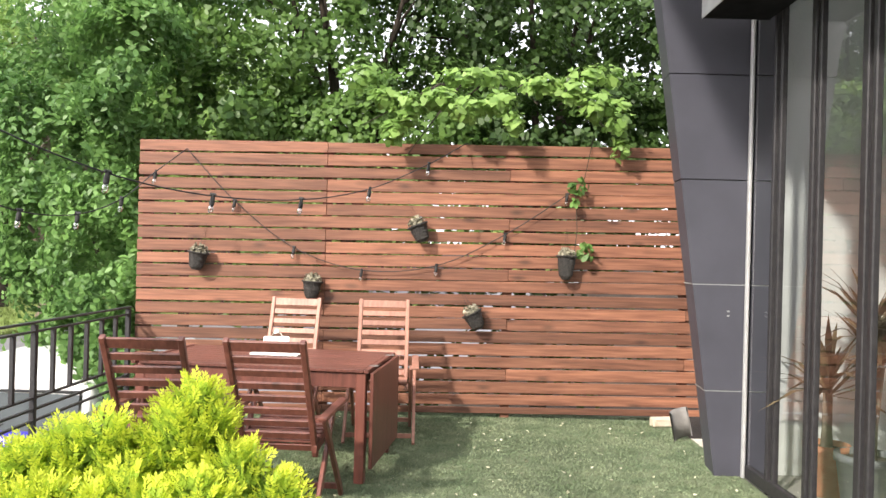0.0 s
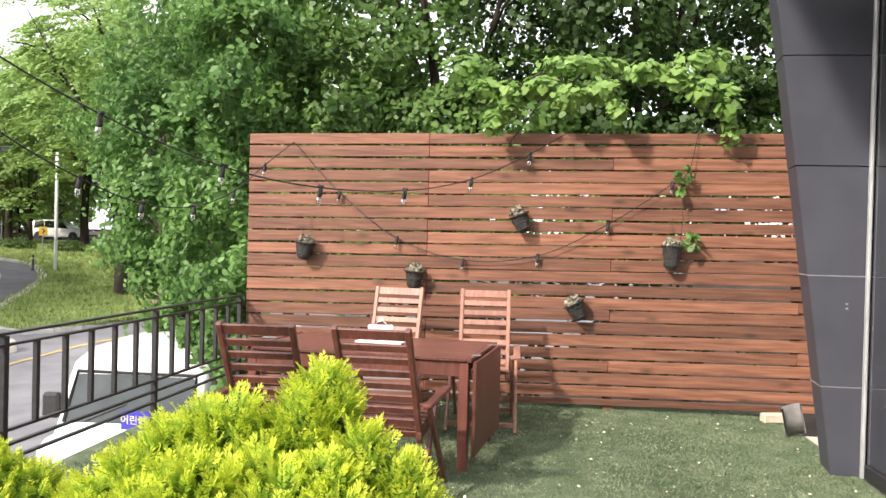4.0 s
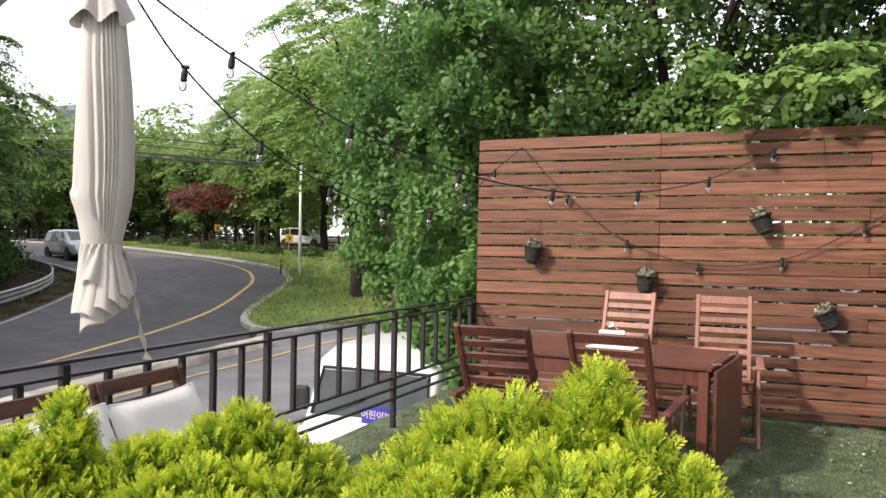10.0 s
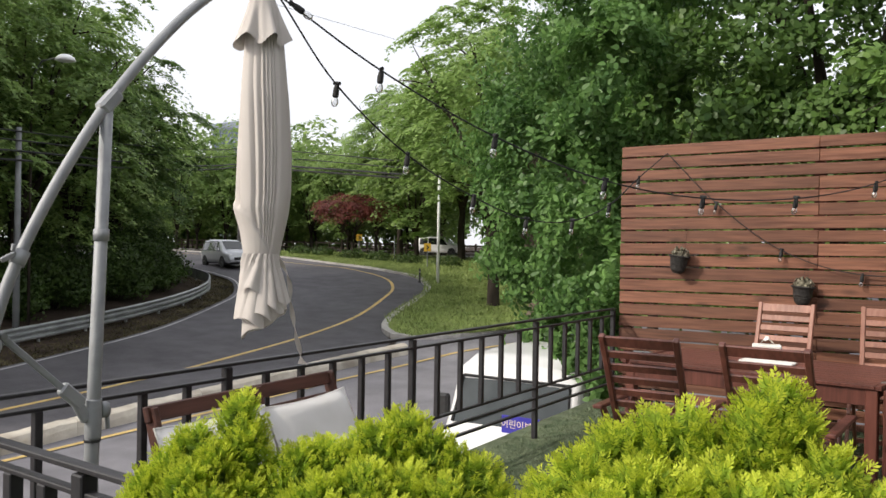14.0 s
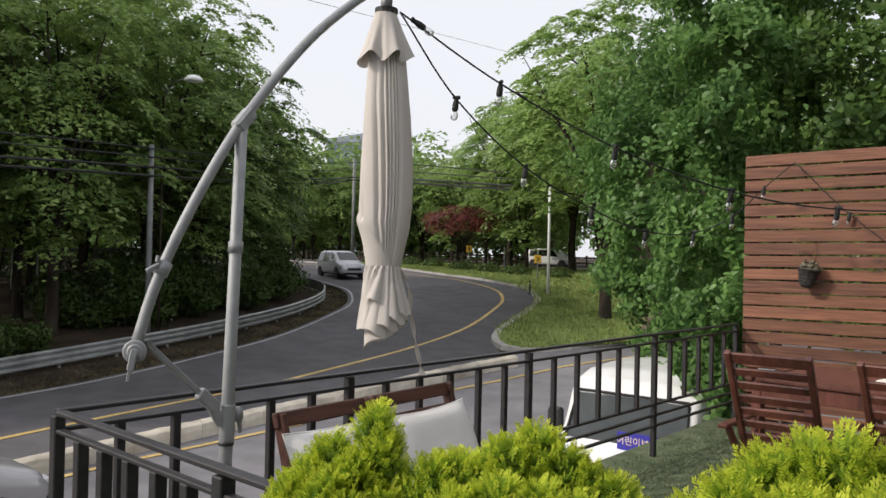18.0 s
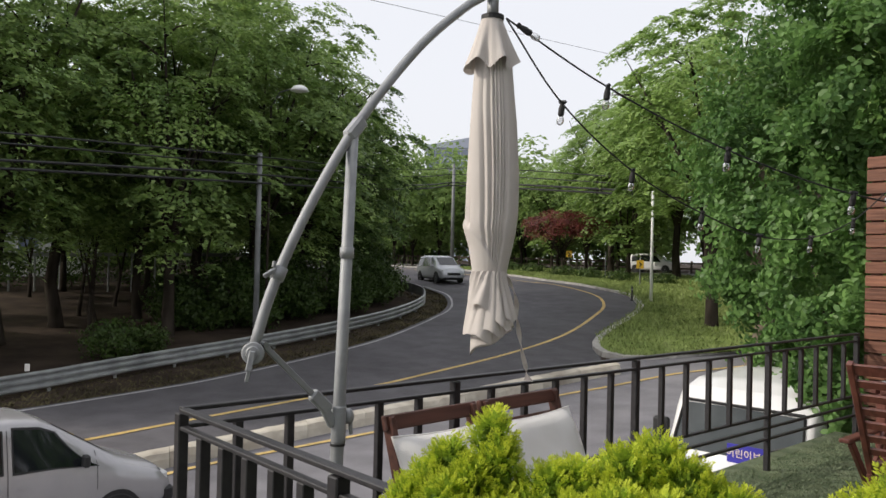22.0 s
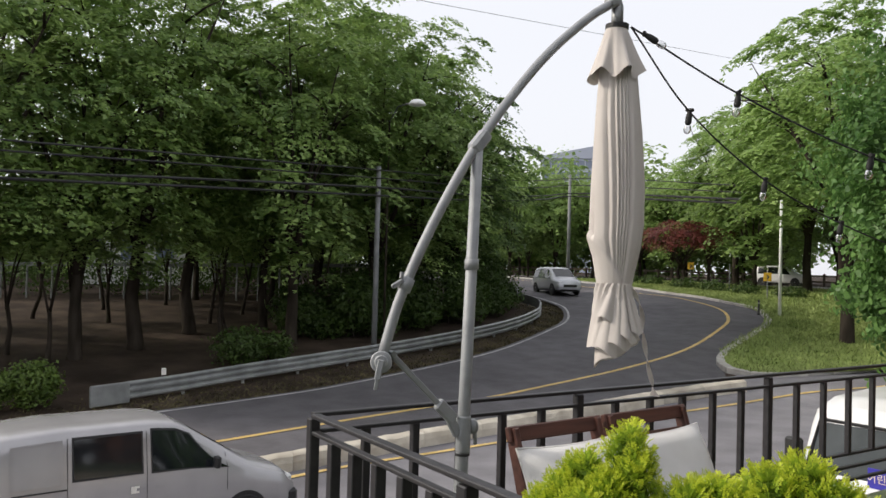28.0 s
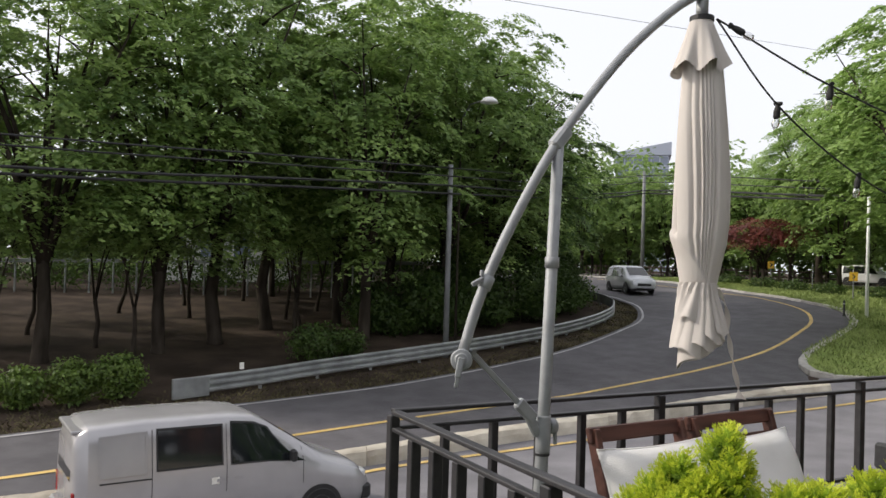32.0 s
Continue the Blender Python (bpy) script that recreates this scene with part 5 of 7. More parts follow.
table = thing("garden_table", "red-brown wooden drop-leaf garden table with one leaf hanging", "table", pose(-0.84, 5.38, 0, 0, 0, -7))
TW, TD = 1.56, 0.92
for i in range(9):
    y0 = -TD / 2 + TD * i / 9
    part("top_slat", Geo().box((-TW / 2 + 0.05, y0 + 0.002, 0.698), (TW / 2 - 0.03, y0 + TD / 9 - 0.002, 0.72), None, 0.003), M["teak"], table)
for sx in (-1, 1):
    part("end_board", Geo().box((sx * (TW / 2 - 0.012) - 0.016, -TD / 2, 0.696), (sx * (TW / 2 - 0.012) + 0.016, TD / 2, 0.721), None, 0.003), M["teak"], table)
    part("apron", Geo().box((sx * (TW / 2 - 0.08) - 0.012, -TD / 2 + 0.07, 0.60), (sx * (TW / 2 - 0.08) + 0.012, TD / 2 - 0.07, 0.695), None, 0.003), M["teak"], table)
    part("rail", Geo().box((-TW / 2 + 0.08, sx * (TD / 2 - 0.035) - 0.012, 0.60), (TW / 2 - 0.08, sx * (TD / 2 - 0.035) + 0.012, 0.695), None, 0.003), M["teak"], table)
    for sy in (-1, 1):
        part("leg", Geo().box((sx * (TW / 2 - 0.05) - 0.032, sy * (TD / 2 - 0.05) - 0.032, 0.0), (sx * (TW / 2 - 0.05) + 0.032, sy * (TD / 2 - 0.05) + 0.032, 0.697), None, 0.005), M["teak"], table)
leaf_board = part("drop_leaf", Geo().box((TW / 2 + 0.012, -TD / 2 + 0.01, 0.10), (TW / 2 + 0.036, TD / 2 - 0.01, 0.70), None, 0.004), M["teak"], table, "hanging table leaf")
for sy in (-1, 1):
    part("hinge", Geo().box((TW / 2 - 0.03, sy * 0.28 - 0.02, 0.721), (TW / 2 + 0.03, sy * 0.28 + 0.02, 0.724)), M["galv"], leaf_board)
tray = thing("napkin_box", "white tissue box standing on the table", "box", pose(-0.88, 5.74, 0.722, 0, 0, 12))
part("box", Geo().box((-0.095, -0.06, 0), (0.095, 0.06, 0.09), None, 0.008), M["paper"], tray)
part("tissue", Geo().grid([[(-0.05 + 0.02 * i, -0.02 + 0.02 * j, 0.09 + 0.07 * (1 - abs(i - 2.5) / 2.6) * (0.7 + 0.3 * math.sin(i * 2 + j * 1.7))) for i in range(6)] for j in range(3)]), M["paper"], tray)
menu = thing("papers", "pale sheet of paper lying on the table", "paper", pose(-0.82, 5.44, 0.722, 0, 0, -6))
part("sheet", Geo().box((-0.17, -0.075, 0), (0.17, 0.075, 0.012), None, 0.003), M["paper"], menu)

# bench with cushions against the railing
bench = thing("outdoor_bench", "dark red-brown wooden bench with slatted back against the railing", "bench", pose(-2.10, 2.19, 0, 0, 0, -88))
for x0, x1 in ((-0.565, -0.01), (0.01, 0.53)):
    lean = 0.16
    def bk(z):
        return -0.04 - lean * (z - 0.38) / 0.5
    part("back_top", Geo().beam((x0, bk(0.828), 0.828), (x1, bk(0.828), 0.828), 0.026, 0.060, up=(0, -0.3, 1), bevel=0.005), M["dark_teak"], bench)
    for z in (0.744, 0.652, 0.56):
        part("back_slat", Geo().beam((x0 + 0.05, bk(z), z), (x1 - 0.05, bk(z), z), 0.018, 0.046, up=(0, -0.3, 1), bevel=0.003), M["dark_teak"], bench)
    for x in (x0 + 0.03, x1 - 0.03):
        part("back_post", Geo().beam((x, bk(0.30), 0.30), (x, bk(0.848), 0.848), 0.056, 0.028, up=(1, 0, 0), bevel=0.004), M["dark_teak"], bench)
for i in range(7):
    part("seat_slat", Geo().box((-0.53, -0.02 + i * 0.085, 0.30), (0.53, 0.055 + i * 0.085, 0.322), None, 0.003), M["dark_teak"], bench)
for x in (-0.50, 0.50):
    for y in (0.0, 0.54):
        part("leg", Geo().box((x - 0.03, y - 0.03, 0.0), (x + 0.03, y + 0.03, 0.30), None, 0.004), M["dark_teak"], bench)


def cushion(name, at, w, d, h, label, seed):
    """Stuffed cushion, thicker in the middle, with soft corners and dents."""
    r = np.random.default_rng(seed)
    c = thing(name, label, "cushion", at, group="white bench cushions")
    n = 15
    gg = Geo()
    for sgn in (1, -1):
        rows = []
        for j in range(n):
            row = []
            for i in range(n):
                u, v = 2 * i / (n - 1) - 1, 2 * j / (n - 1) - 1
                e = max(0.0, (1 - abs(u) ** 2.6) * (1 - abs(v) ** 2.6)) ** 0.5
                pin = 1 - 0.06 * (1 - u * u) * abs(v) ** 4
                pin2 = 1 - 0.06 * (1 - v * v) * abs(u) ** 4
                z = sgn * h / 2 * e * (1 + 0.10 * math.sin(u * 4.1 + seed) * math.cos(v * 3.3 + seed))
                row.append((u * w / 2 * pin2, v * d / 2 * pin, z))
            rows.append(row)
        gg.grid(rows, flip=sgn < 0)
    part("cover", gg, M["cushion"], c, smooth=True)
    rim = []
    for k in range(49):
        a = 2 * math.pi * k / 48
        x, y = math.cos(a), math.sin(a)
        m_ = max(abs(x), abs(y))
        rim.append((x / m_ * w / 2 * (1 - 0.06 * (1 - (y / m_) ** 2)) * 0.998, y / m_ * d / 2 * (1 - 0.06 * (1 - (x / m_) ** 2)) * 0.998, 0))
    part("piping", Geo().tube(rim, 0.004, 5, False), M["cushion"], c)
    return c


BM = bench.matrix_basis
cushion("back_cushion", BM @ pose(-0.25, 0.015, 0.578, 113, 0, 3), 0.57, 0.46, 0.15, "plump off-white back cushion on the bench", 1)
cushion("back_cushion", BM @ pose(0.31, 0.015, 0.590, 113, 0, -2), 0.54, 0.46, 0.15, "plump off-white back cushion on the bench", 2)
cushion("seat_cushion", BM @ pose(0.0, 0.33, 0.395, 0, 0, 0), 1.06, 0.52, 0.15, "flat off-white seat cushion on the bench", 3)

# cantilever umbrella, closed
umb = thing("cantilever_umbrella", "closed beige cantilever umbrella on a grey curved mast", "umbrella", pose(-2.3, 1.49, 0))
part("base_plate", Geo().box((-0.22, -0.22, 0.0), (0.22, 0.22, 0.05), None, 0.012), M["metal_dark"], umb)
part("pole", Geo().tube([(0, -0.03, 0.04), (0, -0.028, 0.62), (0, -0.017, 1.0), (0, 0.014, 1.93)], [0.0255, 0.0255, 0.0228, 0.0215], 16), M["mast"], umb, smooth=True)
for y, z in ((-0.028, 0.60), (-0.001, 1.475)):
    part("collar", Geo().tube([(0, y, z - 0.02), (0, y, z + 0.02)], 0.0268, 16), M["mast"], umb, smooth=True)
ARM = [(0, 1.092, 1.14), (0, 1.163, 1.352), (0, 1.298, 1.625), (0, 1.505, 1.952), (0, 1.79, 2.288), (0, 2.05, 2.515), (0, 2.21, 2.62)]
arm_pts = [(0, y - 1.475, z) for _, y, z in curve(ARM, 30)]
part("arm", Geo().tube(arm_pts, 0.0188, 14), M["mast"], umb, smooth=True)
part("bracket", Geo().beam((0, -0.01, 1.90), (0, 0.055, 1.975), 0.05, 0.048, up=(1, 0, 0), bevel=0.01), M["mast"], umb)
part("arm_collar", Geo().tube([(0, -0.300, 1.375), (0, -0.280, 1.418)], 0.0245, 14), M["mast"], umb, smooth=True)
part("cleat", Geo().beam((0.006, -0.305, 1.412), (0.006, -0.352, 1.388), 0.014, 0.016, bevel=0.003).beam((0.006, -0.315, 1.418), (0.006, -0.312, 1.44), 0.012, 0.012, bevel=0.002), M["mast"], umb)
hub = part("crank_housing", Geo().lathe([(0.0, 0.045), (0.020, 0.045), (0.024, 0.040), (0.034, 0.038), (0.038, 0.032), (0.038, -0.028), (0.034, -0.034), (0.0, -0.034)], 22), M["mast"], umb, smooth=False,
           at=Matrix.Translation((0, -0.383, 1.128)) @ Vector((0.85, -0.53, 0.1)).to_track_quat("Z", "Y").to_matrix().to_4x4())
part("seam", Geo().lathe([(0.0385, -0.002), (0.0392, 0.0), (0.0392, 0.006), (0.0385, 0.008)], 22), M["black_trim"], hub)
part("crank_handle", Geo().beam((0.0, 0.008, 0.052), (-0.012, -0.060, 0.056), 0.022, 0.012, bevel=0.004).beam((-0.011, -0.055, 0.056), (-0.018, -0.094, 0.050), 0.013, 0.009, bevel=0.003), M["mast"], hub)
part("strut", Geo().beam((0, -0.345, 1.155), (0, -0.118, 0.947), 0.013, 0.021, up=(0, 1, 1), bevel=0.003), M["mast"], umb)
part("bolt", Geo().tube([(-0.018, -0.345, 1.155), (0.020, -0.345, 1.155)], 0.011, 10), M["galv"], umb)
part("strut_sleeve", Geo().beam((0, -0.140, 0.968), (0, -0.066, 0.900), 0.028, 0.046, up=(0, 1, 1), bevel=0.006), M["mast"], umb)
part("fork", Geo().beam((0, -0.095, 0.925), (0, -0.045, 0.842), 0.020, 0.036, up=(0, 1, 1), bevel=0.006), M["mast"], umb)
clamp = part("clamp", Geo().tube([(0, -0.021, 0.775), (0, -0.021, 0.785), (0, -0.020, 0.905), (0, -0.020, 0.912)], [0.0262, 0.0275, 0.0275, 0.0262], 18), M["mast"], umb, smooth=True)
part("seam_ring", Geo().tube([(0, -0.023, 0.766), (0, -0.023, 0.775)], 0.0278, 18), M["black_trim"], umb)
part("clamp_knob", Geo().tube([(-0.006, 0.006, 0.868), (-0.006, 0.034, 0.868)], 0.028, 16), M["mast"], clamp, smooth=True)
part("clamp_lever", Geo().beam((0, 0.032, 0.868), (0, 0.036, 0.800), 0.012, 0.016, bevel=0.004), M["mast"], clamp)
# hanging canopy
CX, CY = 0.0, 0.755
part("hanger", Geo().tube([(0, 0.70, 2.61), (0, CY - 0.01, 2.62), (0, CY, 2.60), (0, CY, 2.52)], [0.027, 0.03, 0.026, 0.026], 12), M["mast"], umb, smooth=True)
part("hub_ring", Geo().tube([(0, CY, 2.505), (0, CY, 2.525)], 0.05, 16), M["black_trim"], umb)
RIGHT, FRONT_DIR = Vector((0.714, 0.70, 0)), Vector((0.70, -0.714, 0))
TIE_AT = 1.05


PLEAT_AT = np.radians([66, 76, 87, 97, 109, 131, 186, 214, 238, 262, 288, 320, 360])
PLEATS = len(PLEAT_AT)
GROOVE = (0.9, 0.9, 1.0, 1.15, 1.0, 0.9, 1.35, 0.8, 0.9, 0.9, 0.9, 0.9, 0.6)
FULL = (1.0, 0.9, 1.0, 0.92, 1.0, 0.95, 1.0, 1.0, 0.95, 1.0, 0.96, 1.0, 1.0)


def step(x, lo, hi):
    k = min(1.0, max(0.0, (x - lo) / (hi - lo)))
    return k * k * (3 - 2 * k)


def canopy_point(a, u):
    """Point of the gathered cloth: a runs round it (0 to the right, a quarter turn to the front), u from top to hem."""
    left = np.interp(u, [0, 0.10, 0.30, 0.47, 0.60, 0.64, 0.70, 0.79, 0.87, 1.0], [0.04, 0.088, 0.106, 0.113, 0.117, 0.119, 0.098, 0.080, 0.086, 0.092])
    right = np.interp(u, [0, 0.10, 0.30, 0.47, 0.59, 0.66, 0.75, 0.79, 0.87, 1.0], [0.04, 0.072, 0.100, 0.114, 0.114, 0.104, 0.078, 0.068, 0.086, 0.106])
    mid, half = (right - left) / 2 + 0.016, (right + left) / 2
    gather = np.interp(u, [0, 0.25, 0.78, 0.9, 1.0], [0.0, 0.15, 0.86, 0.75, 0.6])
    ph = (a + gather * math.sin(a - TIE_AT) + 0.10 * math.sin(3.0 * u + a)) % (2 * math.pi)
    i = int(np.searchsorted(PLEAT_AT, ph)) % PLEATS
    lo = PLEAT_AT[i - 1] if i else 0.0
    wide = PLEAT_AT[i] - lo
    e = min(ph - lo, PLEAT_AT[i] - ph)
    ridge = min(1.0, e / min(0.20, wide * 0.5)) ** 0.6 * FULL[i]
    near = GROOVE[i] if PLEAT_AT[i] - ph < ph - lo else GROOVE[i - 1]
    deep = near * np.interp(u, [0, 0.1, 0.35, 0.7, 0.79, 0.9, 1.0], [0.02, 0.09, 0.17, 0.15, 0.12, 0.09, 0.08])
    deg = math.degrees(a) % 360
    line = 0.615 + (1 + math.cos(a)) / 1.5 * 0.165
    wrapped = 0.0
    if 58 < deg < 300:
        wrapped = step(u, line - 0.004, line + 0.012) * step(deg, 58, 72) * (1 - step(deg, 250, 300))
    deep *= 1 - 0.94 * wrapped
    k = 1 - deep * (1 - ridge)
    if wrapped:
        k += 0.075 * wrapped * max(0, 1 - (u - line) / 0.16)
        k += 0.012 * wrapped * math.sin(14.0 * (u - line) - 3.0 * a)
    z = 2.47 - 1.36 * u
    hem = 0.055 * math.cos(a) + 0.012 * math.sin(3 * a + 0.6)
    z += hem * max(0, (u - 0.82) / 0.18) ** 1.3
    if u > 0.80 and 20 < deg < 235:
        k *= 1 - 0.10 * step(u, 0.80, 0.84) * step(deg, 20, 40) * (1 - step(deg, 205, 235))
    return Vector((CX, CY, z)) + RIGHT * (mid + half * k * math.cos(a)) + FRONT_DIR * (half * 0.82 * k * math.sin(a))


N_A, N_U = 240, 130
rows = [[tuple(canopy_point(2 * math.pi * j / N_A, i / (N_U - 1))) for j in range(N_A + 1)] for i in range(N_U)]
inner = [[tuple(Vector((CX, CY, 0)) + (Vector(p) - Vector((CX, CY, 0))) * 0.86 + Vector((0, 0, p[2] * 0.14 + lift))) for p in rows[-1]] for lift in (0.012, 0.12)]
canopy = part("canopy", Geo().grid(rows + inner, flip=True), M["canvas"], umb, "folded beige canvas", smooth=True)
rows = []
for i in range(16):
    u = i / 15
    row = []
    for j in range(121):
        a = 2 * math.pi * j / 120
        w = math.sin(6 * a + 0.9 * math.sin(a + 1)) + 0.35 * math.sin(13 * a)
        rad = (0.046 + 0.060 * u ** 0.9) * (1 + 0.17 * u * w)
        row.append(tuple(Vector((CX, CY, 2.505 - 0.205 * u + 0.022 * u * u * math.sin(6 * a + 1.2))) + RIGHT * (rad * math.cos(a) - 0.003) + FRONT_DIR * (rad * math.sin(a))))
    rows.append(row)
part("vent_flap", Geo().grid(rows, flip=True), M["canvas"], canopy, smooth=True)
part("tie", Geo().tube([tuple(canopy_point(2 * math.pi * j / 60, 0.79) + (canopy_point(2 * math.pi * j / 60, 0.79) - Vector((CX, CY, canopy_point(2 * math.pi * j / 60, 0.79).z))) * 0.04) for j in range(61)], 0.006, 6, False), M["canvas"], canopy, smooth=True)
# loose folds of the hem, fanning out under the tie, each lapped over the next
for n_fold, (a0, a1, drop, lift) in enumerate(((232, 168, 0.235, 0.004), (188, 128, 0.275, 0.010), (146, 104, 0.150, 0.017), (150, 92, 0.285, 0.012), (112, 66, 0.262, 0.016), (88, 48, 0.235, 0.019), (64, 24, 0.205, 0.015))):
    rows = []
    for i in range(13):
        v = i / 12
        row = []
        for j in range(11):
            w = j / 10
            bot = math.radians(a0 + (a1 - a0) * w)
            top = TIE_AT + (bot - TIE_AT) * 0.55
            ang = top + (bot - top) * v ** 0.8
            q = canopy_point(ang, 0.775 + 0.225 * v)
            axis = Vector((CX, CY, q.z))
            puff = 0.006 + lift * (0.35 + 0.65 * v) + 0.010 * v * math.sin(math.pi * w) - 0.012 * w * v + 0.004 * math.sin(9 * w + n_fold)
            slant = 0.030 * (w - 0.5) * (1 if n_fold % 2 else 0.5)
            q = q + (q - axis).normalized() * (puff + 0.012 * v)
            q.z = 1.412 - (drop + slant + 0.012 * math.sin(5 * w + n_fold)) * v
            row.append(q)
        rows.append(row)
    back = [[p + (Vector((CX, CY, p.z)) - p).normalized() * 0.003 for p in row] for row in rows]
    gg = Geo().grid([[tuple(p) for p in row] for row in rows]).grid([[tuple(p) for p in row] for row in back], flip=True)
    part("fold", gg, M["canvas"], canopy, smooth=True)
tail = [(0.09, CY + 0.03, 1.39), (0.07, CY + 0.11, 1.30), (0.07, CY + 0.13, 1.18), (0.08, CY + 0.15, 1.06), (0.085, CY + 0.175, 0.98), (0.09, CY + 0.185, 0.93)]
gg = Geo()
rows = []
for k, p in enumerate(curve(tail, 24)):
    a = k * 0.55
    wd = 0.011 if k < 19 else 0.011 + 0.004 * (k - 19)
    rows.append([(p[0] + wd * math.cos(a), p[1] + wd * math.sin(a), p[2]), (p[0] + 0.004 * math.sin(a), p[1] - 0.004 * math.cos(a), p[2]), (p[0] - wd * math.cos(a), p[1] - wd * math.sin(a), p[2])])
part("tie_end", gg.grid(rows), M["canvas"], canopy, smooth=True)


# ---- string lights ----
def string_light(name, pts, bulbs, label, lying=None):
    """Black cable with sockets and clear bulbs that hang from it."""
    s = thing(name, label, "string light", kind="", group="string lights")
    part("cable", Geo().tube([tuple(p) for p in curve(pts, 70)], 0.0042, 6), M["rubber"], s)
    for i, b in enumerate(bulbs):
        a = (i * 2.4) % 6.28
        gg = Geo()
        gg.lathe([(0.007, 0.010), (0.010, 0.0), (0.012, -0.010), (0.015, -0.024), (0.015, -0.050), (0.013, -0.056)], 12)
        gg.tube([(-0.018, 0, 0.008), (0.018, 0, 0.008)], 0.009, 8)
        hung = pose(b[0], b[1], b[2], 8 * math.sin(a), 8 * math.cos(a), 57 * a)
        if lying and i == 0:
            hung = Matrix.Translation(b) @ Vector(lying).to_track_quat("-Z", "Y").to_matrix().to_4x4()
        so = part("socket", gg, M["rubber"], s, "black rubber lamp socket", at=hung)
        part("bulb", Geo().lathe([(0.008, -0.055), (0.015, -0.066), (0.0178, -0.081), (0.0135, -0.096), (0.003, -0.102)], 12), M["bulb"], so, smooth=True)
    return s


U = (-2.27, 2.30, 2.52)
S2 = [(-2.035, 2.735, 2.255), (-1.718, 3.256, 1.999), (-1.366, 3.834, 1.819), (-1.004, 4.428, 1.755), (-0.609, 5.078, 1.786), (-0.221, 5.714, 1.917), (0.194, 6.396, 2.183)]
S1 = [(-2.271, 2.705, 2.205), (-2.231, 3.245, 1.931), (-2.186, 3.873, 1.749), (-2.141, 4.485, 1.641), (-2.094, 5.135, 1.655), (-2.05, 5.75, 1.80), (-2.008, 6.319, 2.056)]
string_light("string_light", [U, *S2, (0.519, 6.96, 2.44)], [(-2.24, 2.36, 2.49), *S2], "black string light cable with clear bulbs above the table", (0.6, 0.58, -0.55))
string_light("string_light", [U, *S1, (-1.964, 6.96, 2.324)], S1, "black string light cable with clear bulbs along the terrace edge")
S3 = [(-1.528, 6.955, 1.872), (-0.992, 6.955, 1.472), (-0.388, 6.955, 1.288), (0.274, 6.955, 1.346), (0.875, 6.955, 1.637), (1.415, 6.955, 2.001)]
string_light("string_light", [(-1.964, 6.96, 2.324), *S3, (1.45, 6.97, 2.05)], S3, "black string light cable sagging across the fence boards")

# ---- baskets on the fence ----
def basket(x, z, tilt, seed, long=1.0):
    """Small wicker wall basket with a dried succulent on a cord."""
    r = np.random.default_rng(seed)
    b = thing("wall_basket", "dark wicker basket with dried succulents hung on the fence", "basket", pose(x, 6.905, z, 0, tilt, 0), group="fence baskets")
    rings = []
    for i in range(12):
        u = i / 11
        rr = 0.050 + 0.032 * (1 - u) ** 0.7 - 0.016 * max(0.0, u - 0.8) / 0.2 + r.normal(0, 0.0012)
        rings.append((rr * (1.015 if i % 2 else 0.985), 0.02 - 0.15 * long * u))
    part("weave", Geo().lathe(rings, 22, lambda a, i: 1 + 0.035 * math.sin(11 * a + math.pi * i)), M["wicker"], b)
    part("rim", Geo().tube([(0.09 * math.cos(k * 0.3927), 0.09 * math.sin(k * 0.3927), 0.022) for k in range(17)], 0.008, 6, False), M["wicker"], b)
    n = 320
    d = unit(r.normal(0, 1, (n, 3)) * np.array((1, 1, 0.7)) + np.array((0, 0, 0.6)))
    p = np.array((0, 0, 0.03)) + d * np.array((0.082, 0.080, 0.075)) * r.uniform(0.3, 1, (n, 1))
    part("succulent", quads_mesh("succulent", leaves(r, p, d, np.full(n, 0.032), LEAF4, 0.8), 4, M["succulent"]), None, b, "grey-green dried succulents")
    part("cord", Geo().tube([(-0.02, 0.06, 0.02), (0.0, 0.085, 0.28), (0.03, 0.06, 0.02)], 0.0022, 4), M["rubber"], b)
    return b


basket(-1.825, 1.385, 8, 1)
basket(-0.815, 1.155, 4, 2)
basket(0.105, 1.675, -22, 3)
basket(0.605, 0.915, -27, 4)
basket(1.415, 1.435, 2, 5, 1.35)
r = np.random.default_rng(40)
vine = thing("vine", "thin vine with fresh green leaves on the fence", "vine", pose(1.5, 6.95, 1.9))
part("stem", Geo().tube([(0.14, 0.04, 0.62), (0.06, -0.02, 0.25), (-0.02, -0.04, 0.10), (0.0, -0.05, -0.2), (-0.02, -0.04, -0.45), (0.08, -0.05, -0.42)], 0.0035, 5), M["bark"], vine)
bl = [((0.0, -0.05, 0.17), (0.10, 0.05, 0.09), 26), ((0.09, -0.06, -0.41), (0.10, 0.06, 0.10), 30), ((-0.03, -0.05, 0.02), (0.04, 0.03, 0.06), 6)]
part("leaves", quads_mesh("leaves", clumps(r, bl, 0.075, LEAF6), 6, M["leaf_street"]), None, vine)

# bits at the foot of the wing wall
br = thing("brick", "pale broken brick lying at the fence foot", "brick", pose(2.27, 6.83, 0.0, 0, 0, 12))
part("block", Geo().box((-0.10, -0.045, 0.0), (0.10, 0.045, 0.08), None, 0.012), mat("pale_brick", (0.5, 0.42, 0.32), (0.62, 0.54, 0.44), 9, 0.9, 0.4, 50), br)
ti = thing("roof_tile", "grey curved roof tile leaning on the wing wall", "tile", pose(2.30, 6.28, 0.02, 0, -14, 20))
gg = Geo()
rows = [[(0.09 * math.cos(a), 0.09 * math.sin(a) * 0.6, z) for a in np.linspace(0.2, 2.9, 9)] for z in (0.0, 0.12, 0.24)]
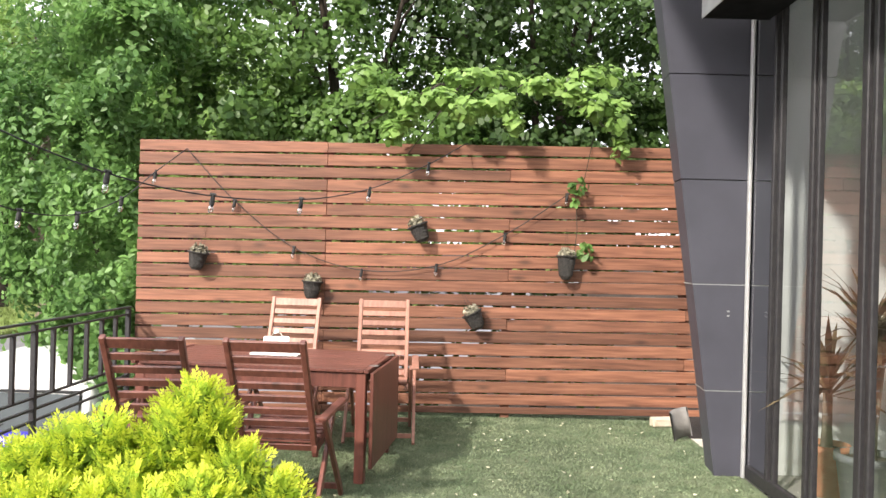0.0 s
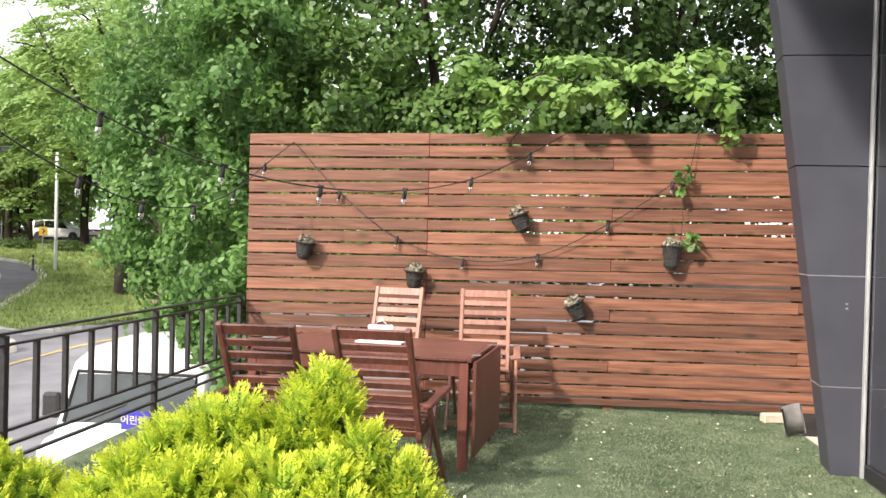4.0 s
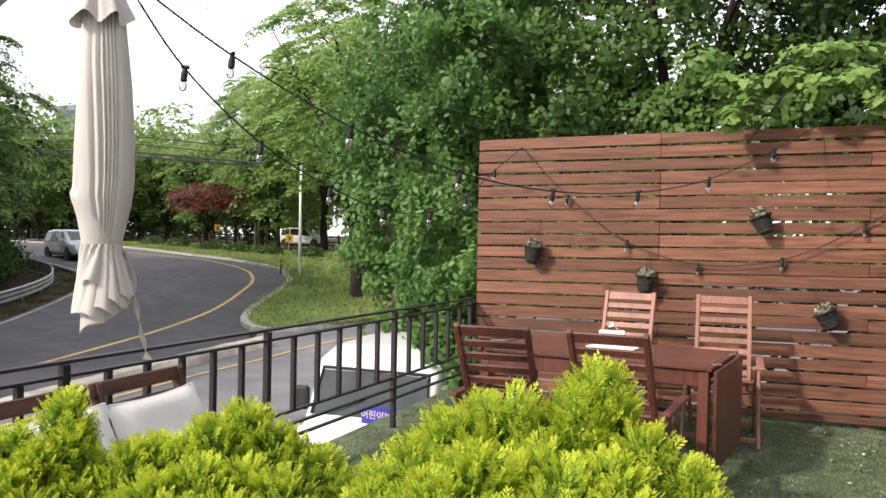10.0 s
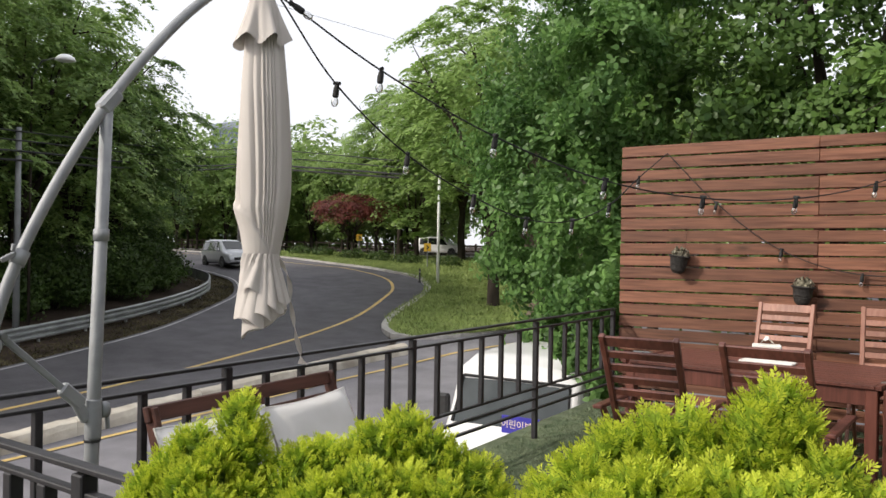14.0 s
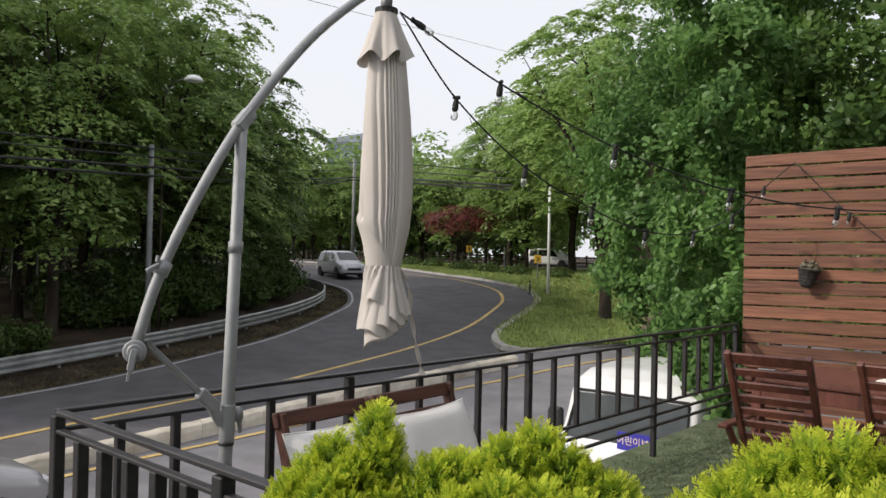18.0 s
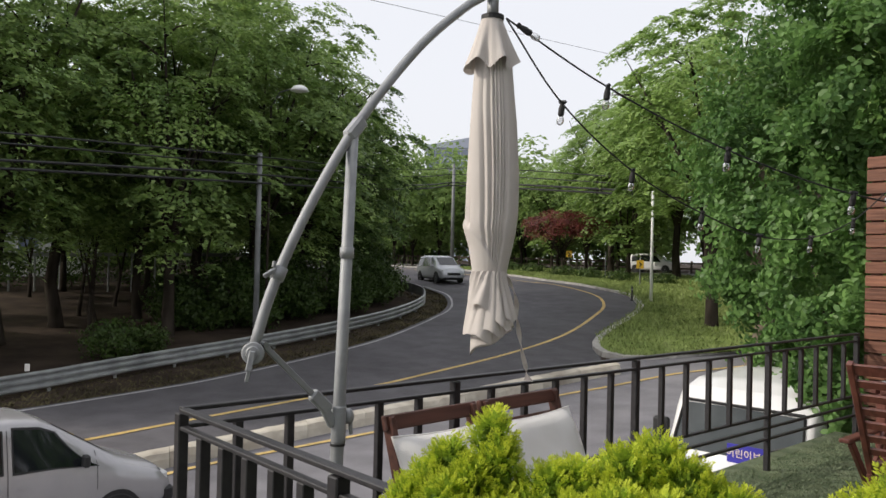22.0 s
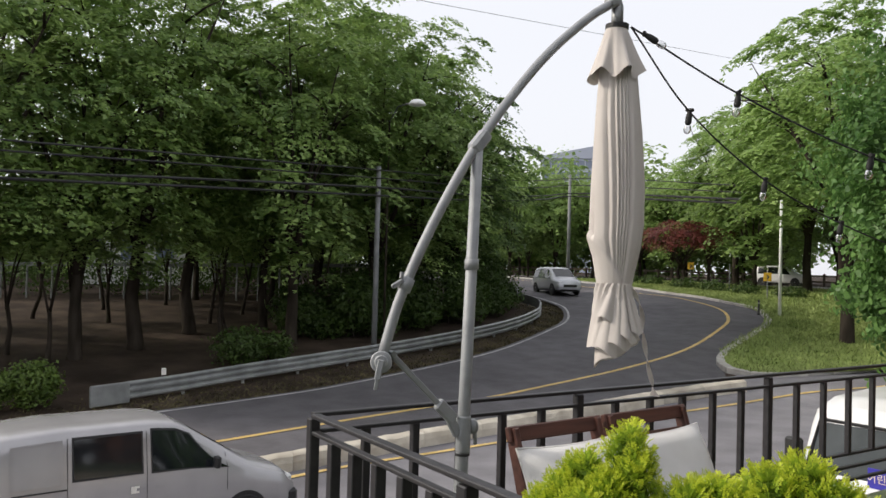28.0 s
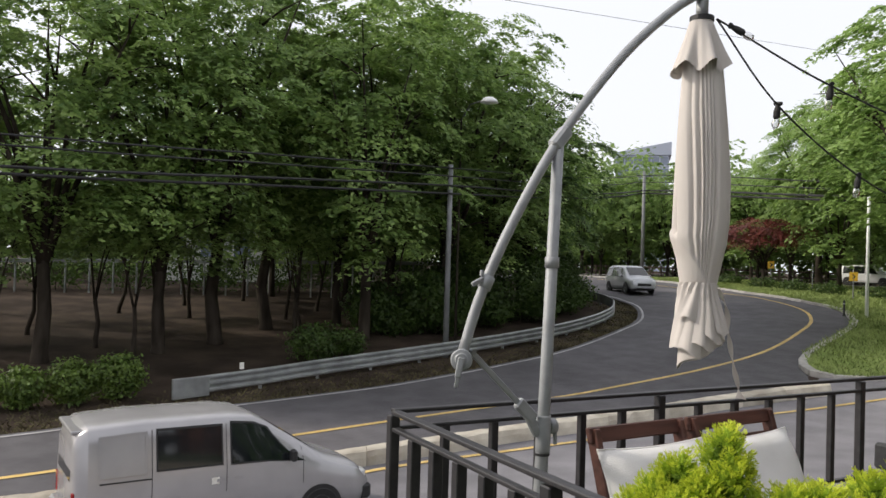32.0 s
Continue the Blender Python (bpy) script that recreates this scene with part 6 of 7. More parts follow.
rows2 = [[(0.075 * math.cos(a), 0.075 * math.sin(a) * 0.6, z) for a in np.linspace(0.2, 2.9, 9)] for z in (0.0, 0.12, 0.24)]
gg.grid(rows, flip=True).grid(rows2)
for k in range(8):
    gg.f += [(k, k + 1, 27 + k + 1, 27 + k), (18 + k + 1, 18 + k, 45 + k, 45 + k + 1)]
part("shell", gg, mat("grey_tile", (0.16, 0.15, 0.145), (0.24, 0.23, 0.22), 8, 0.8, 0.3, 40), ti, smooth=True)


# ---- plants inside the glass ----
def spiky_plant(x, y, pot_mat, heads, trunk, seed, label, pot_r=0.15):
    r = np.random.default_rng(seed)
    p = thing("potted_plant", label, "plant", pose(x, y, 0.012), group="plants inside the glass")
    part("pot", Geo().lathe([(pot_r * 0.75, 0.0), (pot_r * 0.8, 0.01), (pot_r, 0.27), (pot_r * 1.08, 0.275), (pot_r * 1.08, 0.32), (pot_r * 0.95, 0.32), (pot_r * 0.92, 0.28)], 24), pot_mat, p, smooth=True)
    part("soil", Geo().lathe([(pot_r * 0.91, 0.26), (pot_r * 0.91, 0.285)], 20), M["soil"], p)
    gg, lf = Geo(), Geo()
    for hx, hy, hz in heads:
        gg.tube([(0, 0, 0.27), (hx * 0.3, hy * 0.3, hz * 0.6), (hx, hy, hz)], [trunk, trunk * 0.8, trunk * 0.7], 10)
        for k in range(34):
            a, el = r.uniform(0, 6.28), r.uniform(-0.15, 1.35)
            d = Vector((math.cos(a) * math.cos(el), math.sin(a) * math.cos(el), math.sin(el)))
            ln, w = r.uniform(0.34, 0.58), 0.021
            s = Vector((hx, hy, hz)) + Vector((0, 0, r.uniform(-0.06, 0.06)))
            side = d.cross(Vector((0, 0, 1))).normalized()
            m1, e = s + d * ln * 0.5 + Vector((0, 0, 0.02)), s + d * ln - Vector((0, 0, 0.07))
            lf.add([s - side * w * 0.6, s + side * w * 0.6, m1 + side * w, m1 - side * w, e], [(0, 1, 2, 3), (3, 2, 4)])
    part("trunk", gg, M["bark_pale"], p, smooth=True)
    part("leaves", lf, M["leaf_bronze"], p, "long olive brown blades")
    return p


spiky_plant(2.76, 4.86, M["terracotta"], [(0.0, 0.0, 0.66)], 0.04, 1, "spiky dracaena in a terracotta pot behind the glass", 0.13)
spiky_plant(2.88, 4.60, M["pole"], [(0.0, 0.0, 1.06), (0.10, 0.08, 0.84)], 0.05, 2, "tall spiky dracaena in a grey pot behind the glass", 0.17)


# ---- vehicles ----
def lerp_section(sec, x):
    xs = [s[0] for s in sec]
    return [float(np.interp(x, xs, [s[k] for s in sec])) for k in range(1, 6)]


def ring(sec, x):
    hw, zb, zl, zt, ht = lerp_section(sec, x)
    half = [(hw * 0.84, zb), (hw * 0.96, zb + 0.07), (hw, zb + 0.25 * (zl - zb) + 0.05), (hw * 1.0, zb + 0.7 * (zl - zb)), (hw * 0.985, zl), (ht + 0.25 * (hw - ht), zl + 0.72 * (zt - 0.05 - zl)),
            (ht, zt - 0.055), (ht - 0.05, zt - 0.012), (ht * 0.5, zt + 0.012)]
    return [(x, -y, z) for y, z in half] + [(x, 0, zt + 0.018)] + [(x, y, z) for y, z in half[::-1]]


def on_side(sec, x, f, side, out=0.006):
    hw, zb, zl, zt, ht = lerp_section(sec, x)
    y0, z0, y1, z1 = hw * 0.985, zl, ht + 0.25 * (hw - ht), zl + 0.72 * (zt - 0.05 - zl)
    y2, z2 = ht, zt - 0.055
    if f < 0:
        return (x, side * (hw * (1.0 + 0.015 * f) + out), zl + f * (zl - zb))
    k = f / 0.72
    y, z = (y0 + (y1 - y0) * k, z0 + (z1 - z0) * k) if k < 1 else (y1 + (y2 - y1) * (f - 0.72) / 0.28, z1 + (z2 - z1) * (f - 0.72) / 0.28)
    return (x, side * (y + out), z)


def side_panel(sec, xa, xb, fa, fb, side, out=0.006, cut=0.0):
    """Sheet on the flank from xa to xb; cut slants its front edge."""
    rows = []
    for f in np.linspace(fa, fb, 7):
        k = (f - fa) / (fb - fa)
        rows.append([on_side(sec, xa + (xb - cut * k - xa) * u, f, side, out) for u in np.linspace(0, 1, 9)])
    return Geo().grid(rows, flip=side > 0)


def top_panel(sec, xa, xb, inset, out=0.008):
    rows = []
    for x in np.linspace(xa, xb, 8):
        hw, zb, zl, zt, ht = lerp_section(sec, x)
        h = ht - inset
        rows.append([(x, h * v, zt + out + 0.018 - 0.012 * v * v) for v in np.linspace(-1, 1, 9)])
    return Geo().grid(rows, flip=True)


def wheel(parent, x, y, rad):
    w = new("wheel")
    w.parent = parent
    w.matrix_basis = pose(x, y, rad, 90, 0, 0)
    part("tyre", Geo().lathe([(rad * 0.62, -0.10), (rad * 0.93, -0.105), (rad, -0.085), (rad, 0.085), (rad * 0.93, 0.105), (rad * 0.62, 0.10)], 26), M["rubber"], w, smooth=False)
    gg = Geo().lathe([(rad * 0.12, -0.112), (rad * 0.14, -0.09), (rad * 0.52, -0.07), (rad * 0.64, -0.104), (rad * 0.64, 0.104), (rad * 0.52, 0.07), (rad * 0.14, 0.09), (rad * 0.12, 0.112)], 20,
                     lambda a, i: 1.0)
    part("rim", gg, M["galv"], w)
    return w


def vehicle(name, label, category, at, sec, paint, axles, rad, side_windows, screen, back=None):
    v = thing(name, label, category, at)
    xs = sorted(set([s[0] for s in sec] + list(np.linspace(sec[0][0], sec[-1][0], 26))))
    rows = [ring(sec, x) for x in xs]
    gg = Geo().grid(rows, flip=True)
    n = len(rows[0])
    gg.f.append(tuple(range(n)))
    gg.f.append(tuple(range((len(rows) - 1) * n, len(rows) * n))[::-1])
    body = part("body", gg, paint, v, smooth=True)
    part("sill", Geo().box((sec[0][0] + 0.3, -sec[3][1] * 0.88, sec[3][2] - 0.06), (sec[-1][0] - 0.3, sec[3][1] * 0.88, sec[3][2] + 0.05), None, 0.02), M["black_trim"], v)
    for side in (-1, 1):
        for xa, xb, fa, fb, cut in side_windows:
            win = part("window", side_panel(sec, xa - 0.025, xb + 0.025, fa - 0.04, fb + 0.05, side, 0.004, cut), M["black_trim"], v, smooth=True)
            part("pane", side_panel(sec, xa, xb, fa, fb, side, 0.008, cut), M["car_glass"], win, smooth=True)
        for x in axles:
            hw = lerp_section(sec, x)[0]
            part("wheel_arch", Geo().tube([(x, side * (hw - 0.05), rad * 1.02), (x, side * (hw + 0.007), rad * 1.02)], rad * 1.16, 24), M["black_trim"], v)
            wheel(v, x, side * (hw - 0.085), rad)
    part("windscreen", top_panel(sec, screen[0], screen[1], 0.07), screen[2], v, smooth=True)
    return v, body


VAN = [(0.0, 0.76, 0.44, 1.06, 1.60, 0.62), (0.05, 0.83, 0.36, 1.11, 1.78, 0.69), (0.20, 0.89, 0.30, 1.14, 1.87, 0.73), (0.9, 0.90, 0.28, 1.15, 1.92, 0.75), (2.25, 0.90, 0.28, 1.15, 1.92, 0.74),
       (2.6, 0.90, 0.28, 1.15, 1.88, 0.73), (2.82, 0.90, 0.28, 1.15, 1.78, 0.72), (3.68, 0.89, 0.28, 1.10, 1.24, 0.72), (3.85, 0.88, 0.28, 1.04, 1.14, 0.74), (4.40, 0.85, 0.28, 0.88, 0.96, 0.74), (4.64, 0.74, 0.32, 0.66, 0.76, 0.66)]
gz = float(land(-13.85, 5.3))
van, body = vehicle("van", "silver panel van with tinted windows driving along the lower road", "van", pose(-13.05, 0.95, gz + 0.02, 0, 0, 92), VAN, M["silver"], (0.86, 3.72), 0.33,
                    [(1.14, 2.08, 0.10, 0.86, 0.0), (2.24, 3.42, 0.08, 0.90, 0.62)], (2.86, 3.64, M["car_glass"]))
for side in (-1, 1):
    part("blank_panel", side_panel(VAN, 0.36, 0.96, 0.08, 0.84, side, 0.010), M["silver"], van, smooth=True)
    for xa, xb, fa, fb in ((0.33, 0.99, 0.84, 0.88), (0.33, 0.99, 0.05, 0.09), (0.33, 0.36, 0.05, 0.88), (0.96, 0.99, 0.05, 0.88)):
        part("panel_rim", side_panel(VAN, xa, xb, fa, fb, side, 0.018), M["silver"], van, smooth=True)
    part("slide_track", side_panel(VAN, 0.34, 1.05, -0.06, -0.035, side, 0.012), M["black_trim"], van)
    for x in (1.05, 2.15, 3.40):
        part("door_seam", side_panel(VAN, x, x + 0.010, -0.8, 0.9, side, 0.007), M["black_trim"], van)
    for x in (2.0, 2.27):
        part("door_handle", side_panel(VAN, x, x + 0.13, -0.22, -0.17, side, 0.022), M["silver"], van)
    part("tail_lamp", Geo().box((-0.01, side * 0.74 - 0.06, 0.66), (0.13, side * 0.78 + 0.06, 1.00), None, 0.03), M["red_lamp"], van)
    part("headlamp", Geo().box((4.42, side * 0.60 - 0.16, 0.68), (4.60, side * 0.60 + 0.12, 0.84), None, 0.04), M["clear_lamp"], van)
    part("rub_strip", side_panel(VAN, 0.3, 4.3, -0.52, -0.40, side, 0.010), M["silver"], van)
    part("mirror", Geo().box((3.14, side * 0.98 - 0.07, 1.16), (3.24, side * 0.98 + 0.07, 1.34), None, 0.03), M["black_trim"], van)
part("rear_window", Geo().add([(-0.012, -0.60, 1.12), (-0.012, 0.60, 1.12), (0.034, 0.56, 1.68), (0.034, -0.56, 1.68)], [(3, 2, 1, 0)]), M["car_glass"], van)
part("rear_bumper", Geo().box((-0.10, -0.82, 0.36), (0.10, 0.82, 0.62), None, 0.05), M["silver"], van)
part("front_bumper", Geo().box((4.48, -0.80, 0.34), (4.70, 0.80, 0.60), None, 0.05), M["black_trim"], van)
part("label_plate", side_panel(VAN, 1.92, 2.04, -0.26, -0.14, -1, 0.012), M["paper"], van)
part("roof_spoiler", Geo().box((-0.02, -0.62, 1.77), (0.16, 0.62, 1.83), None, 0.03), M["silver"], van)

KID = [(0.0, 0.74, 0.42, 0.96, 1.62, 0.62), (0.06, 0.80, 0.34, 1.00, 1.74, 0.66), (0.3, 0.84, 0.30, 1.04, 1.82, 0.70), (1.0, 0.85, 0.28, 1.05, 1.86, 0.72), (2.6, 0.85, 0.28, 1.05, 1.86, 0.72),
       (3.3, 0.82, 0.28, 1.05, 1.82, 0.73), (3.55, 0.80, 0.28, 1.05, 1.74, 0.73), (3.66, 0.79, 0.28, 1.04, 1.60, 0.72), (3.84, 0.79, 0.28, 1.00, 1.08, 0.73), (3.92, 0.83, 0.28, 0.97, 1.03, 0.73), (4.10, 0.80, 0.28, 0.90, 0.95, 0.72),
       (4.20, 0.70, 0.32, 0.72, 0.78, 0.62)]
M["windscreen"] = mat("grey_windscreen", (0.035, 0.045, 0.05), (0.07, 0.082, 0.09), 1.6, 0.03, spec=0.2)
gz = float(land(-3.66, 9.2))
bus, body = vehicle("parked_van", "white minivan with a blue windscreen sign parked below the terrace", "van", pose(-3.73, 11.2, gz + 0.14, 0, 0, -90), KID, M["white_paint"], (0.9, 3.6), 0.31,
                    [(0.4, 1.35, 0.06, 0.86, 0.0), (1.5, 2.5, 0.06, 0.86, 0.0), (2.65, 3.52, 0.04, 0.88, 0.12)], (3.67, 3.83, M["windscreen"]))
def on_screen(x, y, up):
    """Point on the windscreen of the parked van."""
    hw, zb, zl, zt, ht = lerp_section(KID, x)
    return Vector((x + up * 0.6, y, zt + 0.03 + up * 0.8))
for y0, y1 in ((-0.45, -0.05), (0.12, 0.52)):
    part("wiper", Geo().tube([on_screen(3.83, y0, 0.012), on_screen(3.77, y1, 0.012)], 0.006, 6), M["black_trim"], bus)
part("seal", Geo().tube([on_screen(x, y, 0.0) for x, y in ((3.835, -0.68), (3.665, -0.63), (3.665, 0.63), (3.835, 0.68))], 0.018, 6), M["black_trim"], bus)
sgn = part("sign", Geo().box((3.86, -0.05, 1.09), (3.868, 0.39, 1.275), None, 0.003), M["blue_sign"], bus, "blue sign with cream lettering")
fc = bpy.data.curves.new("lettering", "FONT")
fc.body = "어린이보호"
fc.size, fc.align_x, fc.align_y = 0.098, "CENTER", "CENTER"
tmp = new("lettering_source", fc)
bpy.context.view_layer.update()
letters = bpy.data.meshes.new_from_object(tmp.evaluated_get(bpy.context.evaluated_depsgraph_get()))
bpy.data.objects.remove(tmp)
letters.materials.clear()
letters.materials.append(M["cream_letter"])
o, e1, e2 = Vector((3.872, 0.17, 1.182)), Vector((0, 1, 0)), Vector((0, 0, 1))
mm = Matrix((e1, e2, e1.cross(e2))).transposed().to_4x4()
mm.translation = o
let = part("lettering", letters, None, sgn, at=mm)
for v_, parent_side in ((bus, 1),):
    for s in (-1, 1):
        part("mirror", Geo().box((3.52, s * 0.97 - 0.09, 1.10), (3.62, s * 0.97 + 0.09, 1.36), None, 0.035), M["black_trim"], v_)
        part("headlamp", Geo().box((4.02, s * 0.60 - 0.13, 0.72), (4.18, s * 0.60 + 0.11, 0.88), None, 0.04), M["clear_lamp"], v_)
    part("grille", Geo().box((4.14, -0.40, 0.56), (4.215, 0.40, 0.70), None, 0.01), M["black_trim"], v_)

MPV = [(0.0, 0.72, 0.42, 0.92, 1.30, 0.58), (0.06, 0.82, 0.30, 0.94, 1.45, 0.63), (0.35, 0.88, 0.25, 0.96, 1.60, 0.67), (1.2, 0.89, 0.24, 0.98, 1.68, 0.68), (2.4, 0.89, 0.24, 0.98, 1.66, 0.67), (2.75, 0.89, 0.24, 0.97, 1.58, 0.66),
       (3.55, 0.87, 0.24, 0.95, 1.05, 0.70), (4.1, 0.83, 0.25, 0.82, 0.90, 0.68), (4.3, 0.72, 0.32, 0.62, 0.70, 0.58)]
gz = float(land(-38.0, 35.3))
mpv, body = vehicle("minivan", "silver family car coming round the bend", "car", pose(-40.2, 36.5, gz + 0.03, 0, 0, -20), MPV, M["silver_light"], (0.8, 3.45), 0.32,
                    [(0.45, 1.15, 0.06, 0.84, 0.0), (1.25, 2.05, 0.05, 0.86, 0.0), (2.15, 3.1, 0.04, 0.88, 0.5)], (2.78, 3.5, M["car_glass"]))
for s in (-1, 1):
    part("headlamp", Geo().box((3.98, s * 0.62 - 0.14, 0.64), (4.22, s * 0.62 + 0.10, 0.82), None, 0.04), M["clear_lamp"], mpv)
    part("mirror", Geo().box((3.0, s * 0.93 - 0.06, 0.98), (3.12, s * 0.93 + 0.06, 1.12), None, 0.03), M["silver"], mpv)
part("grille", Geo().box((4.24, -0.45, 0.46), (4.315, 0.45, 0.62), None, 0.02), M["black_trim"], mpv)

gz = float(land(-39.5, 63.5)) + 0.07
car, body = vehicle("parked_car", "white car standing in the far street", "car", pose(-41.7, 62.7, gz, 0, 0, 16), MPV, M["white_paint"], (0.8, 3.45), 0.32,
                    [(0.45, 1.15, 0.06, 0.84, 0.0), (1.25, 2.05, 0.05, 0.86, 0.0), (2.15, 3.1, 0.04, 0.88, 0.5)], (2.78, 3.5, M["car_glass"]))

# ---- poles, wires, signs, distance ----
def pole(name, label, x, y, top, r0, r1, material=None):
    z = float(land(x, y))
    p = thing(name, label, "pole", pose(x, y, z), group="street poles")
    part("shaft", Geo().tube([(0, 0, -0.3), (0, 0, (top - z) * 0.5), (0, 0, top - z)], [r0, (r0 + r1) / 2, r1], 12), material or M["pole"], p, smooth=True)
    return p, z


p3, z = pole("utility_pole", "slim grey utility pole behind the guard rail", -25.9, 15.05, 5.15, 0.11, 0.09)
for k in (5.0, 4.7, 4.35, 4.05):
    part("insulator", Geo().tube([(0.02, -0.12, k - z), (0.14, -0.16, k - z)], 0.035, 8), M["black_trim"], p3)
p2, z = pole("utility_pole", "grey concrete utility pole beside the far street", -57.2, 55.2, 10.8, 0.2, 0.14)
part("cross_arm", Geo().beam((-0.5, -0.45, 10.3 - z), (0.5, 0.45, 10.3 - z), 0.08, 0.08), M["pole"], p2)
p4, z = pole("sign_pole", "pale slim steel pole standing on the grass verge", -23.45, 37.25, 5.3, 0.085, 0.07, M["white_plastic"])
LEFT, MID, FAR = [(4.15, 3.90, 3.40, 3.23), (5.0, 4.7, 4.35, 4.05), (10.43, 9.78, 8.97, 8.70)]
for k in range(4):
    eye = np.array((0.1, -0.4, 1.46))
    a = np.array((-17.5, -15.0, LEFT[k] - 0.45))
    b, c, d = np.array((-21.3, 0.0, LEFT[k])), np.array((-25.75, 14.95, MID[k])), np.array((-57.2, 55.2, FAR[k]))
    # the span follows the road, so it bows out from the straight line between the poles
    span = [(u, c + (d - c) * u - np.array((0, 0, 1.0)) * 1.2 * u * (1 - u)) for u in (0.25, 0.5, 0.75)]
    span = [eye + (p - eye) * (1 - 0.62 * u * (1 - u)) for u, p in span]
    pts = [a, eye + (b - eye) * 0.93, eye + ((b + c) / 2 - eye) * 0.95, c] + span + [d, np.array((-45.0, 49.0, (8.95, 8.35, 7.72, 7.42)[k])), np.array((-28.3, 43.0, (6.75, 6.35, 5.95, 5.72)[k]))]
    w = thing("overhead_cable", "black overhead cable along the road", "cable", group="overhead cables")
    part("wire", Geo().tube([tuple(q) for q in curve(pts, 60)], [float(np.interp(i, (20, 45), (0.024, 0.04) if k < 2 else (0.037, 0.075))) for i in range(60)], 5), M["rubber"], w)
w = thing("overhead_cable", "thin black cable high over the road", "cable", group="overhead cables")
part("wire", Geo().tube([(-31.5, 5.0, 13.4), (-32.8, 22.0, 14.5), (-39.5, 57.1, 18.9), (-43, 75, 21)], 0.014, 5), M["rubber"], w)
lp, z = pole("street_lamp", "grey street lamp with a white dome among the trees", -28.6, 17.1, 7.5, 0.055, 0.04, M["bark"])
part("arm", Geo().tube([(0, 0, 7.45 - z), (1.6, -0.6, 7.75 - z), (4.35, -1.55, 7.42 - z)], [0.035, 0.03, 0.025], 8), M["pole"], lp)
part("lamp_head", Geo().lathe([(0.02, 0.19), (0.16, 0.16), (0.27, 0.08), (0.33, -0.02), (0.22, -0.05)], 16, None, (4.5, -1.6, 7.27 - z)), M["white_plastic"], lp, smooth=True)
for x, y, zz, s in ((-28.1, 43.35, 1.45, 0.32), (-38.0, 49.0, 2.1, 0.32), (-34.4, 48.6, 2.2, 0.0)):
    g0 = float(land(x, y))
    sg = thing("road_sign", "small yellow warning sign on a thin post", "sign", pose(x, y, g0, 0, 0, 38), group="road signs")
    part("post", Geo().tube([(0, 0, -0.1), (0, 0, zz - g0)], 0.035, 8), M["pole"], sg)
    if s:
        part("plate", Geo().box((-s * 0.7, -0.03, zz - g0 - s), (s * 0.7, -0.012, zz - g0 + s * 0.6), None, 0.006), M["yellow_sign"], sg)
        part("arrow", Geo().add([(-s * 0.3, -0.034, zz - g0 - s * 0.6), (s * 0.1, -0.034, zz - g0 - s * 0.2), (-s * 0.3, -0.034, zz - g0 + s * 0.2), (0.0, -0.034, zz - g0 + s * 0.2), (s * 0.4, -0.034, zz - g0 - s * 0.2), (0.0, -0.034, zz - g0 - s * 0.6)],
                                [(0, 5, 4, 1), (1, 4, 3, 2)]), M["black_trim"], sg)
bx, by = -24.3, 36.75
bol = thing("bollard", "small dark grey post on the kerb of the bend", "bollard", pose(bx, by, float(land(bx, by)) + 0.14))
part("shaft", Geo().lathe([(0.085, 0.0), (0.085, 0.06), (0.055, 0.08), (0.05, 0.72), (0.03, 0.78)], 12), M["metal_dark"], bol, smooth=True)
part("band", Geo().lathe([(0.053, 0.56), (0.053, 0.64)], 12), M["galv"], bol, "pale reflective band", smooth=True)
st = [(-95, 58), (-78, 56), (-62, 58), (-48, 60), (-34, 62), (-20, 66), (-5, 72)]
ribbon("street_far", st, 7.0, 0.06, mat("far_street", (0.20, 0.19, 0.19), (0.27, 0.26, 0.26), 0.6, 0.85, 0.2, 20), "pale grey street beyond the verge", 60, "structure", "road")
rail_fence = thing("rail_fence", "weathered brown post and rail fence beyond the far street", "fence", kind="structure")
wp = curve([(x - 0.5, y + 4.6) for x, y in st], 64)
for a, b in zip(wp, wp[1:]):
    za, zb = float(land(*a)), float(land(*b))
    part("post", Geo().box((a[0] - 0.08, a[1] - 0.08, za - 0.2), (a[0] + 0.08, a[1] + 0.08, za + 1.15), None, 0.02), M["old_wood"], rail_fence)
    for h in (0.45, 0.95):
        part("rail", Geo().beam((*a, za + h), (*b, zb + h), 0.07, 0.16, bevel=0.02), M["old_wood"], rail_fence)
blg = thing("office_building", "distant pale blue-grey building above the trees", "building", pose(-187, 180, 0, 0, 0, 46))
part("wall", Geo().box((-8, -6, 0), (8, 6, 36.2), None, 0.1), M["far_building"], blg)
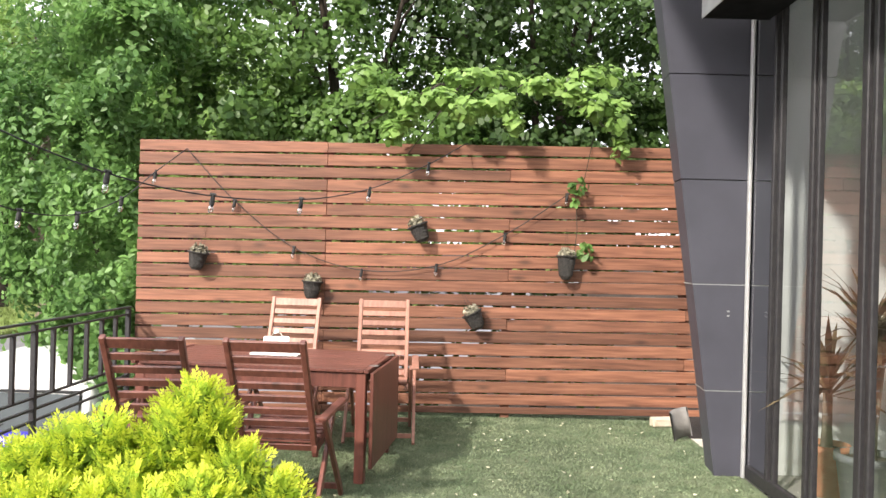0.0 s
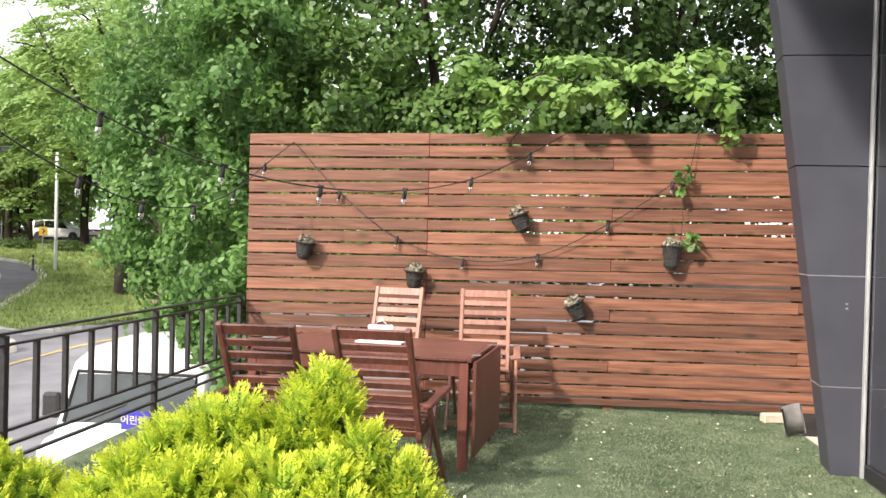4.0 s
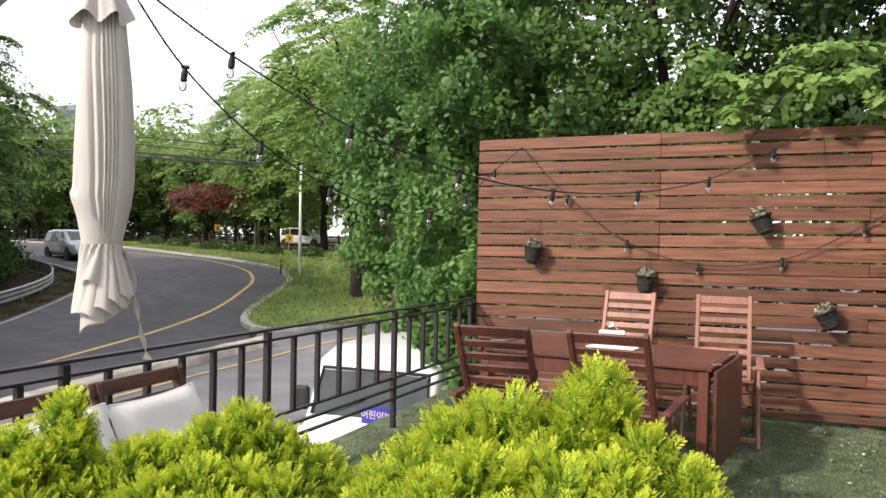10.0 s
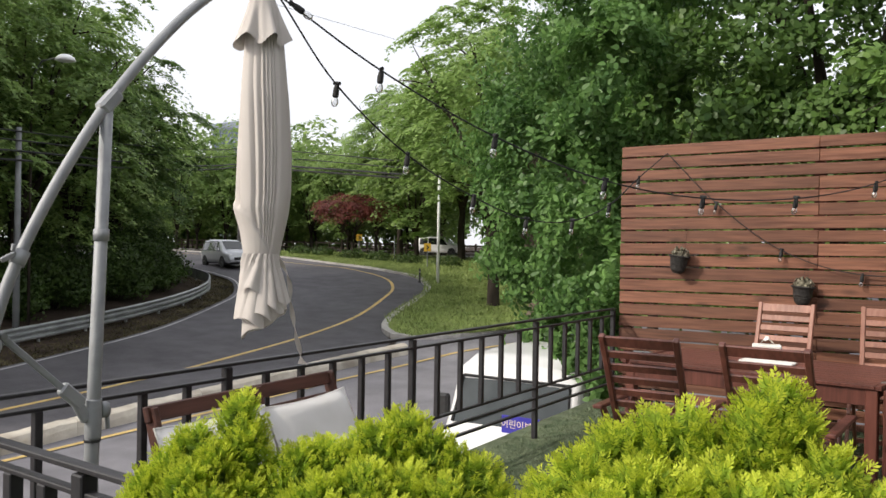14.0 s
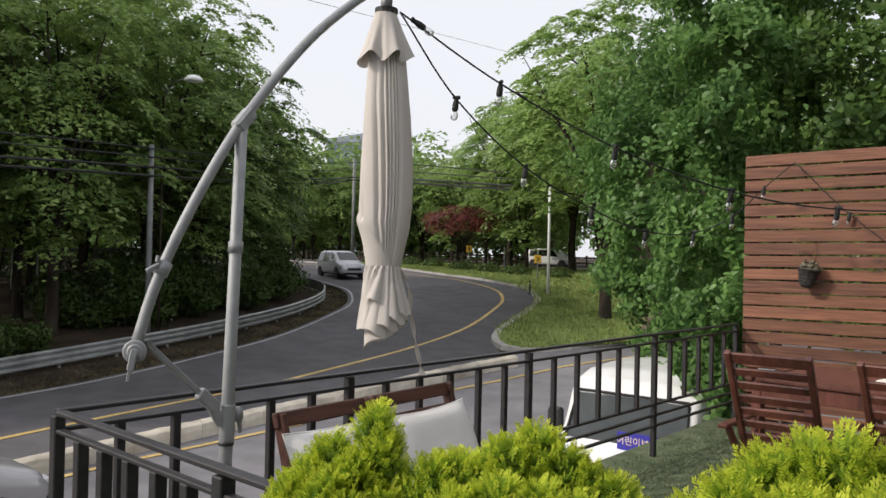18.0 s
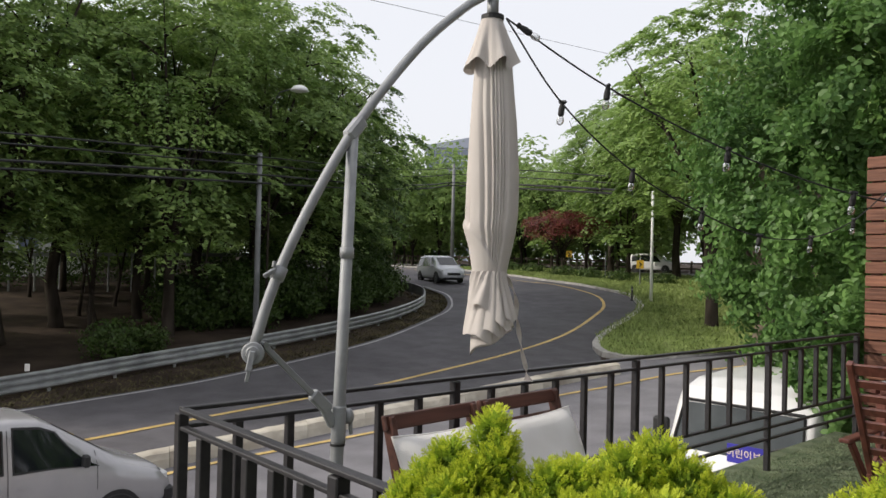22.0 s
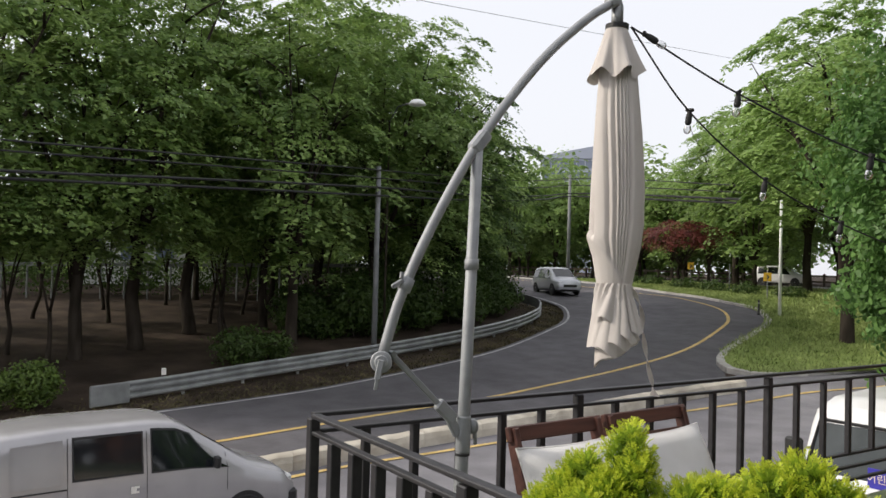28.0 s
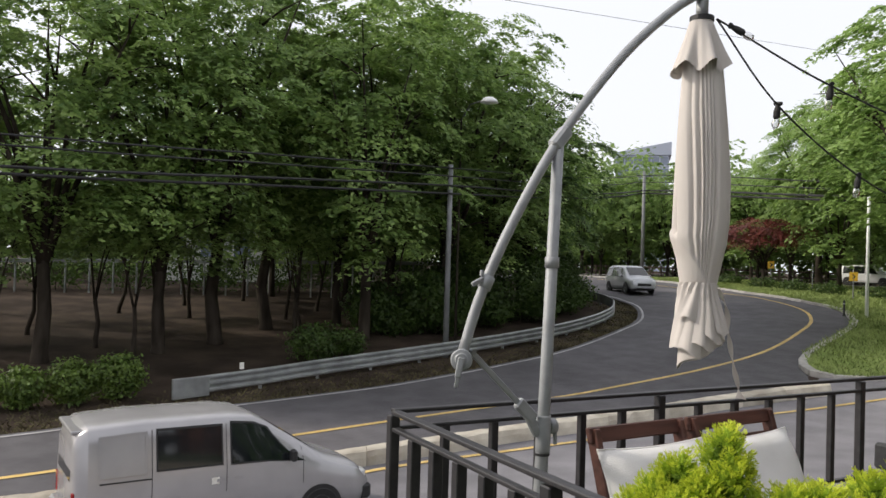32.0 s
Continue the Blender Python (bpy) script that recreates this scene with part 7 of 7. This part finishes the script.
part("roof", Geo().add([(-8.6, -6.4, 36.2), (8.6, -6.4, 36.2), (8.6, 6.4, 36.2), (-8.6, 6.4, 36.2), (-8.6, -6.4, 36.9), (8.6, -6.4, 40.2), (8.6, 6.4, 40.2), (-8.6, 6.4, 36.9)],
                       [(0, 3, 2, 1), (4, 5, 6, 7), (0, 1, 5, 4), (1, 2, 6, 5), (2, 3, 7, 6), (3, 0, 4, 7)]), M["far_building"], blg)
for fl in range(4):
    for k in range(6):
        part("window", Geo().box((-7.6 + k * 2.6, -6.12, 22.4 + fl * 3.6), (-5.3 + k * 2.6, -6.02, 24.8 + fl * 3.6)), M["far_window"], blg)

# ---- beyond the wood ----
hs = thing("house", "pale plastered house half hidden behind the wood", "house", pose(-50.5, 13.6, float(land(-50.5, 13.6)), 0, 0, 74))
part("wall", Geo().box((-4.2, 0, -0.5), (4.2, 5, 7.0), None, 0.03), M["plaster"], hs)
part("roof", Geo().box((-4.6, -0.4, 7.0), (4.6, 5.4, 7.3), None, 0.04), M["stone_wall"], hs)
for fl in range(2):
    for k in range(4):
        wi = part("window", Geo().box((-3.7 + k * 2.0, -0.05, 1.4 + fl * 2.9), (-2.5 + k * 2.0, 0.06, 2.9 + fl * 2.9), None, 0.02), M["white_plastic"], hs)
        part("pane", Geo().box((-3.62 + k * 2.0, -0.062, 1.48 + fl * 2.9), (-2.58 + k * 2.0, -0.053, 2.82 + fl * 2.9)), M["far_window"], wi)
bar = thing("barrier", "white road barrier on posts beyond the wood", "barrier")
bp = curve([(-46.2, -4.0), (-45.4, 4.0), (-43.9, 11.0), (-41.5, 18.0), (-39.6, 23.5)], 26)
for i, (a, b) in enumerate(zip(bp, bp[1:])):
    za, zb = max(float(land(*a)) + 0.75, 0.85 + 0.022 * (a[1] + 4)), max(float(land(*b)) + 0.75, 0.85 + 0.022 * (b[1] + 4))
    part("rail", Geo().beam((*a, za), (*(a + (b - a) * 0.99), zb), 0.06, 0.20, bevel=0.02), M["galv"], bar)
    part("post", Geo().tube([(*a, float(land(*a)) - 0.2), (*a, za)], 0.05, 8), M["galv"], bar)
